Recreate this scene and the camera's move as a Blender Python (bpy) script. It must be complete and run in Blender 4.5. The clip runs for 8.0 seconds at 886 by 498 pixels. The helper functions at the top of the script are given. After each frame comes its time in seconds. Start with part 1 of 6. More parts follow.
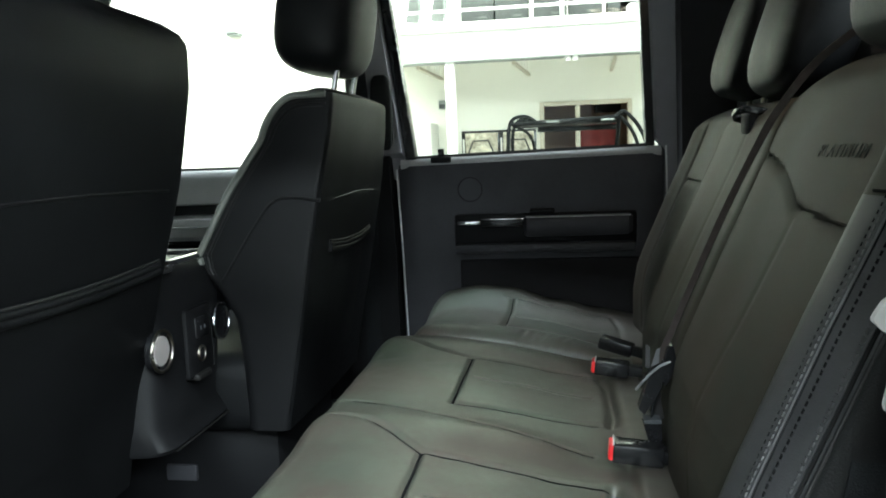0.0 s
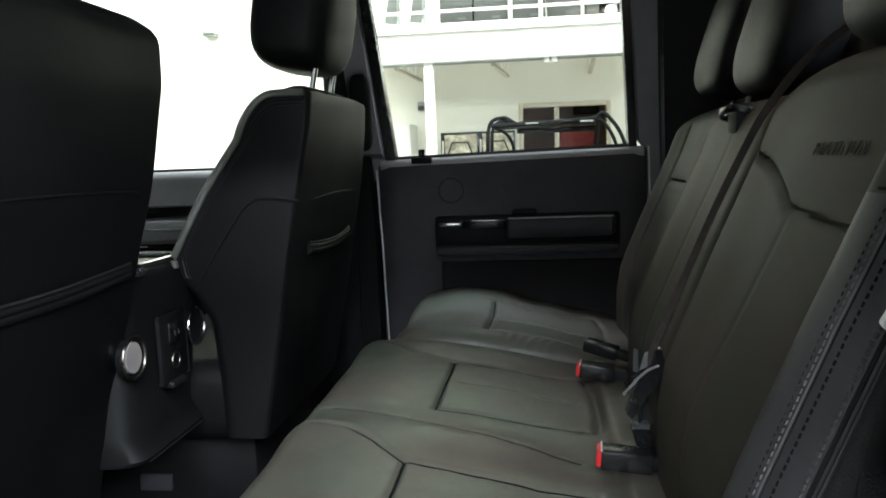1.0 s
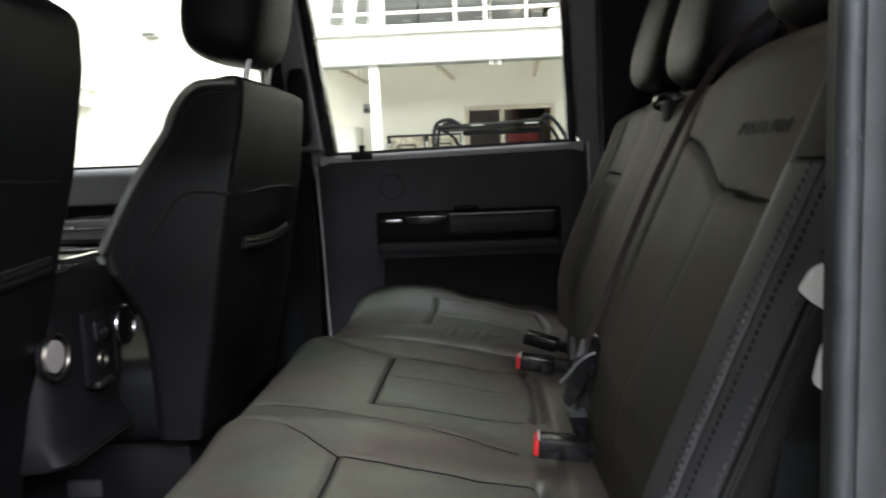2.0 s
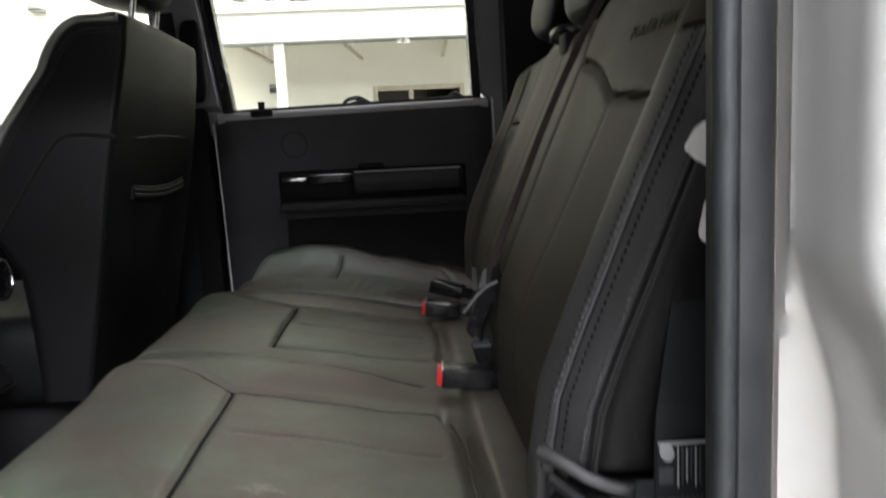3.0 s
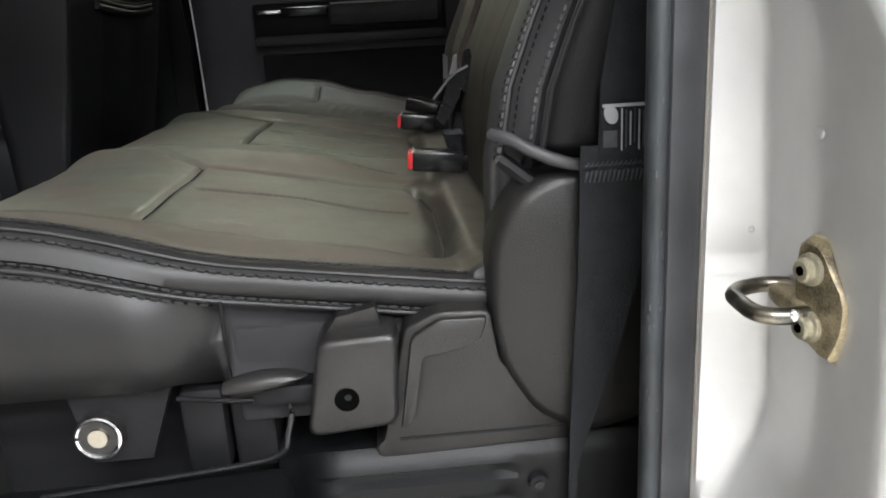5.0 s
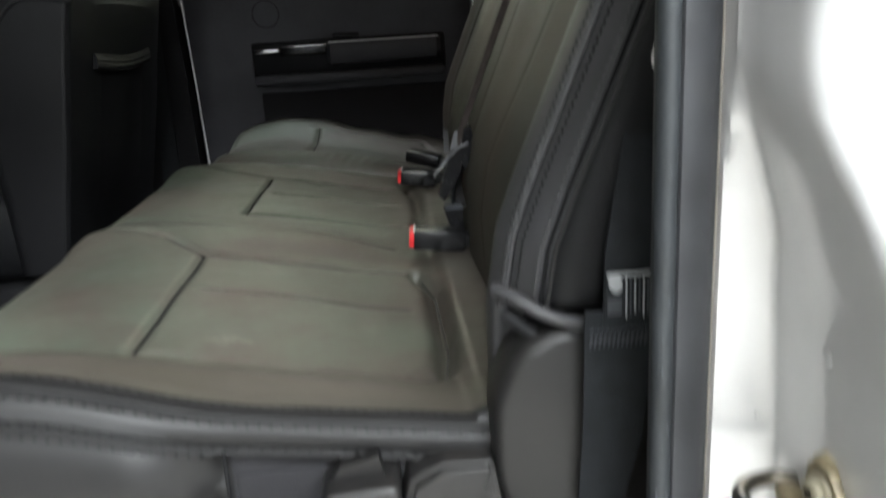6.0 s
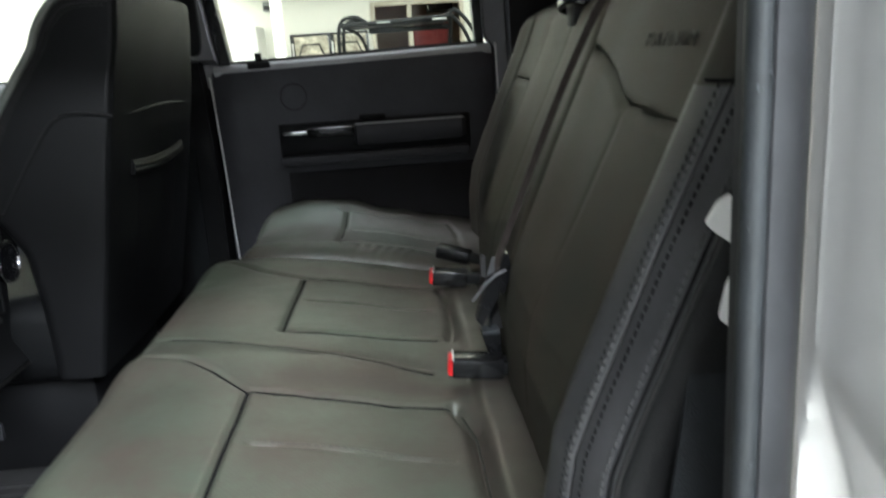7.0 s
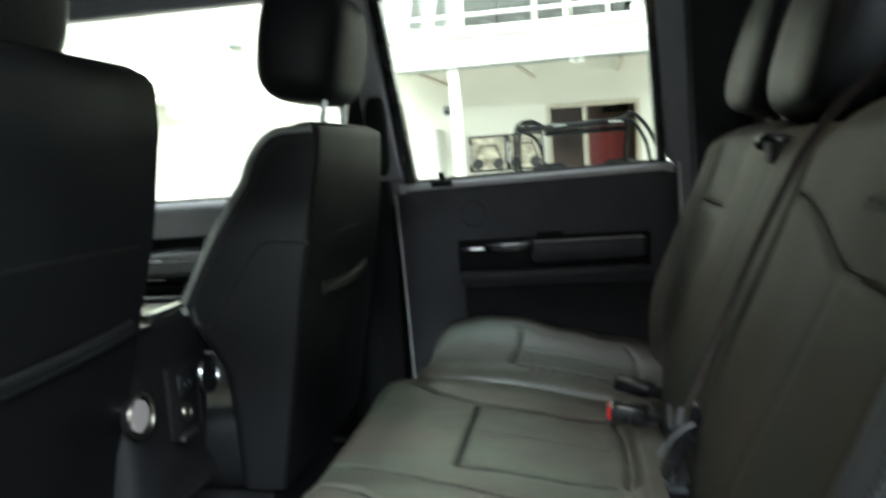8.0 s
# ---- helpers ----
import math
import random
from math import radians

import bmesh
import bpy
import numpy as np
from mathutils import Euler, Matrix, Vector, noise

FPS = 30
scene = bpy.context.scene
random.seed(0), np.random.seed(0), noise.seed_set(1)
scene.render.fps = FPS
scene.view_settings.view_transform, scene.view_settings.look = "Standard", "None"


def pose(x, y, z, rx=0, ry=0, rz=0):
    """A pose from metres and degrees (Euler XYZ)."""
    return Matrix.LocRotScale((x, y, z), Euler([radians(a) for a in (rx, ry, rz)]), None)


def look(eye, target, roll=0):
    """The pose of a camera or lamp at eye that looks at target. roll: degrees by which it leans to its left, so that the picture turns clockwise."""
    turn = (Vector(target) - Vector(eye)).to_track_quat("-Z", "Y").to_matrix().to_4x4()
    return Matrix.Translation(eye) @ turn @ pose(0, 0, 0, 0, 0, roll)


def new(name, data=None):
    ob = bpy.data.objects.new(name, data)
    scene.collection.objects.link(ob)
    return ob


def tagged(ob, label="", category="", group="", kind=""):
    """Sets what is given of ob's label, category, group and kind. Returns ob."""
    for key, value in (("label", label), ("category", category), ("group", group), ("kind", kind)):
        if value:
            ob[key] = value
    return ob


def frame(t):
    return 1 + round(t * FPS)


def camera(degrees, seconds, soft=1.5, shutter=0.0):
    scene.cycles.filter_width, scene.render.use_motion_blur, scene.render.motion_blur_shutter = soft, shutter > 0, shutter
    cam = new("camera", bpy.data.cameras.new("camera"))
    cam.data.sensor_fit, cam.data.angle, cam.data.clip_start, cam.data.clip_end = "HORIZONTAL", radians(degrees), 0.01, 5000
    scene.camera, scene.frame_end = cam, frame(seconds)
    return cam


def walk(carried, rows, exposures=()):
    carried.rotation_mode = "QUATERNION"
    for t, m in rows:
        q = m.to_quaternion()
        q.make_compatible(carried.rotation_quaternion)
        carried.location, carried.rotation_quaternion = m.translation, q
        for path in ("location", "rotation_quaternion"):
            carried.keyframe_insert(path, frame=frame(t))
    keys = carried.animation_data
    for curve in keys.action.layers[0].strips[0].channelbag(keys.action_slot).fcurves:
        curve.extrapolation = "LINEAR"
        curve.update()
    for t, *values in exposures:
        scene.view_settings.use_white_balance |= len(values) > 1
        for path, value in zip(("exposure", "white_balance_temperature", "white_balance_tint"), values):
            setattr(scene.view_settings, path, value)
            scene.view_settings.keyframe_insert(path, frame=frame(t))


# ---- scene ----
cam = camera(60.0, 8.0, soft=1.8, shutter=0.7)
PATH = [
    (0, (0.192, -1.302, 1.559), (-0.1, 0.661, 1.314), -2.2),
    (0.5, (0.193, -1.282, 1.563), (-0.072, 0.685, 1.317), -2.3),
    (1, (0.182, -1.27, 1.555), (-0.056, 0.701, 1.313), -2.2),
    (1.2, (0.189, -1.268, 1.557), (-0.061, 0.702, 1.318), -2.3),
    (2.3, (0.209, -1.247, 1.507), (0.184, 0.739, 1.27), -2.5),
    (2.5, (0.217, -1.243, 1.489), (0.239, 0.742, 1.241), -2.7),
    (3, (0.216, -1.238, 1.447), (0.333, 0.739, 1.169), -2.7),
    (3.5, (0.223, -1.249, 1.375), (0.352, 0.717, 1.029), -2.7),
    (4, (0.225, -1.264, 1.324), (0.352, 0.682, 0.879), -2.8),
    (4.2, (0.228, -1.267, 1.307), (0.351, 0.669, 0.828), -2.9),
    (5.3, (0.234, -1.276, 1.305), (0.359, 0.636, 0.733), -3.3),
    (5.5, (0.233, -1.275, 1.311), (0.36, 0.635, 0.734), -3.3),
    (6, (0.24, -1.241, 1.414), (0.363, 0.672, 0.843), -3.6),
    (6.5, (0.233, -1.221, 1.507), (0.353, 0.697, 0.952), -3.8),
    (7, (0.215, -1.209, 1.552), (0.312, 0.724, 1.049), -3.9),
    (7.5, (0.206, -1.216, 1.584), (0.112, 0.744, 1.198), -4.0),
    (8, (0.2, -1.185, 1.616), (-0.121, 0.775, 1.377), -4.1),
]
walk(cam, [(t, look(eye, target, roll)) for t, eye, target, roll in PATH], exposures=[(0.0, 1.03, 6120, -3), (0.5, 0.8, 6160, 0), (1.2, 0.57, 6320, 6), (2.5, 0.52, 6620, 12), (3.0, 0.45, 6660, 12), (4.0, 0.58, 6800, 13), (5.5, 0.77, 6690, 8.5), (6.5, 0.87, 6450, 6), (7.0, 0.98, 6300, 5), (7.5, 1.16, 6220, -2), (8.0, 0.93, 6170, -1)])

# ---- light ----
world = bpy.data.worlds.new("showroom_air")
scene.world = world
world.use_nodes = True
world.node_tree.nodes["Background"].inputs[0].default_value = (0.8, 0.9, 1.0, 1)
world.node_tree.nodes["Background"].inputs[1].default_value = 0.05


def ceiling_lamp(x, y, z, sx, sy, watts, lean=0, colour=(0.955, 1.0, 1.06)):
    d = bpy.data.lights.new("unseen_room_light", "AREA")
    d.shape, d.size, d.size_y, d.energy, d.color = "RECTANGLE", sx, sy, watts, colour
    ob = new("unseen_room_light", d)
    ob.location = (x, y, z)
    ob.rotation_euler = (math.radians(lean), 0, 0)
    return ob


# ceiling fixtures are unseen; each lamp's power is set by hand
for lx, near, mid in ((-7.0, 14, 10), (-2.5, 20, 14), (2.0, 400, 470), (6.5, 900, 150)):
    ceiling_lamp(lx - 1.4, -7.6, 5.35, 3.6, 1.0, near)
    ceiling_lamp(lx - 0.7, -5.0, 5.35, 3.6, 1.0, mid)
    # unseen washers added to whiten the far wall, tilted away from the truck
    ceiling_lamp(max(lx, -6.0), 4.6, 5.35, 3.6, 1.0, 250 if lx > -6 else 350, 46 if lx == 2.0 else 52, (1.0, 1.0, 0.98))
    # unseen middle row beyond the truck, added for the single seat and floor bounce
    ceiling_lamp(lx, 2.7, 5.35, 3.6, 1.0, 120 if -3 < lx < 3 else 50)


# unseen fill lamp in the cab roof, added to warm and lift the seats
cab_fill = bpy.data.lights.new("cab_fill_light", "AREA")
cab_fill.shape, cab_fill.size, cab_fill.size_y, cab_fill.energy, cab_fill.color = "RECTANGLE", 0.24, 0.12, 0.40, (1.0, 0.80, 0.60)
new("cab_fill_light", cab_fill).location = (0.46, -0.10, 2.105)


# ---- materials ----
def material(name, base, rough=0.5, metal=0.0, vary=0.15, scale=6.0, fine=0.0, fine_scale=400.0, spec=0.5,
             cells=False, tint=None, rough_vary=0.08, coat=0.0):
    """Procedural surface: two scales of tone, roughness change and a fine bump."""
    m = bpy.data.materials.new(name)
    m.use_nodes = True
    nt = m.node_tree
    n, link = nt.nodes, nt.links.new
    b = n["Principled BSDF"]
    b.inputs["Metallic"].default_value = metal
    b.inputs["Specular IOR Level"].default_value = spec
    b.inputs["Coat Weight"].default_value = coat
    tc = n.new("ShaderNodeTexCoord")
    big = n.new("ShaderNodeTexNoise")
    big.inputs["Scale"].default_value, big.inputs["Detail"].default_value = scale, 6
    small = n.new("ShaderNodeTexNoise")
    small.inputs["Scale"].default_value, small.inputs["Detail"].default_value = scale * 14, 4
    link(tc.outputs["Object"], big.inputs["Vector"])
    link(tc.outputs["Object"], small.inputs["Vector"])
    mix = n.new("ShaderNodeMix")
    mix.data_type = "RGBA"
    lo = [max(0, c * (1 - vary)) for c in base]
    hi = [min(1, c * (1 + vary)) for c in (tint or base)]
    mix.inputs["A"].default_value, mix.inputs["B"].default_value = (*lo, 1), (*hi, 1)
    add = n.new("ShaderNodeMath")
    add.operation = "MULTIPLY_ADD"
    add.inputs[1].default_value = 0.35
    link(small.outputs["Fac"], add.inputs[0])
    link(big.outputs["Fac"], add.inputs[2])
    ramp = n.new("ShaderNodeMapRange")
    ramp.inputs["From Min"].default_value, ramp.inputs["From Max"].default_value = 0.50, 0.86
    link(add.outputs[0], ramp.inputs["Value"])
    link(ramp.outputs["Result"], mix.inputs["Factor"])
    link(mix.outputs["Result"], b.inputs["Base Color"])
    rr = n.new("ShaderNodeMapRange")
    rr.inputs["To Min"].default_value, rr.inputs["To Max"].default_value = max(0.02, rough - rough_vary), min(1, rough + rough_vary)
    link(add.outputs[0], rr.inputs["Value"])
    link(rr.outputs["Result"], b.inputs["Roughness"])
    if fine:
        bump = n.new("ShaderNodeBump")
        bump.inputs["Strength"].default_value, bump.inputs["Distance"].default_value = fine, 0.0008
        if cells:
            tex = n.new("ShaderNodeTexVoronoi")
            tex.inputs["Scale"].default_value = fine_scale
            link(tex.outputs["Distance"], bump.inputs["Height"])
        else:
            tex = n.new("ShaderNodeTexNoise")
            tex.inputs["Scale"].default_value, tex.inputs["Detail"].default_value = fine_scale, 5
            link(tex.outputs["Fac"], bump.inputs["Height"])
        link(tc.outputs["Object"], tex.inputs["Vector"])
        link(bump.outputs["Normal"], b.inputs["Normal"])
    return m


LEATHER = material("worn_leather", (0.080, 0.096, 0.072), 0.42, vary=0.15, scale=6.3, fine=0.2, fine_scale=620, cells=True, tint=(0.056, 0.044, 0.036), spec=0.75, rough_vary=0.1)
# copy of the seat leather, darkened for the shade on the backrests
LEATHER_BACK_SHADED = material("shaded_back_leather", (0.0345, 0.0350, 0.0275), 0.56, vary=0.15, scale=6.3, fine=0.2, fine_scale=620, cells=True, tint=(0.0385, 0.0305, 0.0235), spec=0.2, rough_vary=0.1)
LEATHER_EDGE = material("soiled_leather", (0.066, 0.058, 0.046), 0.47, vary=0.25, scale=9, fine=0.2, fine_scale=620, cells=True, tint=(0.050, 0.043, 0.036), spec=0.5)
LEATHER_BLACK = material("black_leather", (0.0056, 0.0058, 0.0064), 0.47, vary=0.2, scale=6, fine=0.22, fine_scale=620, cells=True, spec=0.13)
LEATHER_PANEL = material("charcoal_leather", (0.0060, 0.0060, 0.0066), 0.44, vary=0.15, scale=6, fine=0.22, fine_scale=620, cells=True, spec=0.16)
LEATHER_SIDE = material("charcoal_vinyl", (0.0118, 0.0115, 0.0117), 0.44, vary=0.15, scale=7, fine=0.05, fine_scale=700, cells=True, spec=0.3)
STITCH = material("stitching_thread", (0.021, 0.0205, 0.021), 0.55, vary=0.25, scale=60, spec=0.3)
PUCKER = material("puckered_leather", (0.045, 0.0445, 0.0465), 0.5, vary=0.25, scale=50, spec=0.4)
EMBROIDERY = material("dark_embroidery", (0.024, 0.025, 0.021), 0.6, vary=0.2, scale=60)
STITCH_DARK = material("dark_thread", (0.0085, 0.0085, 0.009), 0.85, vary=0.2, scale=60, spec=0.08)
# lighter copy of the charcoal vinyl, the roll's grey sheen put into it
BOLSTER = material("bolster_sheen_leather", (0.036, 0.0355, 0.038), 0.46, vary=0.25, scale=9, fine=0.14, fine_scale=620, cells=True, spec=0.5)
PLASTIC = material("black_grained_plastic", (0.0080, 0.0080, 0.0090), 0.5, vary=0.2, scale=9, fine=0.25, fine_scale=700, spec=0.16)
PLASTIC_GREY = material("grey_grained_plastic", (0.0132, 0.0126, 0.0124), 0.30, vary=0.12, scale=12, fine=0.45, fine_scale=900, spec=0.35)
PLASTIC_SILL = material("slate_plastic", (0.0026, 0.0028, 0.0033), 0.46, vary=0.12, scale=12, fine=0.4, fine_scale=900, spec=0.28)
GLOSS_BLACK = material("gloss_black_plastic", (0.008, 0.008, 0.009), 0.22, vary=0.1, scale=20)
RUBBER = material("seal_rubber", (0.018, 0.021, 0.024), 0.55, vary=0.25, scale=30, fine=0.25, fine_scale=300)
RUBBER_DARK = material("dark_rubber", (0.024, 0.023, 0.024), 0.6, vary=0.25, scale=30, fine=0.25, fine_scale=300)
# webbing copy with the warm light on the centre belt in its colour
BELT_WARM_LIT = material("warm_lit_webbing", (0.034, 0.027, 0.025), 0.75, vary=0.2, scale=90, fine=0.9, fine_scale=700, spec=0.2)
# pale colour for the window sheen along the seat's front edge
EDGE_SHEEN = material("edge_sheen_leather", (0.105, 0.11, 0.098), 0.42, vary=0.2, scale=20, fine=0.2, fine_scale=620, cells=True)
WEB = material("belt_webbing", (0.0125, 0.014, 0.016), 0.75, vary=0.2, scale=90, fine=0.9, fine_scale=700, spec=0.2)
# flat black that stands for the darkness inside screw and bolt holes
HOLE = material("hole_black", (0.0015, 0.0015, 0.0015), 0.9, spec=0.0, vary=0.1)
CARPET = material("black_carpet", (0.005, 0.005, 0.005), 0.95, vary=0.4, scale=25, fine=0.8, fine_scale=500)
FABRIC = material("dark_felt", (0.0110, 0.0106, 0.0125), 0.9, vary=0.2, scale=25, fine=0.6, fine_scale=700)
CHROME = material("chrome", (0.78, 0.78, 0.79), 0.12, metal=1.0, vary=0.05, scale=20)
STEEL = material("worn_steel", (0.50, 0.47, 0.42), 0.32, metal=1.0, vary=0.25, scale=25, tint=(0.42, 0.36, 0.27))
STEEL_DULL = material("dull_steel", (0.10, 0.10, 0.105), 0.5, metal=0.5, vary=0.25, scale=60)
STEEL_DARK = material("oiled_steel", (0.17, 0.165, 0.155), 0.30, metal=1.0, vary=0.3, scale=60, tint=(0.24, 0.215, 0.17))
GREASE = material("greasy_plate", (0.14, 0.118, 0.078), 0.42, metal=0.5, vary=0.4, scale=55, tint=(0.36, 0.30, 0.19))
BOLT = material("tan_bolt_steel", (0.34, 0.31, 0.23), 0.42, metal=0.5, vary=0.3, scale=60)
PAINT = material("silver_paint", (0.54, 0.54, 0.54), 0.30, metal=0.3, vary=0.05, scale=5, coat=0.5, rough_vary=0.05)
PAINT_EDGE = material("primer_edge", (0.24, 0.215, 0.19), 0.5, vary=0.15, scale=30)
RED = material("red_button", (0.62, 0.018, 0.022), 0.35, vary=0.1, scale=60)
VENT = material("pale_vent_plastic", (0.27, 0.245, 0.24), 0.45, vary=0.06, scale=30)
WHITE_PLASTIC = material("white_plastic", (0.72, 0.72, 0.73), 0.4, vary=0.05, scale=30)
RUBBED = material("rubbed_leather", (0.16, 0.155, 0.13), 0.6, vary=0.2, scale=60)
STRIP = material("slate_rubber", (0.028, 0.029, 0.032), 0.5, vary=0.2, scale=30, fine=0.2, fine_scale=300)
SCUFF = material("scuffed_rubber", (0.04, 0.044, 0.05), 0.7, vary=0.3, scale=60)
LABEL_INK = material("label_print", (0.30, 0.31, 0.32), 0.6, vary=0.1, scale=60)
HEADLINER = material("grey_headliner", (0.20, 0.20, 0.22), 0.9, vary=0.06, scale=12, fine=0.4, fine_scale=600)
# light grey so the window light on caps and rolls sits in the colour
DOOR_CAP_LIT = material("window_lit_door_cap", (0.44, 0.44, 0.45), 0.4, vary=0.08, scale=12, fine=0.3, fine_scale=700)
# armrest likewise: the reflected window light is put into its grey
DOOR_ARM_LIT = material("window_lit_arm_vinyl", (0.26, 0.26, 0.265), 0.45, vary=0.1, scale=12, fine=0.2, fine_scale=700, cells=True)
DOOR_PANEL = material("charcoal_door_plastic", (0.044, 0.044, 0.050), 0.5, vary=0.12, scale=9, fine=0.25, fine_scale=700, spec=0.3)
CONSOLE = material("black_console_plastic", (0.0062, 0.0062, 0.007), 0.5, vary=0.2, scale=9, fine=0.25, fine_scale=700, spec=0.22)
TRIM_GREY = material("grey_pillar_trim", (0.23, 0.225, 0.245), 0.6, vary=0.08, scale=12, fine=0.3, fine_scale=700)
WALL = material("cream_wall_paint", (0.80, 0.80, 0.73), 0.8, vary=0.03, scale=1.2, fine=0.2, fine_scale=60)
WHITE_STEEL = material("white_steel", (0.82, 0.82, 0.79), 0.5, vary=0.03, scale=3)
WALL_GREY = material("bounce_cutting_grey", (0.16, 0.16, 0.165), 0.8, vary=0.05, scale=1.2, fine=0.2, fine_scale=60)
CONCRETE = material("sealed_concrete", (0.56, 0.54, 0.50), 0.35, vary=0.15, scale=1.5, fine=0.15, fine_scale=80)
CEIL = material("white_ceiling", (0.82, 0.82, 0.80), 0.9, vary=0.03, scale=2)
BOX_DARK = material("dark_crate", (0.030, 0.033, 0.033), 0.6, vary=0.2, scale=6)
DISPLAY_GREY = material("grey_green_board", (0.085, 0.092, 0.088), 0.5, vary=0.15, scale=6)
BOX_GREY = material("grey_panel", (0.22, 0.24, 0.23), 0.6, vary=0.2, scale=6)
CAGE = material("black_tube_paint", (0.006, 0.0065, 0.007), 0.6, spec=0.08, vary=0.2, scale=8)
WOOD_RED = material("red_fabric", (0.20, 0.030, 0.028), 0.8, vary=0.2, scale=12)
OFFICE = material("tan_office_wall", (0.33, 0.25, 0.19), 0.8, vary=0.15, scale=2)
POSTER = material("photo_print", (0.42, 0.37, 0.27), 0.5, vary=0.6, scale=9, tint=(0.55, 0.52, 0.42))
SCREEN = material("dark_screen", (0.02, 0.025, 0.03), 0.2, vary=0.2, scale=10)
FRAME_TAUPE = material("taupe_frame_paint", (0.50, 0.46, 0.37), 0.5, vary=0.05, scale=5)


def perforate(m, per_metre, hole=0.14):
    """Rows of small punched holes in a leather."""
    nt = m.node_tree
    n, link = nt.nodes, nt.links.new
    b = n["Principled BSDF"]
    tc = n.new("ShaderNodeTexCoord")
    dots = n.new("ShaderNodeTexVoronoi")
    dots.voronoi_dimensions = "2D"
    dots.inputs["Scale"].default_value, dots.inputs["Randomness"].default_value = per_metre, 0.0
    turn = n.new("ShaderNodeMapping")
    turn.inputs["Rotation"].default_value = (0, 0, radians(45))
    link(tc.outputs["Object"], turn.inputs["Vector"])
    link(turn.outputs["Vector"], dots.inputs["Vector"])
    edge = n.new("ShaderNodeMapRange")
    edge.inputs["From Min"].default_value, edge.inputs["From Max"].default_value = hole, hole + 0.10
    link(dots.outputs["Distance"], edge.inputs["Value"])
    old = b.inputs["Base Color"].links[0].from_socket
    mix = n.new("ShaderNodeMix")
    mix.data_type = "RGBA"
    mix.inputs["A"].default_value = (0.050, 0.052, 0.040, 1)
    link(old, mix.inputs["B"])
    link(edge.outputs["Result"], mix.inputs["Factor"])
    link(mix.outputs["Result"], b.inputs["Base Color"])
    return m


def brown_tint(m, x_plain, x_browned, brown, shade_streaks):
    """Brown tint, patchy towards the rear edge; strips (y of each) paint shade beside the rolls."""
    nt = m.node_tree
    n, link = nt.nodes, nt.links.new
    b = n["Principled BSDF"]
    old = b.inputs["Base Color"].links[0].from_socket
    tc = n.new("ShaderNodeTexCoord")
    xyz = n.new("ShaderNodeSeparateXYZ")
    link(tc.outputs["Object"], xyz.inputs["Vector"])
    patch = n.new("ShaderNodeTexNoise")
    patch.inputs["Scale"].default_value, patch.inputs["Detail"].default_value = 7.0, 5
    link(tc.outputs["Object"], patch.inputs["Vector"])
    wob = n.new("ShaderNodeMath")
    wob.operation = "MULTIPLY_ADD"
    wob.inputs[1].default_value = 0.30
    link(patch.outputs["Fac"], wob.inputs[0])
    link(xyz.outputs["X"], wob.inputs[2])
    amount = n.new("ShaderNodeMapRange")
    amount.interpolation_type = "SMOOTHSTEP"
    amount.inputs["From Min"].default_value, amount.inputs["From Max"].default_value = x_plain + 0.15, x_browned + 0.15
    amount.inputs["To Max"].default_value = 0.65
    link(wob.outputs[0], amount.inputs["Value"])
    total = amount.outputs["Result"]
    for ys in shade_streaks:
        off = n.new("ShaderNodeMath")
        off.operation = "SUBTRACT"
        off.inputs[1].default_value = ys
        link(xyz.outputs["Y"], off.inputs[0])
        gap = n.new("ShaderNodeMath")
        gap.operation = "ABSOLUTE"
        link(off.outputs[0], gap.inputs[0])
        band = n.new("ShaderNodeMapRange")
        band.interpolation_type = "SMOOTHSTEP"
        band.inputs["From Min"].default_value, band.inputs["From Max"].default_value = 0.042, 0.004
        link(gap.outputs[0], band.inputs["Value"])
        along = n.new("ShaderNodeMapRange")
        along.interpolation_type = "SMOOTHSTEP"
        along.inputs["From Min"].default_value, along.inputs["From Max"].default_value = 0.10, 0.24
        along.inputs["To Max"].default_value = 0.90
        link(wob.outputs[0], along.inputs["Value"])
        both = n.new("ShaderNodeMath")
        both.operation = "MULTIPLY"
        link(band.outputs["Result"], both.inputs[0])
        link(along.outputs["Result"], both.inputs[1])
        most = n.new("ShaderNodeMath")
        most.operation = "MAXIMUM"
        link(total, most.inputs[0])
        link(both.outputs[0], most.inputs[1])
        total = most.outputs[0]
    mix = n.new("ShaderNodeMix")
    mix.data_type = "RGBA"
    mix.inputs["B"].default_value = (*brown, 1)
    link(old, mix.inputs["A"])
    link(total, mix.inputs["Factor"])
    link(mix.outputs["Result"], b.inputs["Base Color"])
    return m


LEATHER_PERF = perforate(material("perforated_leather", (0.084, 0.101, 0.076), 0.44, vary=0.15, scale=6.3, fine=0.2, fine_scale=620, cells=True, tint=(0.059, 0.047, 0.038), spec=0.65, rough_vary=0.1), 190)
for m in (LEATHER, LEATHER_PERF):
    brown_tint(m, 0.13, 0.32, (0.047, 0.037, 0.031), (-0.258, 0.248))


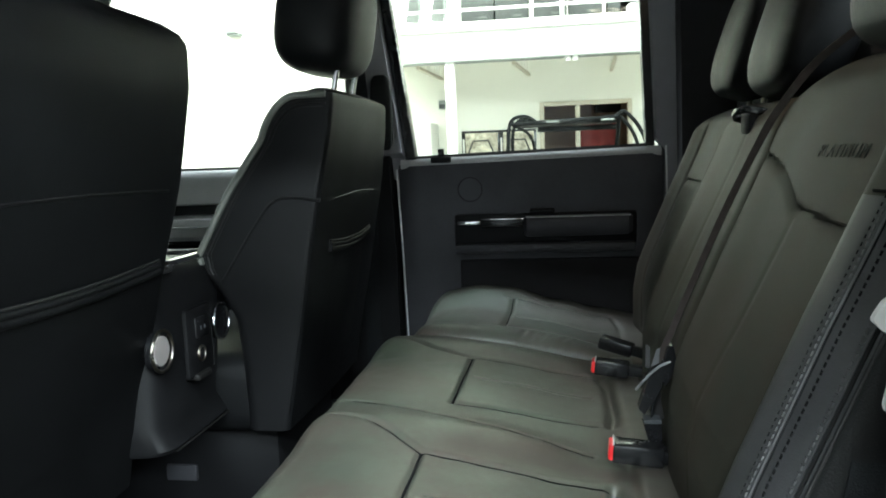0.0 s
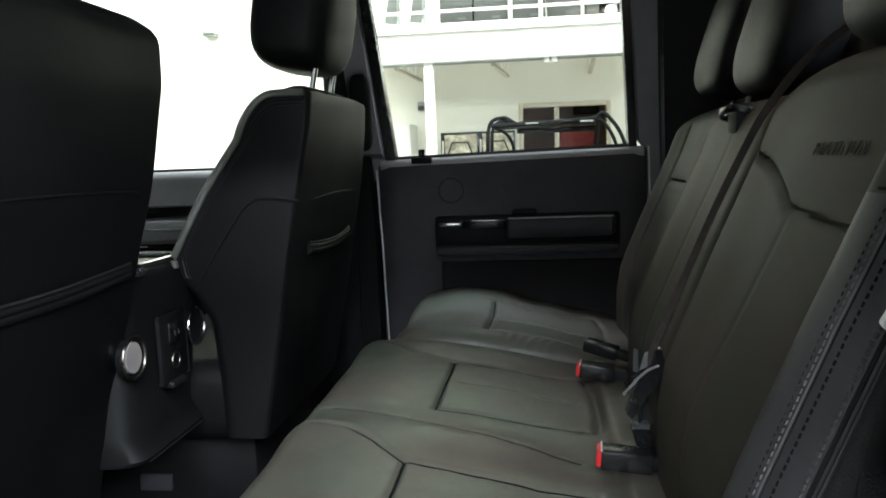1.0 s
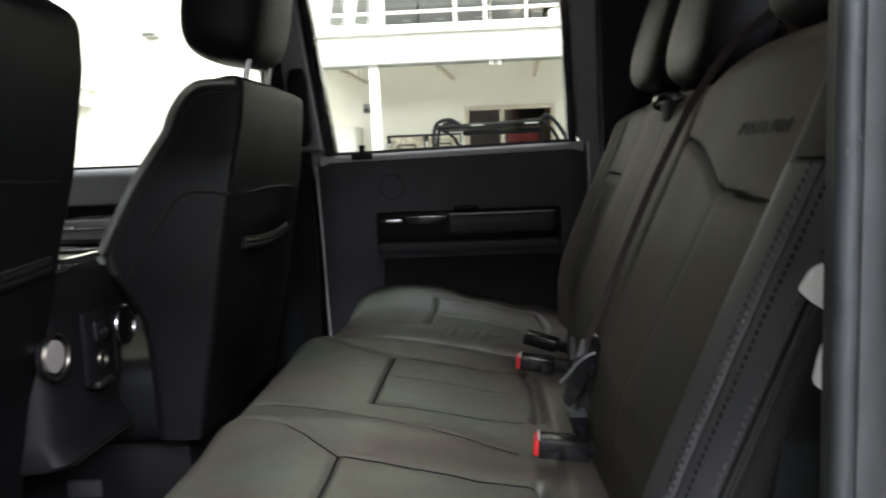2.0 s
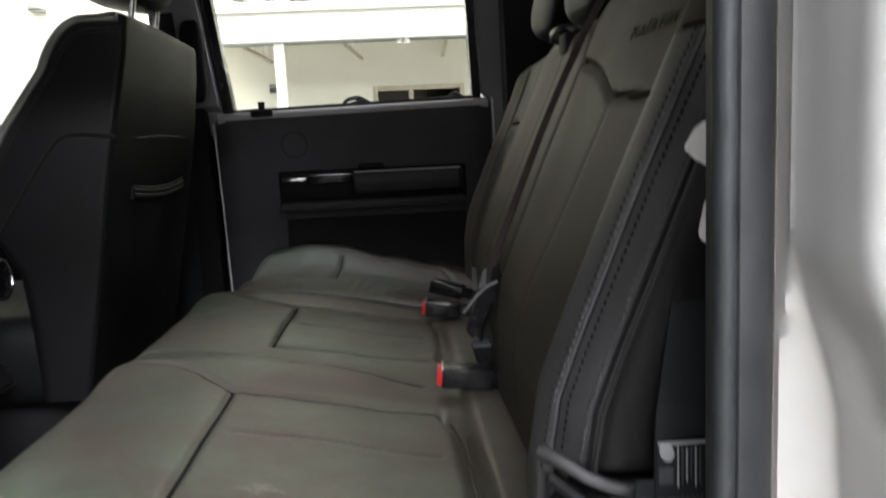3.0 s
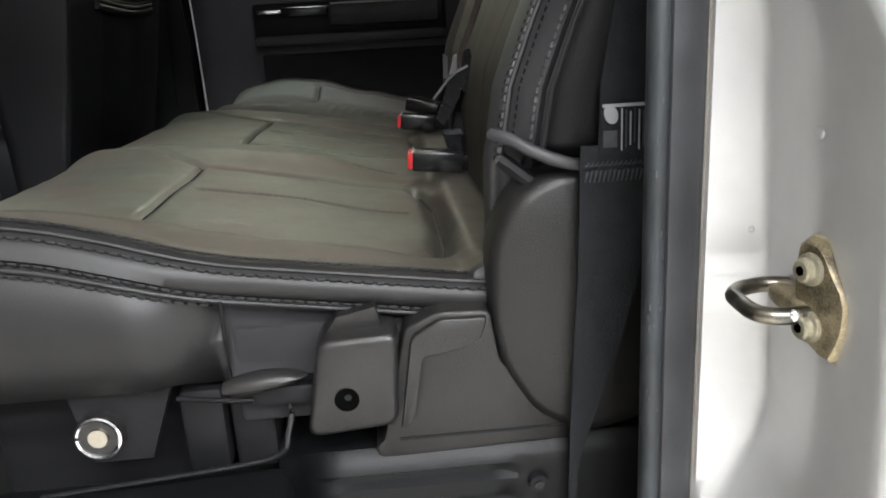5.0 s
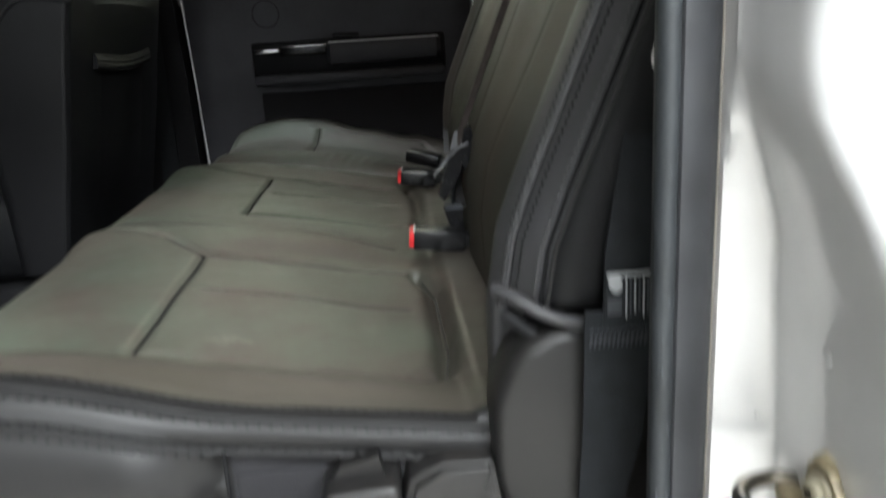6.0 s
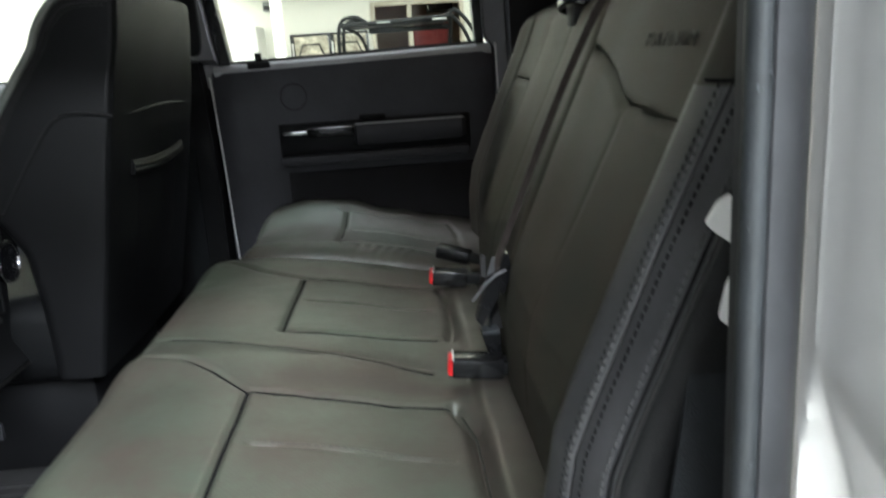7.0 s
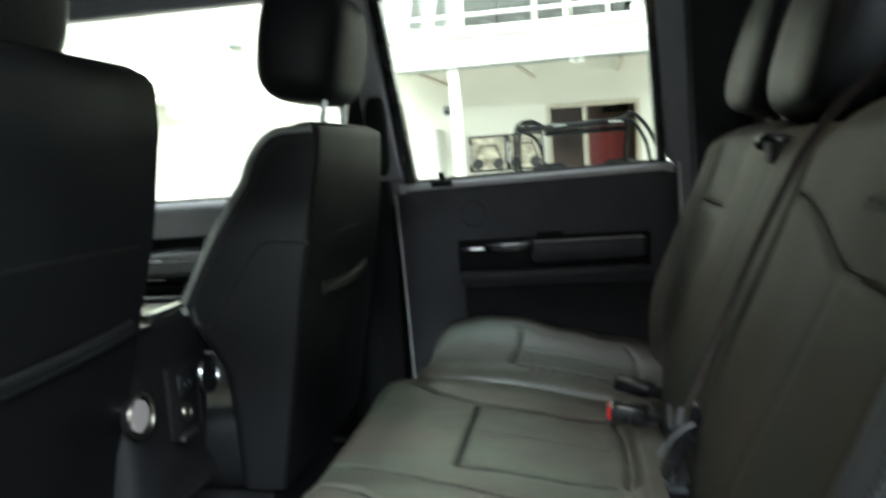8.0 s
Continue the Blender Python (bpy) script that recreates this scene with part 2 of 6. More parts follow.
def glass_material(name, colour):
    m = bpy.data.materials.new(name)
    m.use_nodes = True
    nt = m.node_tree
    for node in list(nt.nodes):
        if node.type == "BSDF_PRINCIPLED":
            nt.nodes.remove(node)
    out = nt.nodes["Material Output"]
    clear, gloss, mix, fres = (nt.nodes.new("ShaderNodeBsdfTransparent"), nt.nodes.new("ShaderNodeBsdfGlossy"),
                               nt.nodes.new("ShaderNodeMixShader"), nt.nodes.new("ShaderNodeFresnel"))
    clear.inputs[0].default_value = (*colour, 1)
    gloss.inputs["Roughness"].default_value = 0.02
    fres.inputs["IOR"].default_value = 1.28
    nt.links.new(fres.outputs[0], mix.inputs[0])
    nt.links.new(clear.outputs[0], mix.inputs[1])
    nt.links.new(gloss.outputs[0], mix.inputs[2])
    nt.links.new(mix.outputs[0], out.inputs[0])
    return m


GLASS = glass_material("window_glass", (0.915, 0.925, 0.885))


# ---- builders ----
def finish(bm, name, mat, smooth=True, angle=40):
    bmesh.ops.recalc_face_normals(bm, faces=bm.faces)
    me = bpy.data.meshes.new(name)
    if smooth:
        for f in bm.faces:
            f.smooth = True
        for e in bm.edges:
            e.smooth = not (len(e.link_faces) == 2 and e.calc_face_angle(0) > radians(angle))
    bm.to_mesh(me)
    bm.free()
    for mm in (mat if isinstance(mat, (list, tuple)) else [mat]):
        me.materials.append(mm)
    return me


def part(name, bm, mat, parent=None, label="", smooth=True, angle=40):
    ob = new(name, finish(bm, name, mat, smooth, angle))
    if parent is not None:
        ob.parent = parent
        ob.matrix_parent_inverse = parent.matrix_basis.inverted()
    if label:
        tagged(ob, label)
    return ob


def thing(name, label, category, at=(0, 0, 0), group="", kind=""):
    ob = new(name)
    ob.location = at
    ob.empty_display_size = 0.05
    return tagged(ob, label, category, group, kind)


def setting(name, bm, mat, label, category="", smooth=False):
    return tagged(part(name, bm, mat, None, smooth=smooth), label, category or name.replace("_", " "), kind="structure")


def bm_new():
    return bmesh.new()


def box(bm, x0, x1, y0, y1, z0, z1, bevel=0.0, seg=2, m=None):
    r = bmesh.ops.create_cube(bm, size=1)
    vs = r["verts"]
    for v in vs:
        v.co = Vector(((x0 + x1) / 2 + v.co.x * (x1 - x0), (y0 + y1) / 2 + v.co.y * (y1 - y0), (z0 + z1) / 2 + v.co.z * (z1 - z0)))
    if bevel:
        es = list({e for v in vs for e in v.link_edges})
        r = bmesh.ops.bevel(bm, geom=es, offset=bevel, segments=seg, affect="EDGES", profile=0.5)
        vs = list({v for f in r["faces"] for v in f.verts} | {v for v in vs if v.is_valid})
    if m is not None:
        bmesh.ops.transform(bm, matrix=m, verts=[v for v in vs if v.is_valid])
    return bm


def cyl(bm, a, b, r, n=16, r2=None, cap=True):
    a, b = Vector(a), Vector(b)
    d = b - a
    q = d.to_track_quat("Z", "Y").to_matrix().to_4x4()
    m = Matrix.Translation((a + b) / 2) @ q
    bmesh.ops.create_cone(bm, cap_ends=cap, segments=n, radius1=r, radius2=r if r2 is None else r2, depth=d.length, matrix=m)
    return bm


def tube(bm, pts, r, n=8, flat=1.0, up=(0, 0, 1)):
    """A tube along points; flat squeezes it along the up direction."""
    pts = [Vector(p) for p in pts]
    rings = []
    for i, p in enumerate(pts):
        t = (pts[min(i + 1, len(pts) - 1)] - pts[max(i - 1, 0)]).normalized()
        u = Vector(up)
        s = t.cross(u)
        if s.length < 1e-4:
            s = t.cross(Vector((1, 0, 0)))
        s.normalize()
        w = s.cross(t).normalized()
        rings.append([bm.verts.new(p + s * math.cos(k / n * math.tau) * r + w * math.sin(k / n * math.tau) * r * flat) for k in range(n)])
    for i in range(len(rings) - 1):
        for k in range(n):
            bm.faces.new((rings[i][k], rings[i][(k + 1) % n], rings[i + 1][(k + 1) % n], rings[i + 1][k]))
    bm.faces.new(rings[0])
    bm.faces.new(rings[-1])
    return bm


def curve_pts(ctrl, n=24):
    """Catmull-Rom points through the control points."""
    c = [Vector(p) for p in ctrl]
    c = [c[0] * 2 - c[1]] + c + [c[-1] * 2 - c[-2]]
    out = []
    segs = len(c) - 3
    for i in range(n + 1):
        s = i / n * segs
        k = min(int(s), segs - 1)
        t = s - k
        p0, p1, p2, p3 = c[k:k + 4]
        out.append(0.5 * (2 * p1 + (p2 - p0) * t + (2 * p0 - 5 * p1 + 4 * p2 - p3) * t * t + (3 * p1 - p0 - 3 * p2 + p3) * t ** 3))
    return out


def loft(bm, rings, closed=True, caps=True):
    vs = [[bm.verts.new(p) for p in ring] for ring in rings]
    n = len(vs[0])
    for i in range(len(vs) - 1):
        for k in range(n if closed else n - 1):
            bm.faces.new((vs[i][k], vs[i][(k + 1) % n], vs[i + 1][(k + 1) % n], vs[i + 1][k]))
    if caps and closed:
        bm.faces.new(vs[0])
        bm.faces.new(vs[-1])
    return bm


def squircle(cx, cy, hx, hy, p=4.0, n=40):
    """Points of a rounded rectangle round a centre, in plan."""
    out = []
    for k in range(n):
        a = k / n * math.tau
        c, s = math.cos(a), math.sin(a)
        out.append((cx + hx * math.copysign(abs(c) ** (2 / p), c), cy + hy * math.copysign(abs(s) ** (2 / p), s)))
    return out


def soft_block(bm, c, s, p=3.5, m=None, nu=36, nv=20):
    """A cushion-like block: a superellipsoid with half sizes s round c."""
    def f(a, e):
        return math.copysign(abs(a) ** e, a)
    e = 2 / p
    rings = []
    for j in range(1, nv):
        b = -math.pi / 2 + math.pi * j / nv
        ring = []
        for k in range(nu):
            a = k / nu * math.tau
            v = Vector((s[0] * f(math.cos(b), e) * f(math.cos(a), e), s[1] * f(math.cos(b), e) * f(math.sin(a), e), s[2] * f(math.sin(b), e)))
            ring.append((m @ v if m is not None else v) + Vector(c))
        rings.append(ring)
    return loft(bm, rings)


def smooth01(t):
    t = min(1.0, max(0.0, t))
    return t * t * (3 - 2 * t)


def lerp_table(x, table):
    for (x0, y0), (x1, y1) in zip(table, table[1:]):
        if x <= x1:
            return y0 + (y1 - y0) * smooth01((x - x0) / (x1 - x0)) if x > x0 else y0
    return table[-1][1]


def line_table(x, table):
    for (x0, y0), (x1, y1) in zip(table, table[1:]):
        if x <= x1:
            return y0 + (y1 - y0) * max(0, (x - x0) / (x1 - x0))
    return table[-1][1]


def dist_path(px, py, path):
    best = 9.0
    for (ax, ay), (bx, by) in zip(path, path[1:]):
        dx, dy = bx - ax, by - ay
        t = max(0.0, min(1.0, ((px - ax) * dx + (py - ay) * dy) / (dx * dx + dy * dy)))
        best = min(best, math.hypot(px - ax - t * dx, py - ay - t * dy))
    return best


def grooves(px, py, lines):
    z = 0.0
    for depth, width, path, (bx0, bx1, by0, by1) in lines:
        if bx0 <= px <= bx1 and by0 <= py <= by1:
            d = dist_path(px, py, path) / width
            if d < 3:
                z = min(z, -depth * math.exp(-d * d))
    return z


def groove(depth, width, *path):
    pad = 3 * width
    return (depth, width, path, (min(p[0] for p in path) - pad, max(p[0] for p in path) + pad, min(p[1] for p in path) - pad, max(p[1] for p in path) + pad))


def stitches(bm, pts, up, length=0.006, gap=0.0035, r=0.0011, lift=0.0006):
    """Short thread dashes along a path."""
    pts = [Vector(p) for p in pts]
    up = Vector(up).normalized()
    total, walkd = 0.0, []
    for a, b in zip(pts, pts[1:]):
        walkd.append((total, a, b))
        total += (b - a).length

    def at(s):
        for t0, a, b in reversed(walkd):
            if s >= t0:
                return a + (b - a) * ((s - t0) / max(1e-9, (b - a).length))
        return pts[0]
    s = 0.0
    while s + length < total:
        a, b = at(s) + up * lift, at(s + length) + up * lift
        t = (b - a).normalized()
        w = t.cross(up).normalized() * r
        h = up * r * 0.9
        vs = [bm.verts.new(q) for q in (a - t * r - h, a + w, a + h, a - w, b + t * r - h, b + w, b + h, b - w)]
        for i in range(1, 3):
            bm.faces.new((vs[i], vs[i + 1], vs[i + 5], vs[i + 4]))
        bm.faces.new((vs[1], vs[2], vs[3], vs[0]))
        bm.faces.new((vs[5], vs[6], vs[7], vs[4]))
        s += length + gap
    return bm


def ribbon(bm, pts, width_dir, width, thick=0.0016):
    """A flat strap along points."""
    pts = [Vector(p) for p in pts]
    rings = []
    for i, p in enumerate(pts):
        t = (pts[min(i + 1, len(pts) - 1)] - pts[max(i - 1, 0)]).normalized()
        wd = Vector(width_dir[i] if isinstance(width_dir, list) else width_dir)
        wd = (wd - t * wd.dot(t)).normalized()
        nn = t.cross(wd).normalized()
        h = (width[i] if isinstance(width, list) else width) / 2
        rings.append([p + wd * h + nn * thick / 2, p - wd * h + nn * thick / 2, p - wd * h - nn * thick / 2, p + wd * h - nn * thick / 2])
    return loft(bm, rings)


def rounded_panel(bm, pts, axis, a0, a1):
    """A plate with the outline pts (u, v) from a0 to a1 along the axis. y: (u, v) = (x, z); x: (y, z); z: (x, y)."""
    def place(u, v, a):
        return {"y": (u, a, v), "x": (a, u, v), "z": (u, v, a)}[axis]
    return loft(bm, [[place(u, v, a0) for u, v in pts], [place(u, v, a1) for u, v in pts]])


def bevel_all(bm, w, seg=2, angle=30):
    es = [e for e in bm.edges if len(e.link_faces) == 2 and e.calc_face_angle(0) > radians(angle)]
    bmesh.ops.bevel(bm, geom=es, offset=w, segments=seg, affect="EDGES", profile=0.5)
    return bm


# ---- showroom ----
RX0, RX1, RY0, RY1, RH = -10.0, 9.0, -8.5, 8.6, 5.6
# unseen floor, lightened to bounce light onto the far wall
setting("floor", box(bm_new(), RX0, RX1, RY0, RY1, -0.2, 0), CONCRETE, "grey sealed concrete showroom floor", "floor")
setting("ceiling", box(bm_new(), RX0, RX1, RY0, RY1, RH, RH + 0.2), CEIL, "white showroom ceiling", "ceiling")
# three unseen walls, darkened to cut light bounced into the cab
setting("wall_south", box(bm_new(), RX0, RX1, RY0 - 0.2, RY0, 0, RH), WALL_GREY, "unseen showroom wall, dark grey to cut bounced light", "wall")
setting("wall_west", box(bm_new(), RX0 - 0.2, RX0, RY0, RY1, 0, RH), WALL_GREY, "unseen showroom wall, dark grey to cut bounced light", "wall")
setting("wall_east", box(bm_new(), RX1, RX1 + 0.2, RY0, RY1, 0, RH), WALL_GREY, "unseen showroom wall, dark grey to cut bounced light", "wall")
# far wall with the office window opening
OX0, OX1, OZ0, OZ1 = 0.018, 1.160, 0.0, 2.162
bm = bm_new()
box(bm, RX0, OX0, RY1, RY1 + 0.2, 0, RH)
box(bm, OX1, RX1, RY1, RY1 + 0.2, 0, RH)
box(bm, OX0, OX1, RY1, RY1 + 0.2, OZ1, RH)
setting("wall_north", bm, WALL, "cream painted showroom wall with an office opening", "wall")


# ---- mezzanine and far wall ----
BY, MX0 = 7.0, -2.15
mez = thing("mezzanine", "white steel mezzanine with a railing along its edge", "mezzanine", (0, BY, 0), kind="structure")
part("fascia_beam", box(bm_new(), MX0, RX1, BY, BY + 0.2, 2.545, 2.84, 0.01), WHITE_STEEL, mez)
part("deck", box(bm_new(), MX0, RX1, BY - 0.05, RY1, 2.84, 2.93, 0.008), WHITE_STEEL, mez)
# grey on this flange paints the shadow line under the beam
part("flange_shadow", box(bm_new(), MX0, RX1, BY - 0.004, BY + 0.24, 2.531, 2.545), BOX_GREY, mez)
for zz, rr in ((3.062, 0.017), (3.42, 0.020), (3.85, 0.025)):
    part("rail", cyl(bm_new(), (MX0, BY + 0.02, zz), (RX1, BY + 0.02, zz), rr, 12), WHITE_STEEL, mez)
for px in (-2.1, -1.55, 0.3, 2.2, 4.2):
    part("railing_post", box(bm_new(), px - 0.02, px + 0.02, BY, BY + 0.04, 2.93, 3.88, 0.004), WHITE_STEEL, mez)
bm = bm_new()
box(bm, -0.955, -0.855, BY + 0.03, BY + 0.15, 0, 2.531, 0.006)
tagged(part("column", bm, WHITE_STEEL, None), "white square steel column under the mezzanine", "column", kind="structure")
for jx, jz in ((-1.28, 0.07), (-0.225, 0.12), (0.85, 0.06), (2.0, 0.06)):
    jo = thing("floor_joist", "white open-web steel joist under the mezzanine deck", "joist", (jx, BY + 0.8, 2.84), group="mezzanine joists", kind="structure")
    for nm, z0, z1, mm, w in (("top_chord", 2.77, 2.84, WHITE_STEEL, 0.03), ("bottom_chord", 2.495, 2.53, FRAME_TAUPE, 0.02)):
        part(nm, loft(bm_new(), [[(jx + o - w, yy, z0), (jx + o + w, yy, z0), (jx + o + w, yy, z1), (jx + o - w, yy, z1)] for yy, o in ((BY + 0.2, 0.0), (RY1, jz))]), mm, jo, smooth=False)
    bm = bm_new()
    k, up = BY + 0.25, False
    while k < RY1 - 0.15:
        tube(bm, [(jx + jz * (k - BY - 0.2) / 1.4, k, 2.77 if up else 2.53), (jx + jz * (k - BY - 0.06) / 1.4, k + 0.14, 2.53 if up else 2.77)], 0.012, 6)
        k, up = k + 0.14, not up
    part("web_bars", bm, WHITE_STEEL, jo)


# office opening in the far wall
off = thing("window_1", "taupe framed office window with two panes", "window", (0.62, RY1, 0), kind="structure")
for nm, a in (("frame_side", (OX0, OX0 + 0.055, OZ0, OZ1)), ("frame_side", (OX1 - 0.055, OX1, OZ0, OZ1)),
              ("frame_mullion", (0.462, 0.520, OZ0, OZ1 - 0.055)), ("frame_head", (OX0 + 0.055, OX1 - 0.055, OZ1 - 0.055, OZ1))):
    part(nm, box(bm_new(), a[0], a[1], RY1 - 0.03, RY1 + 0.12, a[2], a[3], 0.005), FRAME_TAUPE, off)
bm = bm_new()
box(bm, OX0 - 0.3, OX1 + 0.3, RY1 + 2.4, RY1 + 2.5, 0, 2.6)
box(bm, OX0 - 0.4, OX0 - 0.3, RY1 + 0.2, RY1 + 2.5, 0, 2.6)
box(bm, OX1 + 0.3, OX1 + 0.4, RY1 + 0.2, RY1 + 2.5, 0, 2.6)
box(bm, OX0 - 0.4, OX1 + 0.4, RY1 + 0.2, RY1 + 2.5, 2.6, 2.7)
box(bm, OX0 - 0.4, OX1 + 0.4, RY1 + 0.2, RY1 + 2.5, -0.2, 0)
setting("wall_office", bm, OFFICE, "tan office room behind the glazed opening", "wall")
ch = thing("office_chair", "dark red upholstered high-back office chair", "chair", (0.80, RY1 + 0.9, 0))
bm = bm_new()
soft_block(bm, (0.80, RY1 + 0.9, 1.55), (0.26, 0.08, 0.42), 4)
part("backrest", bm, WOOD_RED, ch)
part("seat", soft_block(bm_new(), (0.80, RY1 + 0.65, 0.52), (0.26, 0.26, 0.06), 4), WOOD_RED, ch)
part("pedestal", cyl(bm_new(), (0.80, RY1 + 0.7, 0), (0.80, RY1 + 0.7, 0.5), 0.05, 12, 0.03), GLOSS_BLACK, ch)
part("back_post", box(bm_new(), 0.77, 0.83, RY1 + 0.92, RY1 + 0.98, 0.5, 1.2), GLOSS_BLACK, ch)
mo = thing("wall_monitor", "small dark monitor on the office wall", "monitor", (1.0, RY1 + 2.38, 2.1))
part("bezel", box(bm_new(), 0.82, 1.22, RY1 + 2.34, RY1 + 2.40, 2.1, 2.36, 0.01), GLOSS_BLACK, mo)
part("screen", box(bm_new(), 0.85, 1.19, RY1 + 2.33, RY1 + 2.345, 2.13, 2.33), SCREEN, mo)


def wall_poster(x0, x1, z0, z1):
    p = thing("poster", "framed photo poster of an off-road buggy on the wall", "poster", ((x0 + x1) / 2, RY1, z0), group="wall posters")
    part("frame", box(bm_new(), x0, x1, RY1 - 0.025, RY1 - 0.002, z0, z1, 0.004), GLOSS_BLACK, p)
    part("print", box(bm_new(), x0 + 0.05, x1 - 0.03, RY1 - 0.032, RY1 - 0.026, z0 + 0.03, z1 - 0.03), POSTER, p)
    bm = bm_new()
    cx, w = (x0 + x1) / 2, (x1 - x0)
    for s in (-0.26, 0.26):
        cyl(bm, (cx + s * w, RY1 - 0.034, z0 + 0.10), (cx + s * w, RY1 - 0.037, z0 + 0.10), 0.07, 14)
    tube(bm, [(cx - 0.34 * w, RY1 - 0.036, z0 + 0.16), (cx - 0.2 * w, RY1 - 0.036, z0 + 0.33), (cx + 0.2 * w, RY1 - 0.036, z0 + 0.33), (cx + 0.34 * w, RY1 - 0.036, z0 + 0.16)], 0.012, 6)
    part("pictured_buggy", bm, BOX_DARK, p)
    part("caption_strip", box(bm_new(), x0 + 0.015, x0 + 0.035, RY1 - 0.031, RY1 - 0.026, z0 + 0.1, z1 - 0.1), WHITE_STEEL, p)


wall_poster(-0.981, -0.490, 1.38, 1.838)
wall_poster(-0.498, -0.03, 1.38, 1.838)
sb = thing("exit_sign_box", "small grey junction box high on the wall", "box", (-1.02, RY1, 2.1))
part("case", box(bm_new(), -1.255, -1.17, RY1 - 0.08, RY1 - 0.002, 2.13, 2.24, 0.006), BOX_GREY, sb)
part("panel", box(bm_new(), -1.25, -1.175, RY1 - 0.085, RY1 - 0.079, 2.14, 2.19, 0.002), BOX_DARK, sb)
cab = thing("white_cabinet", "plain white cabinet standing against the wall", "cabinet", (-1.7, RY1 - 0.3, 0))
part("carcass", box(bm_new(), -2.3, -1.28, RY1 - 0.6, RY1 - 0.002, 0.002, 1.95, 0.01), WHITE_STEEL, cab)
part("door", box(bm_new(), -2.27, -1.31, RY1 - 0.62, RY1 - 0.602, 0.08, 1.92, 0.005), WHITE_STEEL, cab)
for sx in (0.35, 0.43):
    fl = thing("spot_lamp", "small round white spot lamp under the beam", "lamp", (sx, BY + 0.1, 2.5), group="spot lamps")
    part("housing", cyl(bm_new(), (sx, BY + 0.06, 2.531), (sx, BY + 0.06, 2.488), 0.03, 14, 0.035), WHITE_STEEL, fl)

# goods on the mezzanine deck
for i, (bx, bw) in enumerate(((-0.78, 0.74), (0.0, 0.74), (0.78, 0.62))):
    for j in range(2):
        cr = thing("storage_crate", "dark plastic storage crate on the mezzanine deck", "crate", (bx + j * bw / 2, BY + 0.4, 2.93), group="mezzanine crates")
        x0 = bx + j * bw / 2
        part("body", box(bm_new(), x0, x0 + bw / 2 - 0.015, BY + 0.2, BY + 0.6, 2.932, 3.148, 0.008), BOX_DARK, cr)
        part("label_plate", box(bm_new(), x0 + bw * 0.26, x0 + bw * 0.38, BY + 0.194, BY + 0.2, 2.998, 3.016), DISPLAY_GREY, cr)
        part("panel", box(bm_new(), x0, x0 + bw / 2 - 0.01, BY + 0.22, BY + 0.6, 3.150, 3.60, 0.008), DISPLAY_GREY, cr)
for i, lx in enumerate((-1.75, -1.36, -1.08)):
    sg = thing("folding_sign", "leaning folding display board with a dark panel", "display board", (lx, BY + 0.4, 2.93), group="display boards")
    m = pose(lx, BY + 0.35, 2.93, -14, 8, 0)
    part("board", box(bm_new(), -0.09, 0.09, -0.012, 0.012, 0.0, 0.62, 0.006, m=m), WHITE_STEEL, sg)
    part("panel", box(bm_new(), -0.07, 0.07, -0.018, -0.0125, 0.09, 0.56, m=m), DISPLAY_GREY, sg)
    bm = bm_new()
    cyl(bm, m @ Vector((0, -0.014, 0.045)), m @ Vector((0, -0.019, 0.045)), 0.035, 16)
    part("emblem", bm, BOX_DARK, sg)
    part("stand_leg", box(bm_new(), lx + 0.10, lx + 0.13, BY + 0.30, BY + 0.34, 2.932, 3.5, 0.004), BOX_GREY, sg)
dsk = thing("counter_dial", "grey counter scale with a round dial", "scale", (1.04, BY + 0.4, 2.93))
part("body", box(bm_new(), 0.90, 1.18, BY + 0.2, BY + 0.5, 2.932, 3.12, 0.01), BOX_GREY, dsk)
part("dial", cyl(bm_new(), (1.03, BY + 0.2, 3.0), (1.03, BY + 0.185, 3.0), 0.06, 20), WHITE_STEEL, dsk)

# off-road buggy: only its roll cage rises above the window sill
UY = 6.0
ut = thing("off_road_buggy", "black tubular off-road side-by-side buggy with roll cage", "buggy", (0.45, UY, 0))


def cage_tube(name, ctrl, r=0.03, n=20):
    return part(name, tube(bm_new(), curve_pts([(x, y, z - 0.045 if z > 1 else z) for x, y, z in ctrl], n), r * 0.62, 10), CAGE, ut)


UXL, UXR = -0.217, 1.02
for sy in (0.0, 0.75):
    cage_tube("hoop", [(UXL - 0.03, UY + sy, 0.75), (UXL - 0.02, UY + sy, 1.45), (UXL, UY + sy, 1.85), (UXL + 0.13, UY + sy, 1.925), (UXL + 0.24, UY + sy, 1.875)])
    cage_tube("hoop", [(UXR + 0.08, UY + sy, 0.75), (UXR + 0.04, UY + sy, 1.45), (UXR - 0.03, UY + sy, 1.74), (UXR - 0.18, UY + sy, 1.93), (UXR - 0.26, UY + sy, 1.88)])
    cage_tube("header", [(UXL + 0.02, UY + sy, 1.855), ((UXL + UXR) / 2, UY + sy, 1.870), (UXR - 0.24, UY + sy, 1.885)], 0.036)
cage_tube("roof_bar", [(UXL + 0.13, UY, 1.92), (UXL + 0.13, UY + 0.75, 1.92)], 0.028, 4)
cage_tube("roof_bar", [(UXR - 0.18, UY, 1.925), (UXR - 0.18, UY + 0.75, 1.925)], 0.028, 4)
cage_tube("brace", [(UXL + 0.06, UY + 0.02, 1.84), (UXL + 0.20, UY + 0.35, 1.7), (UXL + 0.25, UY + 0.7, 1.2)], 0.024, 10)
cage_tube("brace", [(UXR - 0.23, UY + 0.02, 1.88), (UXR - 0.24, UY + 0.3, 1.5), (UXR - 0.2, UY + 0.6, 1.0)], 0.03, 10)
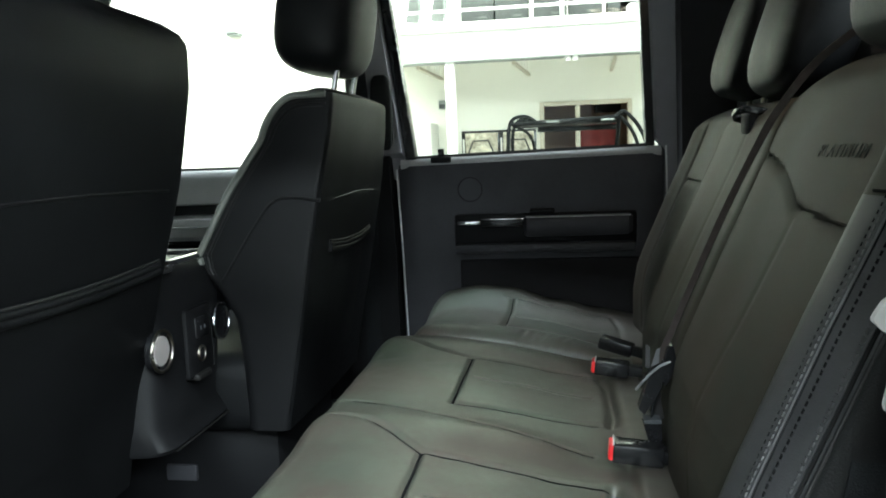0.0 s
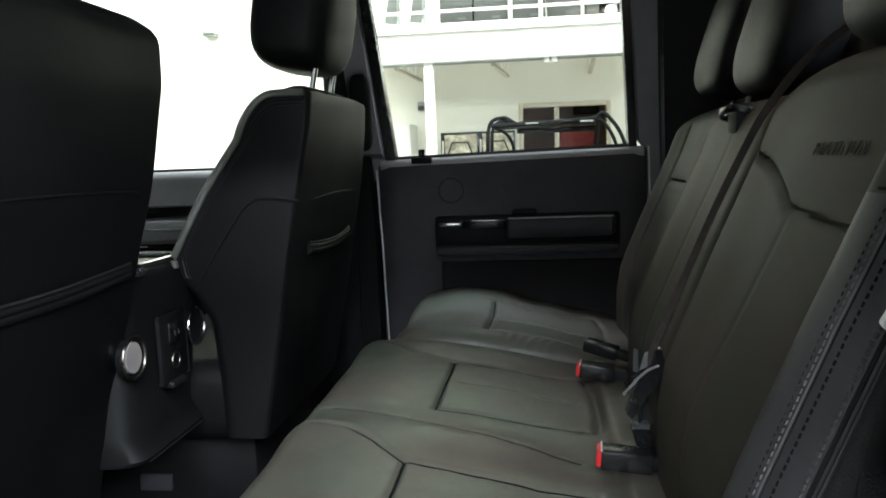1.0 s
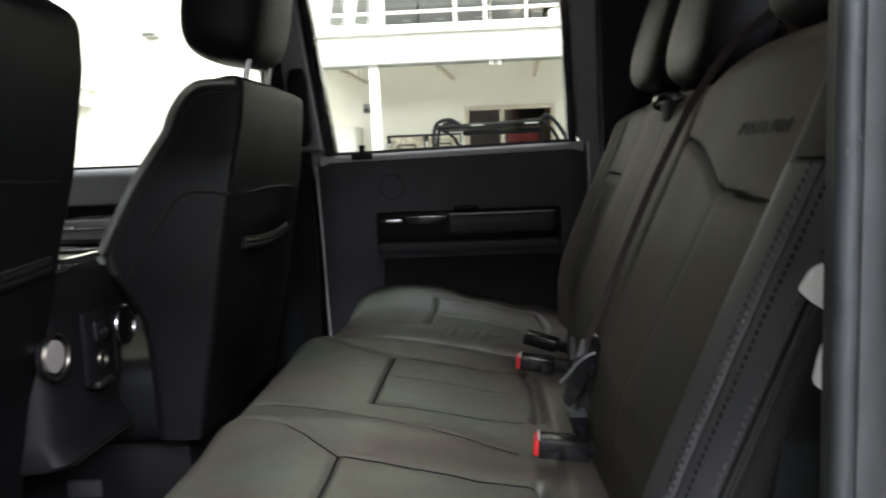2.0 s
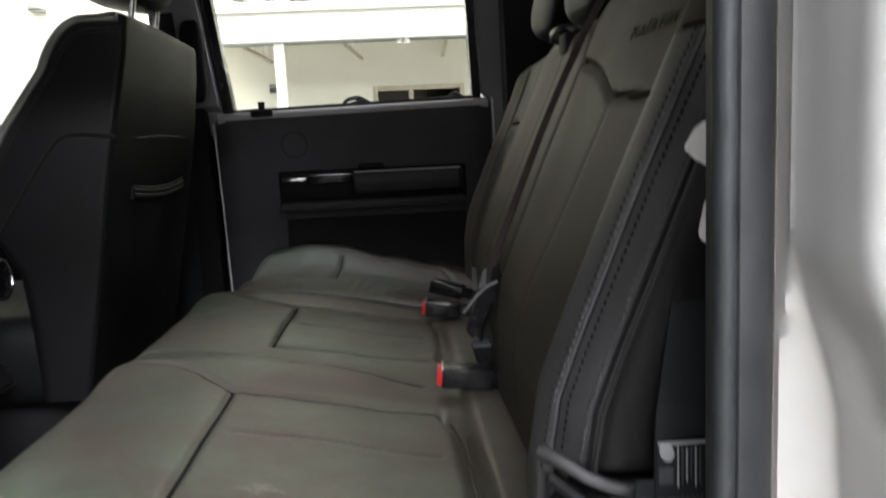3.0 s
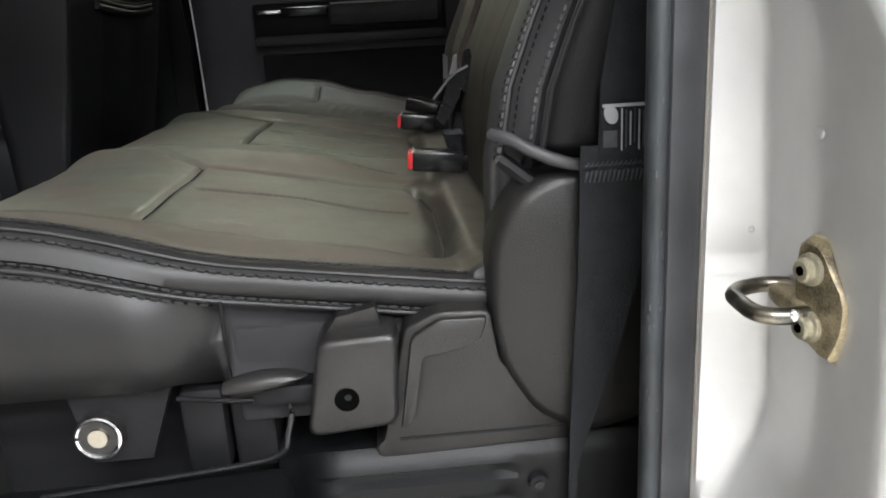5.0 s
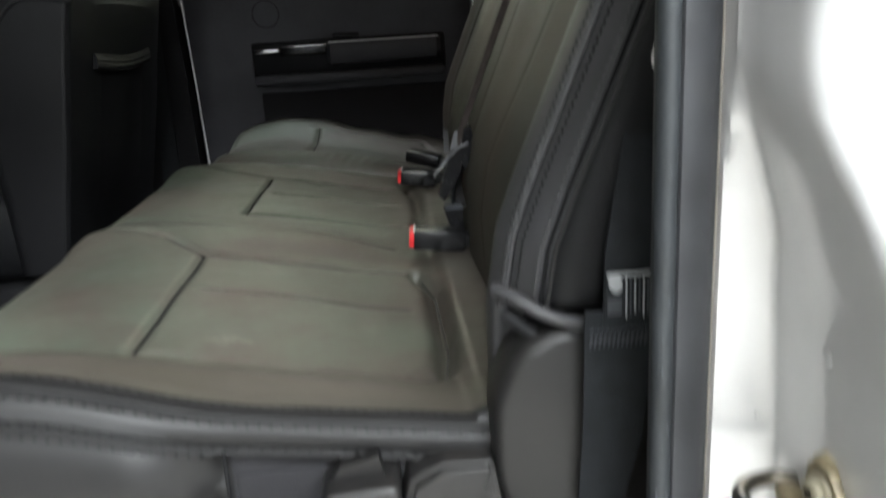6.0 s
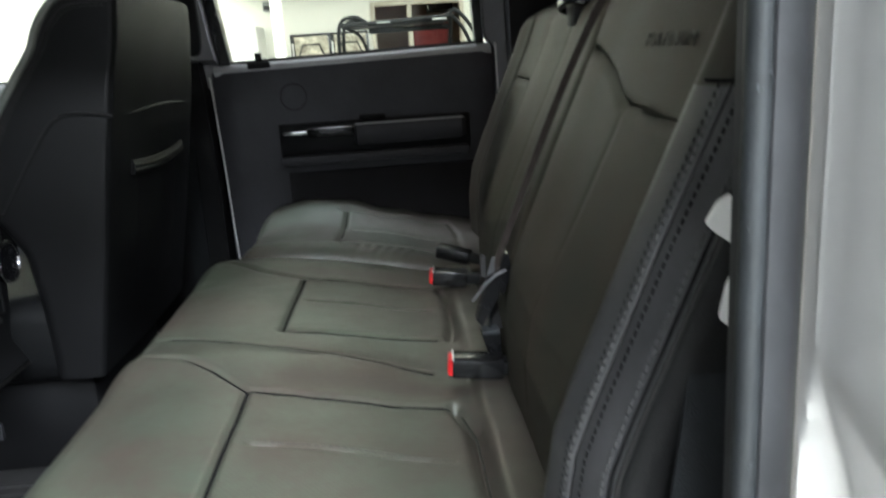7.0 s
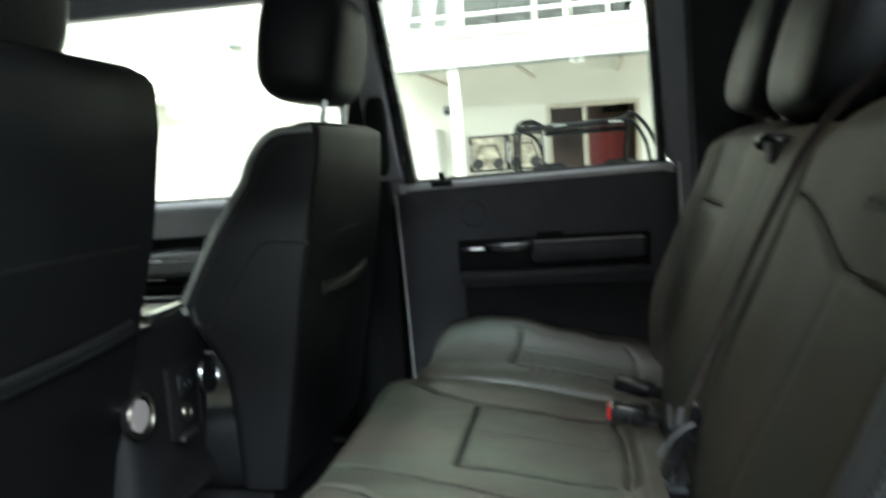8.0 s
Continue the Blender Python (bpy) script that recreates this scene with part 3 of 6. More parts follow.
part("rear_crossbar", box(bm_new(), UXL + 0.25, UXR - 0.2, UY + 0.3, UY + 0.36, 1.735, 1.785, 0.02), CAGE, ut)
part("roof_panel", box(bm_new(), UXL + 0.04, UXR - 0.24, UY + 0.02, UY + 0.73, 1.800, 1.812, 0.004), CAGE, ut)
for lx in (0.12, 0.62):
    part("lamp", box(bm_new(), lx, lx + 0.12, UY - 0.045, UY - 0.03, 1.812, 1.827, 0.003), BOX_GREY, ut)
for sx in (-0.05, 0.62):
    part("seat", soft_block(bm_new(), (sx + 0.12, UY + 0.45, 1.12), (0.22, 0.10, 0.36), 3.5), CAGE, ut)
part("body", box(bm_new(), UXL - 0.1, UXR + 0.15, UY - 0.2, UY + 1.3, 0.38, 0.80, 0.08, 3), BOX_DARK, ut)
for wx in (UXL - 0.15, UXR + 0.2):
    for wy in (UY - 0.5, UY + 1.4):
        wh = part("wheel", cyl(bm_new(), (wx - 0.13, wy, 0.34), (wx + 0.13, wy, 0.34), 0.34, 28), RUBBER_DARK, ut)
        part("rim", cyl(bm_new(), (wx - 0.135, wy, 0.34), (wx + 0.135, wy, 0.34), 0.19, 20), BOX_GREY, wh)
for ay in (UY - 0.5, UY + 1.4):
    part("axle", cyl(bm_new(), (UXL - 0.15, ay, 0.34), (UXR + 0.2, ay, 0.34), 0.05, 10), CAGE, ut)
    part("arm", box(bm_new(), 0.2, 0.65, min(ay, UY + 0.4), max(ay, UY + 0.5), 0.36, 0.44, 0.02), CAGE, ut)

# shelf on the west side seen through the front window
sh = thing("wall_shelf", "long white wall shelf holding a few small boxes", "shelf", (-5.6, 8.3, 2.5))
part("board", box(bm_new(), -7.2, -4.68, RY1 - 0.45, RY1 - 0.002, 2.56, 2.60, 0.006), WHITE_STEEL, sh)
for bx in (-6.8, -5.8, -4.8):
    part("bracket", box(bm_new(), bx, bx + 0.03, RY1 - 0.4, RY1 - 0.002, 2.36, 2.56, 0.004), WHITE_STEEL, sh)
for bx, bw, bh in ((-5.5, 0.4, 0.10), (-5.05, 0.28, 0.07)):
    cb = thing("carton", "pale carton standing on the wall shelf", "box", (bx, RY1 - 0.2, 2.60), group="cartons")
    part("carton_body", box(bm_new(), bx, bx + bw, RY1 - 0.38, RY1 - 0.1, 2.602, 2.60 + bh, 0.004), WALL, cb)
    part("tape", box(bm_new(), bx + bw * 0.4, bx + bw * 0.5, RY1 - 0.382, RY1 - 0.098, 2.6025, 2.602 + bh), FRAME_TAUPE, cb)
ws_ = thing("wall_speaker", "small dark wedge speaker high on the wall", "speaker", (-3.93, RY1, 3.24))
part("case", loft(bm_new(), [[(-4.02, y, 3.285), (-3.84, y, 3.235), (-3.84, y, 3.195), (-4.02, y, 3.205)] for y in (RY1 - 0.12, RY1 - 0.002)]), BOX_GREY, ws_, smooth=False)
part("grille", box(bm_new(), -4.0, -3.86, RY1 - 0.127, RY1 - 0.1205, 3.212, 3.232, 0.002), BOX_DARK, ws_)


# ---- truck cab shell ----
FZ, HZ = 0.80, 2.13          # cab floor and headliner
YD = 0.885                   # inner face of the far doors above the belt line


setting("cab_floor", box(bm_new(), -1.9, 0.66, -0.90, 0.92, FZ - 0.05, FZ), CARPET, "black carpeted truck cab floor", "floor")
setting("headliner", box(bm_new(), -1.5, 0.70, -0.95, 0.97, HZ, HZ + 0.05), HEADLINER, "grey fabric truck headliner", "ceiling")
bm = bm_new()
box(bm, 0.66, 0.74, -0.86, 0.93, FZ - 0.05, 1.72, 0.02)
box(bm, 0.66, 0.74, -0.86, -0.42, 1.72, HZ, 0.0)
box(bm, 0.66, 0.74, 0.30, 0.93, 1.72, HZ, 0.0)
box(bm, 0.66, 0.74, -0.42, 0.30, 1.98, HZ, 0.0)
setting("cab_rear_wall", bm, FABRIC, "dark felt lined rear wall of the truck cab", "wall")
rw = tagged(part("window_2", box(bm_new(), 0.70, 0.706, -0.42, 0.30, 1.72, 1.98), GLASS, None, smooth=False), "tinted rear cab window", "window", kind="structure")
rw.visible_shadow = False
# firewall and dash close the front; windscreen above
setting("firewall", box(bm_new(), -1.95, -1.87, -0.92, 0.95, FZ - 0.05, 1.50), PLASTIC, "black firewall and dashboard front", "wall")
bm = bm_new()
soft_block(bm, (-1.62, 0.0, 1.36), (0.24, 0.86, 0.17), 5)
setting("dashboard", bm, PLASTIC, "black grained plastic dashboard", "dashboard", smooth=True)
bm = bm_new()
loft(bm, [[(-1.87, -0.86, 1.50), (-1.86, -0.86, 1.50), (-1.86, 0.88, 1.50), (-1.87, 0.88, 1.50)],
          [(-1.32, -0.80, HZ), (-1.31, -0.80, HZ), (-1.31, 0.82, HZ), (-1.32, 0.82, HZ)]])
ws = tagged(part("windscreen", bm, GLASS, None, smooth=False), "clear sloping truck windscreen", "windscreen", kind="structure")
ws.visible_shadow = False


# bezel made up to house the cab fill lamp
dl = thing("fill_lamp", "small grey bezel added on the headliner for the unseen fill lamp", "lamp", (0.42, 0.02, HZ))
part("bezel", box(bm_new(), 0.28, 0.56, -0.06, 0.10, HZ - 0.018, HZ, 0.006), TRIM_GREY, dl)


def pillar(name, label, sections, mat):
    return setting(name, loft(bm_new(), sections), mat, label, "pillar", smooth=True)


def quad(x0, x1, y0, y1, z):
    return [(x0, y0, z), (x1, y0, z), (x1, y1, z), (x0, y1, z)]


pillar("pillar_far_front", "grey trim of the windscreen pillar", [quad(-1.95, -1.80, 0.84, 0.96, 1.50), quad(-1.40, -1.26, 0.78, 0.95, HZ)], TRIM_GREY)
pillar("pillar_near_front", "grey trim of the windscreen pillar", [quad(-1.95, -1.80, -0.96, -0.84, 1.50), quad(-1.40, -1.26, -0.95, -0.78, HZ)], TRIM_GREY)
# far middle pillar between the two passenger doors
pillar("pillar_far_middle", "black plastic pillar trim between the passenger doors",
       [quad(-0.42, -0.262, 0.84, 0.96, FZ), quad(-0.40, -0.262, 0.84, 0.96, 1.30), quad(-0.385, -0.275, 0.85, 0.96, 1.56)], PLASTIC)
pillar("pillar_far_middle_upper", "grey upper trim of the middle pillar",
       [quad(-0.383, -0.262, 0.905, 0.955, 1.49), quad(-0.383, -0.238, 0.900, 0.955, 1.553), quad(-0.383, -0.236, 0.852, 0.955, 1.566), quad(-0.40, -0.299, 0.83, 0.93, 2.08), quad(-0.41, -0.30, 0.83, 0.93, HZ)], TRIM_GREY)
pillar("pillar_near_middle", "black plastic pillar trim behind the driver",
       [quad(-0.66, -0.48, -0.96, -0.84, FZ), quad(-0.64, -0.50, -0.95, -0.84, 1.5), quad(-0.66, -0.52, -0.93, -0.82, HZ)], PLASTIC)
# far rear pillar: grey upper strip at the door and dark trim behind
pillar("pillar_far_rear_strip", "pale grey strip of the rear pillar beside the door",
       [quad(0.493, 0.53, 0.88, 0.95, FZ), quad(0.493, 0.53, 0.88, 0.95, 1.545), quad(0.470, 0.527, 0.88, 0.95, 1.58), quad(0.446, 0.515, 0.872, 0.95, HZ)], HEADLINER)
pillar("pillar_far_rear", "black trim of the rear cab corner",
       [quad(0.53, 0.66, 0.80, 0.95, FZ), quad(0.525, 0.66, 0.80, 0.95, 1.50), quad(0.515, 0.66, 0.78, 0.95, HZ)], FABRIC)
# near side: driver's door stays shut
setting("driver_door_panel", box(bm_new(), -1.87, -0.66, -0.96, -0.88, FZ, 1.53, 0.01), PLASTIC, "black plastic driver door panel, closed", "door")
dg = tagged(part("window_3", box(bm_new(), -1.78, -0.66, -0.925, -0.92, 1.53, 2.06), GLASS, None, smooth=False), "clear driver door glass", "window", kind="structure")
dg.visible_shadow = False
setting("roof_rail_near", box(bm_new(), -1.4, 0.70, -0.97, -0.90, 2.06, HZ, 0.01), TRIM_GREY, "grey roof rail over the door opening", "trim")
setting("roof_rail_far", box(bm_new(), -1.4, 0.70, 0.90, 0.97, 2.08, HZ, 0.01), TRIM_GREY, "grey roof rail over the passenger doors", "trim")
setting("roof_skin", box(bm_new(), -1.4, 0.76, -0.97, 0.97, HZ + 0.05, HZ + 0.08, 0.01), PAINT, "silver painted truck roof", "roof")
# driver side rear door standing open at right angles to the cab
od = thing("open_rear_door", "open silver rear door with black inner panel", "door", (-0.66, -1.4, 0.8))
part("inner_panel", box(bm_new(), -0.66, -0.60, -1.93, -0.98, 0.82, 1.52, 0.015), PLASTIC, od)
part("outer_skin", box(bm_new(), -0.71, -0.662, -1.95, -0.97, 0.72, 1.54, 0.015), PAINT, od)
part("armrest", box(bm_new(), -0.60, -0.55, -1.70, -1.20, 1.28, 1.37, 0.015), LEATHER_BLACK, od)
part("window_frame", box(bm_new(), -0.69, -0.66, -1.93, -1.88, 1.54, 2.06, 0.005), GLOSS_BLACK, od)
part("window_frame", box(bm_new(), -0.69, -0.66, -1.03, -0.98, 1.54, 2.06, 0.005), GLOSS_BLACK, od)
part("window_frame", box(bm_new(), -0.69, -0.66, -1.88, -1.03, 2.02, 2.06, 0.005), GLOSS_BLACK, od)
opn = part("pane", box(bm_new(), -0.678, -0.674, -1.88, -1.03, 1.54, 2.02), GLASS, od, smooth=False)
opn.visible_shadow = False
part("hinge", box(bm_new(), -0.70, -0.66, -0.975, -0.94, 1.0, 1.08, 0.004), STEEL, od)
part("hinge", box(bm_new(), -0.70, -0.66, -0.975, -0.94, 1.38, 1.46, 0.004), STEEL, od)
# lower truck body, bed and wheels carry the cab
tb = thing("truck_body", "silver pickup truck lower body with wheels", "truck", (0, 0, 0))
part("chassis", box(bm_new(), -3.2, 2.6, -0.75, 0.75, 0.42, 0.74, 0.03), PLASTIC, tb)
part("hood", box(bm_new(), -3.3, -1.96, -0.97, 0.97, 0.75, 1.42, 0.12, 4), PAINT, tb)
part("bed", box(bm_new(), 0.80, 2.75, -1.0, 1.0, 0.75, 1.40, 0.05, 3), PAINT, tb)
part("rocker", box(bm_new(), -1.95, 0.74, 0.89, 0.99, 0.5, 0.80, 0.03, 3), PAINT, tb)
for wx in (-2.6, 1.7):
    for wy in (-0.95, 0.95):
        wh = part("wheel", cyl(bm_new(), (wx, wy - 0.13, 0.42), (wx, wy + 0.13, 0.42), 0.42, 32), RUBBER_DARK, tb)
        part("rim", cyl(bm_new(), (wx, wy - 0.135, 0.42), (wx, wy + 0.135, 0.42), 0.24, 24), CHROME, wh)


# ---- far rear door ----
def far_rear_door():
    d = thing("rear_door", "closed black plastic rear passenger door panel with armrest", "door", (0.12, 0.9, FZ))
    X0, X1 = -0.255, 0.490
    bm = bm_new()
    # panel body in section: belt roll on top, flat below
    prof = [(0.955, FZ + 0.03), (0.895, FZ + 0.03), (0.885, 0.86), (0.882, 1.05), (0.880, 1.28), (0.884, 1.43), (0.884, 1.525), (0.889, 1.538), (0.900, 1.546), (0.93, 1.548), (0.955, 1.548)]
    rings = []
    for k in range(25):
        s = k / 24
        x = X0 + (X1 - X0) * s
        rise = 0.014 * s
        inset = 0.010 if k in (0, 24) else 0.0
        rings.append([(x, y + (inset if y < 0.93 else 0), z + (rise if z > 1.4 else 0) - (inset if z > 1.5 else 0)) for y, z in prof])
    loft(bm, rings)
    part("panel", bm, DOOR_PANEL, d)
    roll = []
    for s in (0.0, 0.02, 0.5, 0.98, 1.0):
        x, e = X0 + 0.006 + (X1 - X0 - 0.012) * s, 0.006 if s in (0.0, 1.0) else 0.0
        roll.append([(x, 0.900 + 0.016 * math.cos(a) - 0.006 * (math.cos(a) > 0) + e * -math.cos(a), 1.531 + 0.014 * s + 0.0165 * math.sin(a)) for a in [k / 16 * math.tau for k in range(16)]])
    part("belt_roll", loft(bm_new(), roll), DOOR_CAP_LIT, d)
    part("outer_skin", box(bm_new(), X0 - 0.02, X1 + 0.02, 0.956, 0.99, 0.78, 1.55, 0.008), PAINT, d)
    # window frame and glass
    fr = bm_new()
    yf0, yf1 = 0.893, 0.94
    loft(fr, [[(-0.231, yf0, 1.535), (-0.203, yf0, 1.545), (-0.203, yf1, 1.545), (-0.231, yf1, 1.535)],
              [(-0.296, yf0 - 0.02, 2.08), (-0.269, yf0 - 0.02, 2.08), (-0.269, yf1 - 0.02, 2.08), (-0.296, yf1 - 0.02, 2.08)]])
    part("window_frame_front", fr, GLOSS_BLACK, d)
    fr = bm_new()
    loft(fr, [[(0.443, yf0, 1.56), (0.466, yf0, 1.56), (0.466, yf1, 1.56), (0.443, yf1, 1.56)],
              [(0.420, yf0 - 0.02, 2.08), (0.443, yf0 - 0.02, 2.08), (0.443, yf1 - 0.02, 2.08), (0.420, yf1 - 0.02, 2.08)]])
    part("window_frame_rear", fr, GLOSS_BLACK, d)
    part("window_frame_top", box(bm_new(), -0.269, 0.420, yf0 - 0.022, yf1 - 0.022, 2.045, 2.08), GLOSS_BLACK, d)
    sl = bm_new()
    loft(sl, [[(-0.205, 0.905, 1.544), (-0.205, 0.93, 1.544), (-0.205, 0.93, 1.556), (-0.205, 0.905, 1.556)],
              [(0.445, 0.905, 1.557), (0.445, 0.93, 1.557), (0.445, 0.93, 1.569), (0.445, 0.905, 1.569)]])
    part("window_seal", sl, RUBBER_DARK, d)
    pane = part("pane", box(bm_new(), -0.25, 0.45, 0.914, 0.918, 1.55, 2.05), GLASS, d, smooth=False)
    pane.visible_shadow = False
    # lock knob on its little base
    kb = bm_new()
    box(kb, -0.158, -0.100, 0.872, 0.900, 1.534, 1.552, 0.004)
    lk = part("lock_knob", kb, PLASTIC, d)
    part("lock_cap", cyl(bm_new(), (-0.129, 0.886, 1.550), (-0.129, 0.886, 1.574), 0.0085, 14, 0.0095), GLOSS_BLACK, lk)
    # pull handle: chrome blade, gloss trim and padded armrest
    part("handle_recess", box(bm_new(), -0.095, 0.415, 0.866, 0.884, 1.29, 1.385, 0.008), PLASTIC, d)
    part("chrome_blade", box(bm_new(), -0.085, -0.018, 0.846, 0.868, 1.357, 1.369, 0.004), CHROME, d, "chrome inner door handle")
    part("handle_trim", box(bm_new(), -0.018, 0.102, 0.850, 0.868, 1.348, 1.372, 0.005), GLOSS_BLACK, d)
    ar = bm_new()
    loft(ar, [[(x, 0.870, z0), (x, 0.842 + i, z0 + 0.004), (x, 0.832 + i, z0 + 0.02), (x, 0.832 + i, z1 - 0.012), (x, 0.838 + i, z1 - 0.003), (x, 0.870, z1)]
              for x, i, z0, z1 in ((0.104, 0.012, 1.325, 1.372), (0.112, 0.0, 1.318, 1.377), (0.25, 0.0, 1.318, 1.379), (0.390, 0.0, 1.320, 1.380), (0.402, 0.012, 1.327, 1.374))])
    part("armrest", ar, DOOR_PANEL, d)
    part("armrest_shelf", box(bm_new(), -0.09, 0.410, 0.838, 0.884, 1.276, 1.302, 0.008), DOOR_PANEL, d)
    part("chrome_edge", box(bm_new(), -0.018, 0.102, 0.849, 0.853, 1.3705, 1.3730, 0.0006), CHROME, d, "thin chrome edge")
    part("armrest_edge", box(bm_new(), 0.110, 0.395, 0.8315, 0.840, 1.3745, 1.3790, 0.0015), DOOR_CAP_LIT, d)
    part("lower_panel", box(bm_new(), -0.082, 0.430, 0.872, 0.884, 0.90, 1.255, 0.006), FABRIC, d)
    sp = bm_new()
    cyl(sp, (-0.048, 0.886, 1.456), (-0.048, 0.879, 1.456), 0.032, 32)
    part("speaker_grille", sp, DOOR_PANEL, d)
    rg = bm_new()
    tube(rg, [(-0.048 + 0.034 * math.cos(a / 32 * math.tau), 0.881, 1.456 + 0.034 * math.sin(a / 32 * math.tau)) for a in range(33)], 0.0014, 6)
    part("speaker_ring", rg, PLASTIC, d)
    part("speaker_disc", cyl(bm_new(), (-0.048, 0.8845, 1.456), (-0.048, 0.8795, 1.456), 0.033, 32), DOOR_PANEL, d)
    sw = bm_new()
    box(sw, 0.12, 0.19, 0.855, 0.870, 1.384, 1.398, 0.004)
    part("switch_bezel", sw, PLASTIC, d)
    # pale edge of the door seal along the front pillar
    part("seal_edge", tube(bm_new(), [(-0.258, 0.878, 1.52), (-0.25, 0.876, 1.30), (-0.243, 0.874, 1.00), (-0.24, 0.874, 0.88)], 0.0025, 8), WHITE_PLASTIC, d)
    part("seal_edge", tube(bm_new(), [(0.494, 0.879, 1.56), (0.497, 0.879, 1.42), (0.50, 0.879, 1.0)], 0.0025, 8), WHITE_PLASTIC, d)
    return d


far_rear_door()


# ---- far front door ----
def far_front_door():
    d = thing("front_door", "closed black plastic front passenger door panel", "door", (-1.1, 0.9, FZ))
    X0, X1 = -1.86, -0.395
    prof = [(0.955, FZ + 0.03), (0.89, FZ + 0.03), (0.882, 1.0), (0.880, 1.30), (0.884, 1.42), (0.884, 1.515), (0.890, 1.530), (0.902, 1.536), (0.955, 1.536)]
    rings = []
    for k in range(13):
        x = X0 + (X1 - X0) * k / 12
        rings.append([(x, y, z) for y, z in prof])
    part("panel", loft(bm_new(), rings), PLASTIC, d)
    cap = [(0.93, 1.434), (0.876, 1.434), (0.868, 1.440), (0.868, 1.495), (0.872, 1.515), (0.882, 1.530), (0.896, 1.537), (0.93, 1.539)]
    part("belt_cap", loft(bm_new(), [[(x, y, z) for y, z in cap] for x in (X0, X1)]), DOOR_CAP_LIT, d, "padded belt cap, window light in its grey")
    part("outer_skin", box(bm_new(), X0, X1, 0.956, 0.99, 0.78, 1.53, 0.008), PAINT, d)
    part("window_seal", box(bm_new(), X0, X1, 0.905, 0.93, 1.532, 1.545, 0.003), RUBBER_DARK, d)
    pane = part("pane", box(bm_new(), X0, X1, 0.914, 0.918, 1.54, 2.08), GLASS, d, smooth=False)
    pane.visible_shadow = False
    arm = []
    for k in range(15):
        u = k / 14
        x, q = -1.02 + 0.30 * u, math.sin(math.pi * min(1, max(0.0, u * 1.02))) ** 0.35
        arm.append([(x, 0.884, 1.333), (x, 0.826 - 0.012 * q, 1.333), (x, 0.815 - 0.012 * q, 1.345), (x, 0.815 - 0.012 * q, 1.368 + 0.008 * q), (x, 0.826 - 0.010 * q, 1.380 + 0.017 * q), (x, 0.850, 1.383 + 0.021 * q), (x, 0.884, 1.385 + 0.021 * q)])
    part("armrest", loft(bm_new(), arm), DOOR_ARM_LIT, d, "padded armrest, window light in its grey")
    part("armrest_base", box(bm_new(), -1.30, -0.72, 0.822, 0.884, 1.3205, 1.332, 0.004), PLASTIC, d)
    part("armrest_line", box(bm_new(), -1.00, -0.74, 0.7985, 0.803, 1.3735, 1.3765, 0.001), CHROME, d, "thin chrome line")
    part("handle_blade", box(bm_new(), -1.10, -0.925, 0.800, 0.825, 1.372, 1.386, 0.005), CHROME, d, "chrome inner door handle")
    part("handle_mount", box(bm_new(), -1.11, -1.0, 0.820, 0.884, 1.340, 1.385, 0.006), PLASTIC, d)
    part("lower_line", box(bm_new(), -1.25, -0.93, 0.818, 0.824, 1.3215, 1.3265, 0.001), CHROME, d, "thin chrome line")
    part("shelf", box(bm_new(), -1.3, -0.72, 0.83, 0.884, 1.285, 1.305, 0.008), PLASTIC, d)
    return d


far_front_door()
# ---- near rear door opening: pillar, seal, striker ----
def jamb_b1(z):
    """Inner corner between the bright strip and the jamb face."""
    tab = [(0.8, 0.4200), (0.970, 0.4205), (0.996, 0.432), (1.02, 0.444), (1.037, 0.4525), (1.071, 0.459), (1.12, 0.4568), (1.18, 0.454), (1.245, 0.4505), (1.287, 0.4490), (1.305, 0.4455), (1.335, 0.437), (1.365, 0.427), (1.388, 0.4207), (2.2, 0.4205)]
    return sum(line_table(z + 0.003 * k, tab) for k in range(-2, 3)) / 5


def jamb_face(z, y):
    """The jamb face beyond that corner: upright below, leaning forward over the step, upright again above."""
    far = line_table(z, [(0.8, 0.462), (1.02, 0.458), (1.10, 0.4565), (1.14, 0.4555), (2.2, 0.4555)])
    w = smooth01((1.12 - z) / 0.06) * smooth01((-0.857 - y) / 0.035)
    return jamb_b1(z + 0.25 * min(0.0, y + 0.845) * -1) * (1 - w) + far * w


bm = bm_new()
rings = []
for k in range(263):
    z = 0.80 + 1.31 * k / 262
    b1 = jamb_b1(z)
    yc = line_table(z, [(0.8, -0.972), (1.29, -0.970), (1.33, -0.935), (1.365, -0.913), (1.40, -0.905), (2.2, -0.905)])
    dent = 0.0022 * math.exp(-((z - 1.155) / 0.007) ** 2)
    wob = 0.0005 * noise.noise((z * 9, 4.0, 0.0))
    y6, y7 = -0.857 + (yc + 0.857) * 0.35, -0.857 + (yc + 0.857) * 0.75
    front = [(0.4190, -0.838), (0.4203, -0.8435), (max(b1 - 0.0110, 0.4209), -0.8480 + dent), (max(b1 - 0.0045, 0.4212), -0.8505 + dent * 0.6), (b1 - 0.0008, -0.8535), (b1 + 0.0006, -0.8570)]
    low = smooth01((1.33 - z) / 0.05)
    front += [(jamb_face(z, y) + off + wob, y) for y, off in ((y6, 0.0012 - 0.0035 * low), (y7, 0.0028 - 0.0085 * low), (yc + 0.005, 0.0046 - 0.0082 * low), (yc, 0.0052 - 0.0080 * low))]
    cx = front[-1][0]
    front += [(cx + 0.0035, yc - 0.0060), (cx + 0.010, yc - 0.0100), (cx + 0.030, yc - 0.0145), (0.60, -0.990), (0.78, -1.005)]
    rings.append([(x, y, z) for x, y in front] + [(0.78, -0.80, z), (0.428, -0.80, z)])
loft(bm, rings)
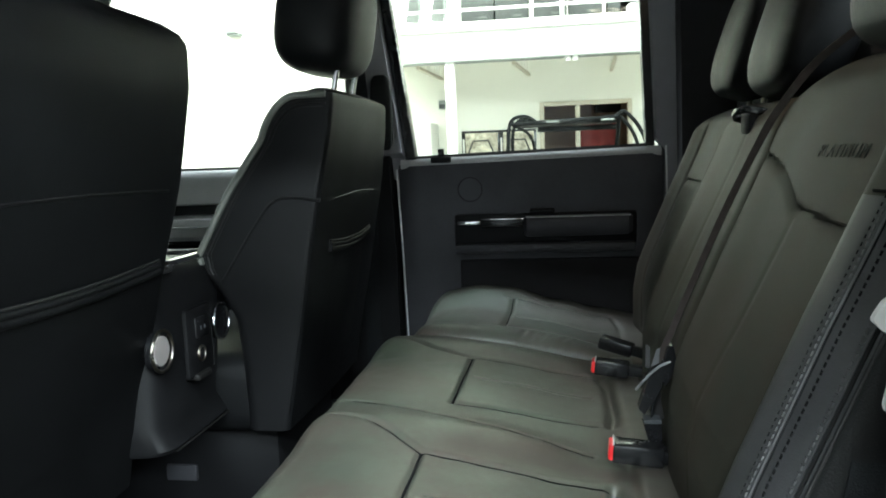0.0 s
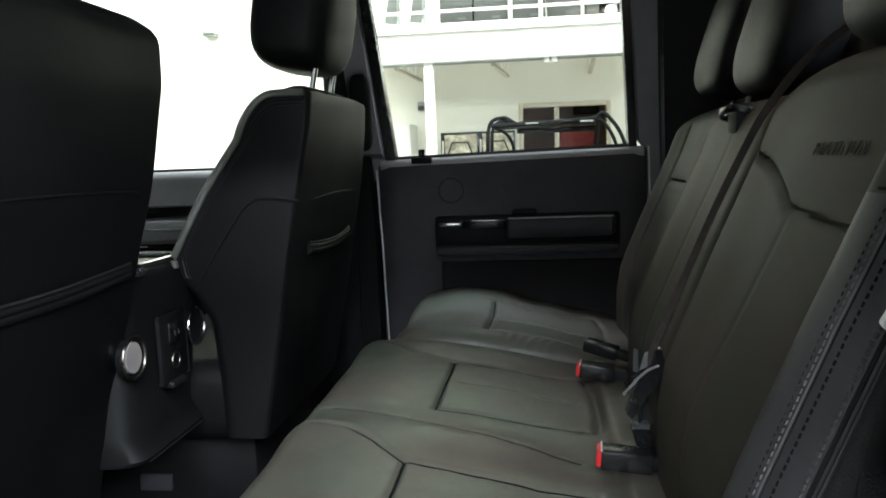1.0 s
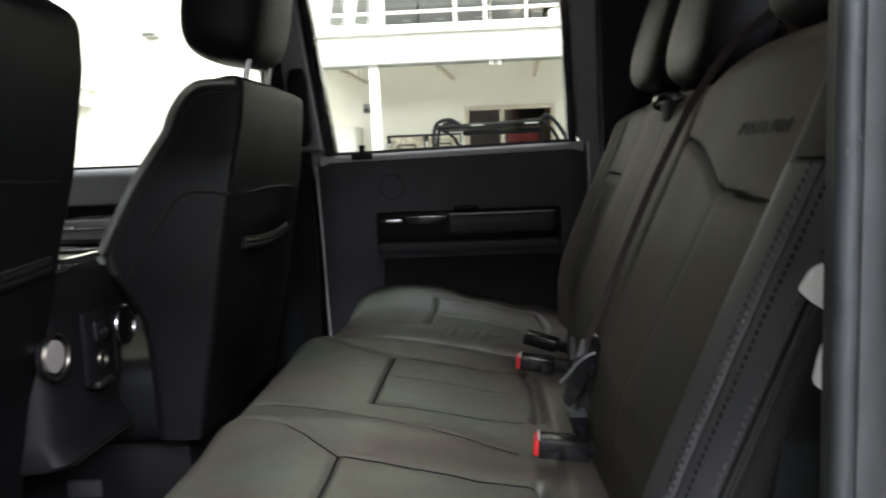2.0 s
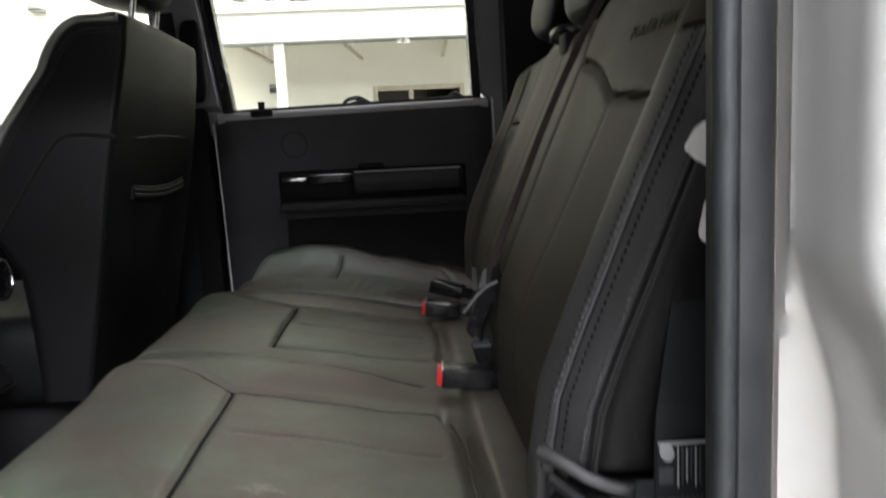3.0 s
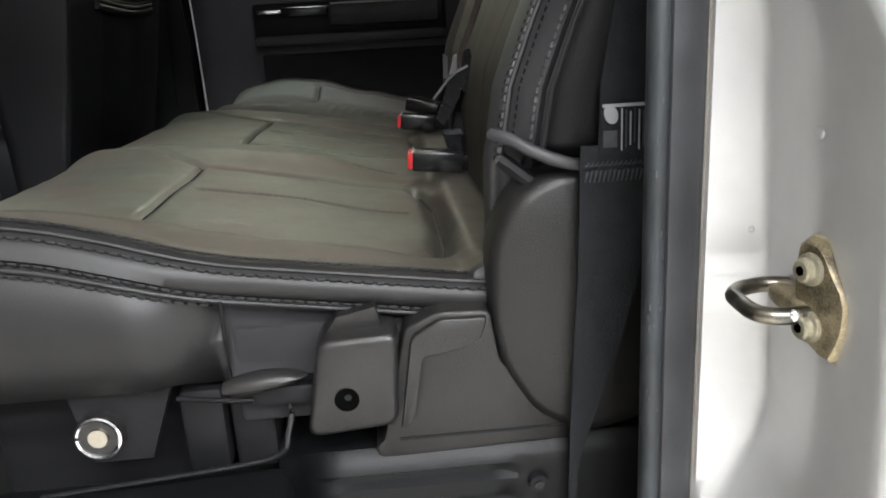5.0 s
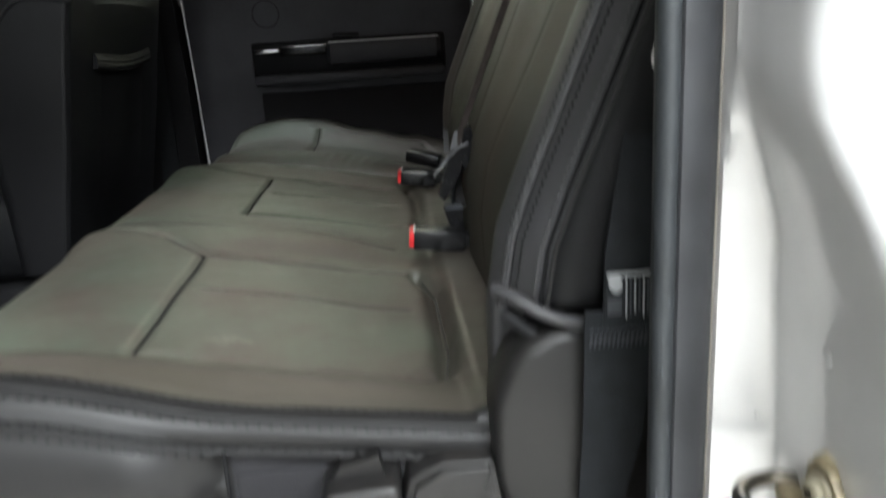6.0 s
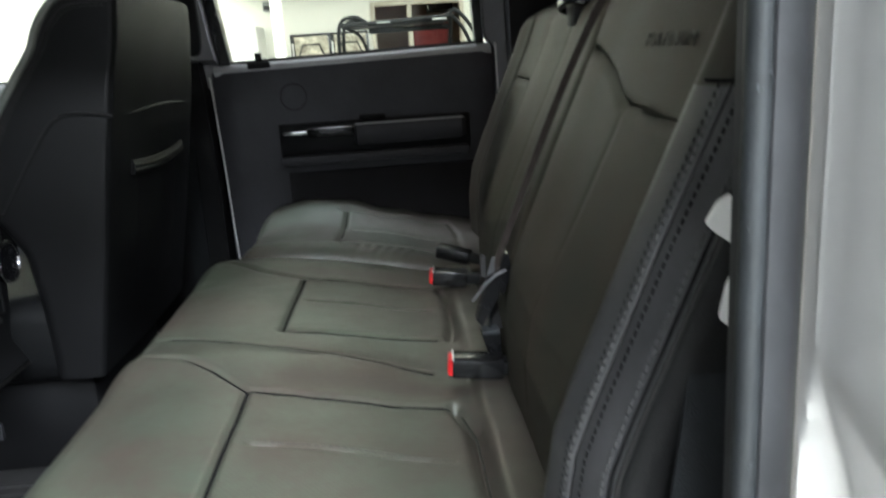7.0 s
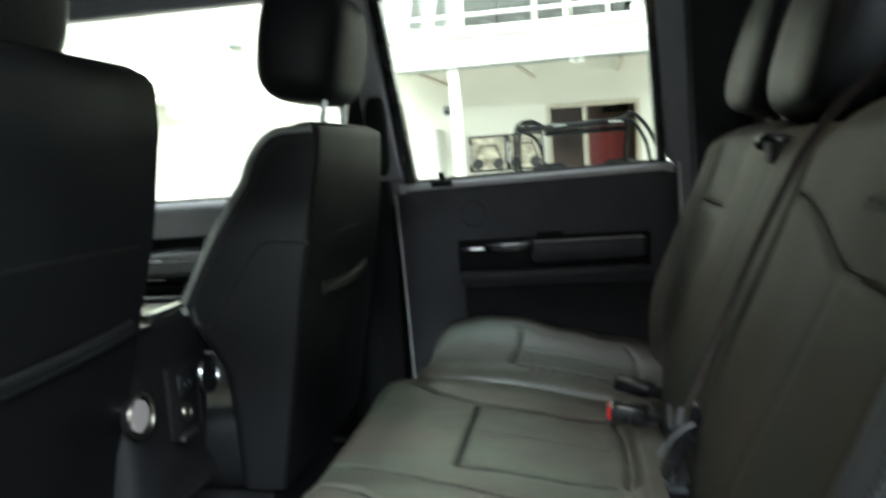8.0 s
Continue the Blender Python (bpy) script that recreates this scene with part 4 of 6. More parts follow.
setting("pillar_near_rear", bm, PAINT, "silver painted rear door pillar of the truck", "pillar", smooth=True)
setting("pillar_edge_bead", tube(bm_new(), [(0.4184, -0.8392, 0.80), (0.4184, -0.8392, 1.4), (0.4184, -0.8392, 2.10)], 0.0012, 6), PAINT_EDGE, "thin tan sealer bead on the pillar edge", "sealer", smooth=True)
seal = thing("door_seal", "dark grey rubber weatherstrip along the door opening", "weatherstrip", (0.38, -0.855, FZ))
rings = []
for k in range(63):
    z = 0.80 + 1.30 * k / 62
    w = 0.0002 * math.sin(k * 1.7) + 0.00015 * math.sin(k * 4.1)
    rings.append([(0.3843 + w + 0.0062 * math.cos(a / 12 * math.tau), -0.8540 + 0.0075 * math.sin(a / 12 * math.tau), z) for a in range(12)])
part("bulb", loft(bm_new(), rings), RUBBER, seal)
bm = bm_new()
rings = []
for k in range(32):
    z = 0.80 + 1.30 * k / 31
    rings.append([(0.3890, -0.8555, z), (0.3912, -0.8585, z), (0.3990, -0.8575, z), (0.4090, -0.8510, z), (0.4165, -0.8440, z), (0.4178, -0.8390, z), (0.4178, -0.82, z), (0.3890, -0.82, z)])
part("flange_strip", loft(bm, rings), STRIP, seal)
random.seed(4)
for k in range(34):
    z = 0.95 + 0.75 * random.random()
    h = 0.001 + 0.0035 * random.random()
    x = 0.3793 + 0.008 * random.random()
    d = math.sqrt(max(0.0, 1 - ((x - 0.3843) / 0.0062) ** 2)) * 0.0075
    part("scuff", box(bm_new(), x, x + 0.0006 + 0.0008 * random.random(), -0.8546 - d, -0.8536 - d, z, z + h), SCUFF, seal)


st = thing("door_striker", "worn steel door striker loop on a greasy plate", "striker", (0.44, -0.92, 1.157))
nrm = Vector((-0.98, -0.20, 0)).normalized()
sid = Vector((0.20, -0.98, 0)).normalized()
C0 = Vector((0.4450, -0.930, 1.160))


def on_plate(u, v, d):
    return C0 + sid * u + Vector((0, 0, v)) + nrm * d


outline = [(-0.0190, 0.0110), (-0.0182, 0.0220), (-0.0172, 0.0285), (-0.0135, 0.0318), (-0.0050, 0.0315), (0.0, 0.0278), (0.0072, 0.0177), (0.0131, 0.0109), (0.0159, 0.0031), (0.0155, -0.0088),
           (0.0129, -0.0173), (0.0087, -0.0266), (0.0016, -0.0262), (-0.0085, -0.0220), (-0.0141, -0.0137), (-0.0174, -0.0022)]
loft_plate = [[on_plate(u, v, d) for u, v in [(a * q, c * q) for a, c in outline]] for q, d in ((1.0, -0.006), (1.0, 0.0012), (0.95, 0.0026))]
part("plate", loft(bm_new(), loft_plate), GREASE, st)
bm = bm_new()
loft(bm, [[on_plate(u * 1.12 + 0.0004, v * 1.10 - 0.001, -0.008) for u, v in outline], [on_plate(u * 1.10 + 0.0002, v * 1.08 - 0.001, -0.0030) for u, v in outline]])
part("grease_smear", bm, material("old_grease", (0.42, 0.37, 0.25), 0.55, vary=0.35, scale=60), st)
for u, v in ((-0.0068, 0.0180), (-0.0052, -0.0120)):
    bt = part("bolt", loft(bm_new(), [[on_plate(u + r * math.cos(a / 20 * math.tau), v + r * math.sin(a / 20 * math.tau), d) for a in range(20)] for r, d in ((0.0086, 0.003), (0.0084, 0.0052), (0.0064, 0.0060), (0.0062, 0.0090), (0.0050, 0.0100))]), BOLT, st, "tan greasy bolt")
    part("socket", cyl(bm_new(), on_plate(u, v, 0.0096), on_plate(u, v, 0.0104), 0.0028, 6), HOLE, bt)
loop = [(0.4620, -0.8880, 1.1545), (0.4520, -0.8790, 1.1540), (0.4400, -0.8750, 1.1535), (0.4265, -0.8790, 1.1535), (0.4180, -0.8880, 1.1535), (0.4165, -0.9000, 1.1535), (0.4165, -0.9120, 1.1535), (0.4205, -0.9200, 1.1535), (0.4320, -0.9235, 1.1535), (0.4560, -0.9210, 1.1540)]
lp = part("loop", tube(bm_new(), curve_pts(loop, 52), 0.0046, 12), STEEL_DARK, st)
part("bright_spot", soft_block(bm_new(), (0.4330, -0.9260, 1.1545), (0.0040, 0.0024, 0.0034), 2.5, nu=16, nv=10), CHROME, lp, "small bright spot")
part("loop_root", soft_block(bm_new(), (0.4440, -0.9050, 1.1540), (0.0080, 0.0215, 0.0060), 3.0, nu=24, nv=14), GREASE, st)
# small dimples in the painted jamb
dm = thing("jamb_plug", "small paint blemishes on the door jamb", "plug", (0.45, -0.93, 1.2))
for u, v, r in ((-0.0176, 0.0845, 0.0042), (-0.0087, 0.0828, 0.0050), (0.0261, 0.0146, 0.0016), (0.0215, -0.0308, 0.0018), (0.0119, 0.124, 0.0016)):
    part("blemish", soft_block(bm_new(), on_plate(u, v, -0.0046), (0.0016, r, r * 0.8), 2, nu=18, nv=10), PAINT, dm)
for x, z in ((0.4455, 1.179), (0.4540, 1.164)):
    part("blemish", soft_block(bm_new(), (x, -0.8490, z), (0.0018, 0.0014, 0.0022), 2, nu=14, nv=8), PAINT, dm)
# dark trim inside the pillar
setting("pillar_near_rear_trim", loft(bm_new(), [quad(0.455, 0.66, -0.796, -0.76, FZ), quad(0.455, 0.66, -0.796, -0.76, 1.45), quad(0.47, 0.66, -0.796, -0.76, HZ)]), FABRIC, "black inner trim of the rear pillar", "trim")


# ---- rear bench, large section ----
def zi(x):
    """Height of the seat insert along its depth."""
    tab = [(-0.34, 1.142), (-0.26, 1.148), (-0.10, 1.160), (0.0, 1.151), (0.12, 1.131), (0.22, 1.107), (0.34, 1.100)]
    return sum(line_table(x + 0.014 * k, tab) for k in range(-3, 4)) / 7


def z_edge(x):
    """Height of the stitched outer edge of the cushion."""
    tab = [(-0.26, 1.182), (-0.10, 1.187), (-0.044, 1.184), (0.02, 1.168), (0.08, 1.147), (0.11, 1.141), (0.31, 1.112)]
    return sum(line_table(x + 0.010 * k, tab) for k in range(-3, 4)) / 7


BIG = [
    groove(0.0085, 0.0040, (0.0, -0.605), (0.0, -0.295)),
    groove(0.0085, 0.0045, (0.0, -0.295), (-0.05, -0.245), (-0.10, -0.207), (-0.16, -0.18), (-0.25, -0.16)),
    groove(0.0065, 0.006, (0.0, -0.295), (0.18, -0.305), (0.26, -0.30)),
    groove(0.0045, 0.0035, (0.025, -0.43), (0.25, -0.44)),
    groove(0.0070, 0.010, (0.0, -0.605), (0.10, -0.615), (0.24, -0.62)),
    groove(0.0030, 0.004, (0.0, -0.605), (-0.10, -0.625), (-0.25, -0.63)),
    groove(0.0190, 0.009, (0.262, -0.30), (0.281, -0.36), (0.283, -0.52), (0.276, -0.59), (0.25, -0.62)),
    groove(0.0045, 0.004, (-0.24, -0.065), (-0.167, -0.09), (-0.006, -0.149), (0.13, -0.185), (0.24, -0.20)),
    groove(0.0060, 0.0060, (0.014, -0.075), (0.12, -0.07), (0.255, -0.06)),
    groove(0.0050, 0.0055, (0.019, 0.205), (0.12, 0.21), (0.255, 0.215)),
]
BIG += [
    groove(0.0085, 0.0040, (0.014, -0.075), (0.019, 0.205)),
    groove(0.0055, 0.005, (0.014, -0.075), (0.12, -0.07), (0.26, -0.06)),
    groove(0.0085, 0.0045, (0.019, 0.205), (-0.06, 0.235), (-0.14, 0.30), (-0.2, 0.34)),
    groove(0.0055, 0.005, (0.019, 0.205), (0.12, 0.21), (0.26, 0.215)),
    groove(0.0045, 0.0035, (0.04, 0.07), (0.25, 0.075)),
    groove(0.0110, 0.008, (0.275, -0.06), (0.283, 0.0), (0.283, 0.16), (0.27, 0.21)),
]
YO, YI = -0.718, 0.366


def z_big(x, y):
    w = smooth01((-0.595 - y) / 0.115)
    z = zi(x) * (1 - w) + (z_edge(x) + 0.003) * w
    z += 0.010 * math.sin(math.pi * min(1, w * 1.1)) * smooth01((0.30 - x) / 0.1)
    z += 0.011 * math.exp(-((y + 0.205) / 0.055) ** 2) * smooth01((0.27 - x) / 0.12)
    z += 0.010 * math.exp(-((y - 0.29) / 0.055) ** 2) * smooth01((0.30 - x) / 0.12)
    z += 0.003 * math.exp(-((y + 0.44) / 0.11) ** 2) * math.exp(-((x - 0.12) / 0.11) ** 2)
    z += 0.003 * math.exp(-((y - 0.06) / 0.10) ** 2) * math.exp(-((x - 0.12) / 0.11) ** 2)
    z += 0.004 * math.exp(-((y + 0.44) / 0.14) ** 2) * math.exp(-((x + 0.10) / 0.08) ** 2)
    z += 0.004 * math.exp(-((y - 0.07) / 0.12) ** 2) * math.exp(-((x + 0.09) / 0.08) ** 2)
    if x > 0.285:
        z += 0.010 * smooth01((x - 0.285) / 0.02)
    z += grooves(x, y, BIG)
    z += 0.0013 * noise.noise((x * 9, y * 9, 3.1)) + 0.0010 * noise.noise((x * 30, y * 26, 1.7))
    return z


def cushion_mesh(zfun, zedge, x0, x1, yo, yi, sgn, zb, bulge_x, nx, ny, inserts=()):
    """Cushion with a stitched band along its outer side (yo) and a rolled front; sgn: outward direction of yo along y."""
    bm = bm_new()
    rings = []
    xs = [x0 + (x1 - x0) * i / nx for i in range(nx + 1)]
    xs = [x0 + 0.0005, x0 + 0.0015, x0 + 0.003, x0 + 0.0055] + [x for x in xs if x > x0 + 0.006]
    for x in xs:
        d = max(0.0, min(1.0, (x - x0) / 0.065))
        roll = math.sqrt(max(0.0, 1 - (1 - d) ** 2.4))
        dd = max(0.0, min(1.0, (x - x0) / 0.11))
        inset = 0.045 * (1 - math.sqrt(max(0.0, 1 - (1 - dd) ** 2.2)))
        yy = yo - sgn * inset
        ze = zb + (zedge(x) - zb) * roll
        bw = 0.024 * (0.3 + 0.7 * roll)
        k = smooth01((bulge_x + 0.006 - x) / 0.075) ** 0.6
        kb = smooth01((bulge_x + 0.03 - x) / 0.11)
        out = lambda a: yy + sgn * a
        lift = 0.034 * smooth01((x - bulge_x + 0.06) / 0.06) ** 1.5 if x <= bulge_x else 0.0
        side = [(out(-0.02), zb), (out(0.000 + 0.010 * k), zb + 0.010 * roll + lift), (out(-0.006 + 0.031 * k), zb + (ze - bw - zb) * 0.35 + lift * 0.5), (out(-0.008 + 0.037 * k), zb + (ze - bw - zb) * 0.7),
                (out(-0.004 + 0.022 * k), ze - bw - 0.006 * roll), (out(0.004 + 0.011 * kb), ze - bw - 0.0015), (out(0.002 + 0.011 * kb), ze - bw + 0.001), (out(0.008 + 0.008 * kb), ze - bw + 0.005),
                (out(0.009 + 0.004 * kb), ze - bw * 0.5), (out(0.007 + 0.002 * kb), ze - 0.005), (out(0.002), ze - 0.001), (out(0.0), ze)]
        ring = [(x, y, z) for y, z in side]
        for j in range(1, ny + 1):
            s = j / ny
            y = yy + (yi - yy) * s
            z = zfun(x, y)
            e = abs(yi - y)
            if e < 0.03:
                z -= 0.030 * (1 - math.sqrt(max(0.0, 1 - (1 - e / 0.03) ** 2)))
            ring.append((x, y, zb + (z - zb) * roll))
        ring.append((x, yi, zb))
        rings.append(ring)
    vs = [[bm.verts.new(p) for p in r] for r in rings]
    n = len(vs[0])
    for i in range(len(vs) - 1):
        for k in range(n):
            f = bm.faces.new((vs[i][k], vs[i][(k + 1) % n], vs[i + 1][(k + 1) % n], vs[i + 1][k]))
            yk = rings[i][k][1]
            f.material_index = 4 if k >= 15 and any(a < xs[i] < b and c < yk < d for a, b, c, d in inserts) else 2 if k < 4 and xs[i] > bulge_x else (1 if k < 15 else (3 if sgn < 0 and k < 39 + 11 * noise.noise((xs[i] * 14, 0.3, 8.0)) else 0))
    bm.faces.new(vs[0])
    bm.faces.new(vs[-1])
    return bm


def band_path(zedge, x0, x1, yo, sgn, x_from, x_to, drop, off, bulge_x, n=60):
    pts = []
    for i in range(n + 1):
        x = x_from + (x_to - x_from) * i / n
        dd = max(0.0, min(1.0, (x - x0) / 0.11))
        inset = 0.045 * (1 - math.sqrt(max(0.0, 1 - (1 - dd) ** 2.2)))
        d = max(0.0, min(1.0, (x - x0) / 0.065))
        roll = math.sqrt(max(0.0, 1 - (1 - d) ** 2.4))
        k = smooth01((bulge_x + 0.03 - x) / 0.11)
        pts.append((x, yo - sgn * inset + sgn * (off[0] + off[1] * k), 1.04 + (zedge(x) - 1.04) * roll - drop))
    return pts


bench = thing("rear_bench_seat", "worn olive-black leather rear bench with stitched edges", "car seat", (0.05, -0.2, FZ), group="rear seats")
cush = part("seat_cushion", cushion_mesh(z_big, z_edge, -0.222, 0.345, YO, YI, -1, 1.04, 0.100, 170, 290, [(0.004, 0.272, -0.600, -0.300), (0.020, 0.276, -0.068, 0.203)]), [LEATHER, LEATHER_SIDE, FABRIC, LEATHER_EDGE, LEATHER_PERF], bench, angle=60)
for drop, off in ((0.0035, (0.0068, 0.003)), (0.0215, (0.0085, 0.008))):
    part("edge_stitching", stitches(bm_new(), band_path(z_edge, -0.222, 0.345, YO, -1, -0.20, 0.305, drop, off, 0.100), (0, -1, 0.35), 0.0050, 0.0038, 0.0012), STITCH, cush)
for drop, off in ((-0.005, (-0.008, 0.0)), (0.030, (0.004, 0.016))):
    part("edge_stitching", stitches(bm_new(), band_path(z_edge, -0.222, 0.345, YO, -1, -0.20, 0.095 if drop > 0 else 0.305, drop, off, 0.100), (0, -1, 0.5), 0.0050, 0.0038, 0.0012), STITCH, cush)
for drop, off, xe in ((-0.0005, (0.0005, 0.0015), 0.305), (0.0255, (0.0064, 0.0125), 0.30)):
    part("edge_piping", tube(bm_new(), band_path(z_edge, -0.222, 0.345, YO, -1, -0.205, xe, drop, off, 0.100), 0.0021, 8), LEATHER_SIDE, cush)
for drop, off, xe in ((0.0035, (0.0062, 0.003), 0.305), (0.0215, (0.0079, 0.008), 0.305), (-0.005, (-0.0086, 0.0), 0.305), (0.030, (0.0034, 0.016), 0.095)):
    part("thread_channel", tube(bm_new(), band_path(z_edge, -0.222, 0.345, YO, -1, -0.20, xe, drop, off, 0.100), 0.0008, 6), STITCH_DARK, cush)
for path in (((0.025, -0.43), (0.25, -0.44)), ((0.04, 0.07), (0.25, 0.075))):
    bm = bm_new()
    (ax, ay), (bx, by) = path
    pts = [(ax + (bx - ax) * i / 40, ay + (by - ay) * i / 40, z_big(ax + (bx - ax) * i / 40, ay + (by - ay) * i / 40 + 0.004) + 0.0006) for i in range(41)]
    stitches(bm, [(p[0], p[1] + 0.004, p[2]) for p in pts], (0, 0, 1), 0.005, 0.003, 0.0007, 0.0)
    part("top_stitching", bm, EMBROIDERY, cush)


def seam_thread(zfun, path, parent, r=0.0017, thread=STITCH_DARK):
    """Dark seam cord lying in a groove of the cushion."""
    dense = []
    for (ax, ay), (bx, by) in zip(path, path[1:]):
        n = max(2, int(math.hypot(bx - ax, by - ay) / 0.008))
        dense += [(ax + (bx - ax) * i / n, ay + (by - ay) * i / n) for i in range(n)]
    dense.append(path[-1])
    part("seam", tube(bm_new(), [(x, y, zfun(x, y) + 0.0004 + 0.9 * r) for x, y in dense], r, 6), thread, parent)


seam_thread(z_big, ((0.0, -0.605), (0.0, -0.295)), cush, 0.0020)
seam_thread(z_big, ((0.014, -0.075), (0.019, 0.205)), cush, 0.0020)
seam_thread(z_big, ((0.0, -0.605), (0.10, -0.615), (0.235, -0.62)), cush, 0.0017)
seam_thread(z_big, ((0.0, -0.295), (-0.05, -0.245), (-0.10, -0.207), (-0.15, -0.183)), cush, 0.0017)
seam_thread(z_big, ((0.019, 0.205), (-0.06, 0.235), (-0.13, 0.29)), cush, 0.0017)
seam_thread(z_big, ((0.0, -0.295), (0.18, -0.305), (0.255, -0.30)), cush, 0.0017)
seam_thread(z_big, ((0.014, -0.075), (0.12, -0.07), (0.255, -0.06)), cush, 0.0017)
seam_thread(z_big, ((0.019, 0.205), (0.12, 0.21), (0.255, 0.215)), cush, 0.0017)
seam_thread(z_big, ((-0.150, -0.097), (-0.006, -0.149), (0.13, -0.185), (0.24, -0.20)), cush, 0.0016)
seam_thread(z_big, ((0.27, -0.31), (0.283, -0.36), (0.285, -0.52), (0.278, -0.585)), cush, 0.0016, EMBROIDERY)
# vertical side seam and the felt behind it
part("side_seam", tube(bm_new(), [(0.1015, -0.7285, 1.118), (0.103, -0.735, 1.09), (0.102, -0.734, 1.06), (0.100, -0.728, 1.045)], 0.0016, 6), STITCH_DARK, cush)
part("side_felt", box(bm_new(), 0.103, 0.335, -0.714, -0.690, 1.01, 1.090, 0.004), FABRIC, bench, "dark felt side panel")
# worn patch: a light rubbed spot on the driver side insert
bm = bm_new()
random.seed(23)
for k in range(70):
    a, r = random.random() * math.tau, random.random() ** 0.7
    px, py = 0.078 + 0.024 * r * math.cos(a), -0.562 + 0.012 * r * math.sin(a) * math.cos(2 * a)
    q = 0.0005 + 0.0011 * random.random()
    zz = z_big(px, py) + 0.0004
    ring = [bm.verts.new((px + q * 2.2 * math.cos(t / 7 * math.tau + a), py + q * math.sin(t / 7 * math.tau + a), z_big(px + q * 2.2 * math.cos(t / 7 * math.tau + a), py + q * math.sin(t / 7 * math.tau + a)) + 0.0004)) for t in range(7)]
    bm.faces.new(ring)
part("rubbed_spot", bm, RUBBED, cush, "pale rubbed spot")


# backrests
def xb(z):
    return line_table(z, [(1.06, 0.335), (1.20, 0.337), (1.26, 0.347), (1.30, 0.362), (1.42, 0.412), (1.54, 0.466), (1.66, 0.512), (1.72, 0.53)])


# where the face leather meets the outer roll: z, y
GROOVE_Y = [(1.12, -0.570), (1.25, -0.585), (1.40, -0.594), (1.47, -0.595)]


def backrest_mesh(y0, y1, ztop, relief, forward=lambda y, z: 0.0, side_out=0.0, ny=90, nz=110, zbot=1.07, depth=0.115, crown=0.03, shift=0.0, outer=None):
    """Backrest from y0 (outer) to y1; relief(y, z) pushes its face forward (minus: back)."""
    bm = bm_new()
    rings = []
    h = ztop - zbot
    for i in range(nz + 1):
        s = i / nz
        if s < 0.9:
            z, back = zbot + h * s / 0.9 * 0.93, 0.0
        else:
            a = (s - 0.9) / 0.1 * math.pi / 2
            z, back = zbot + h * 0.93 + h * 0.07 * math.sin(a), 0.055 * (1 - math.cos(a))
        row = []
        for j in range(ny + 1):
            u = j / ny
            y = y0 + (y1 - y0) * u
            e = (y1 - y) if outer else min(y - y0, y1 - y)
            edge = 0.030 * (1 - math.sqrt(max(0.0, 1 - (1 - min(1, e / 0.035)) ** 2)))
            top = crown * ((2 * u - 1) ** 4)
            zz = z - (top if s > 0.8 else 0) * smooth01((s - 0.8) / 0.15)
            x = xb(zz) + back + edge - relief(y, zz) - 0.0012 * noise.noise((y * 8, zz * 8, 5.0))
            row.append((x, y, zz))
        xr = xb(z) + depth
        ring = [(xr, y0, row[0][2] - 0.01), (xb(z) + back + 0.075, y0 - side_out, row[0][2]), (xb(z) + back + 0.045, y0 - side_out, row[0][2])] + row + [(xb(z) + back + 0.05, y1, row[-1][2]), (xr, y1, row[-1][2] - 0.01)]
        if outer:
            ring = [(xb(z) + back + dx, y + 0.036 * smooth01((1.222 - z) / 0.02) * smooth01((-0.688 - y) / 0.05), row[0][2]) for dx, y in outer] + ring[3:]
        rings.append([(x + shift, y, z) for x, y, z in ring])
    loft(bm, rings)
    if outer:
        n = len(rings[0])
        for k, f in enumerate(bm.faces):
            c = f.calc_center_median()
            f.material_index = 2 if k % n < 5 else 1 if k // n < 96 and (k % n < 18 or c.y < line_table(c.z, GROOVE_Y)) else 0
    return bm


DRV = [
    groove(0.009, 0.0045, *[(p[0], p[1]) for p in curve_pts([(-0.225, 1.540, 0), (-0.29, 1.530, 0), (-0.36, 1.511, 0), (-0.405, 1.494, 0), (-0.436, 1.484, 0), (-0.52, 1.479, 0), (-0.600, 1.475, 0)], 24)]),
    groove(0.0014, 0.006, (-0.595, 1.47), (-0.594, 1.40), (-0.585, 1.25), (-0.57, 1.12)),
    groove(0.0014, 0.006, (-0.435, 1.48), (-0.425, 1.35), (-0.40, 1.15)),
]


def drv_relief(y, z):
    r = 0.0290 * smooth01((-0.590 - y) / 0.088) - 0.0075 * smooth01((y + 0.68) / 0.07)
    r += 0.003 * math.exp(-((y + 0.27) / 0.06) ** 2)
    r += 0.007 * math.exp(-((y + 0.42) / 0.11) ** 2) * math.exp(-((z - 1.25) / 0.10) ** 2)
    r += 0.006 * math.exp(-((y + 0.42) / 0.14) ** 2) * math.exp(-((z - 1.56) / 0.07) ** 2)
    return r + grooves(y, z, DRV)


# outer roll in plan, rear to front: flat side panel, welted seam, stitched band, crest
OUTER = [(0.115, -0.710), (0.112, -0.748), (0.060, -0.7545), (0.020, -0.7545), (0.0085, -0.7525), (0.0025, -0.7495), (-0.0020, -0.7410), (-0.0052, -0.7430), (-0.0085, -0.7385),
         (-0.0130, -0.7290), (-0.0165, -0.7205), (-0.0185, -0.7140), (-0.0192, -0.7110), (-0.0222, -0.7097), (-0.0248, -0.7030), (-0.0266, -0.6965), (-0.0277, -0.6880)]
back = part("backrest", backrest_mesh(-0.680, -0.196, 1.655, drv_relief, ny=124, nz=130, crown=0.045, outer=OUTER), [LEATHER_BACK_SHADED, BOLSTER, LEATHER_PANEL], bench)


def edge_line(off_x, y, z0, z1, n=50):
    pts = []
    for i in range(n + 1):
        z = z0 + (z1 - z0) * i / n
        pts.append((xb(z) + off_x, y, z))
    return pts


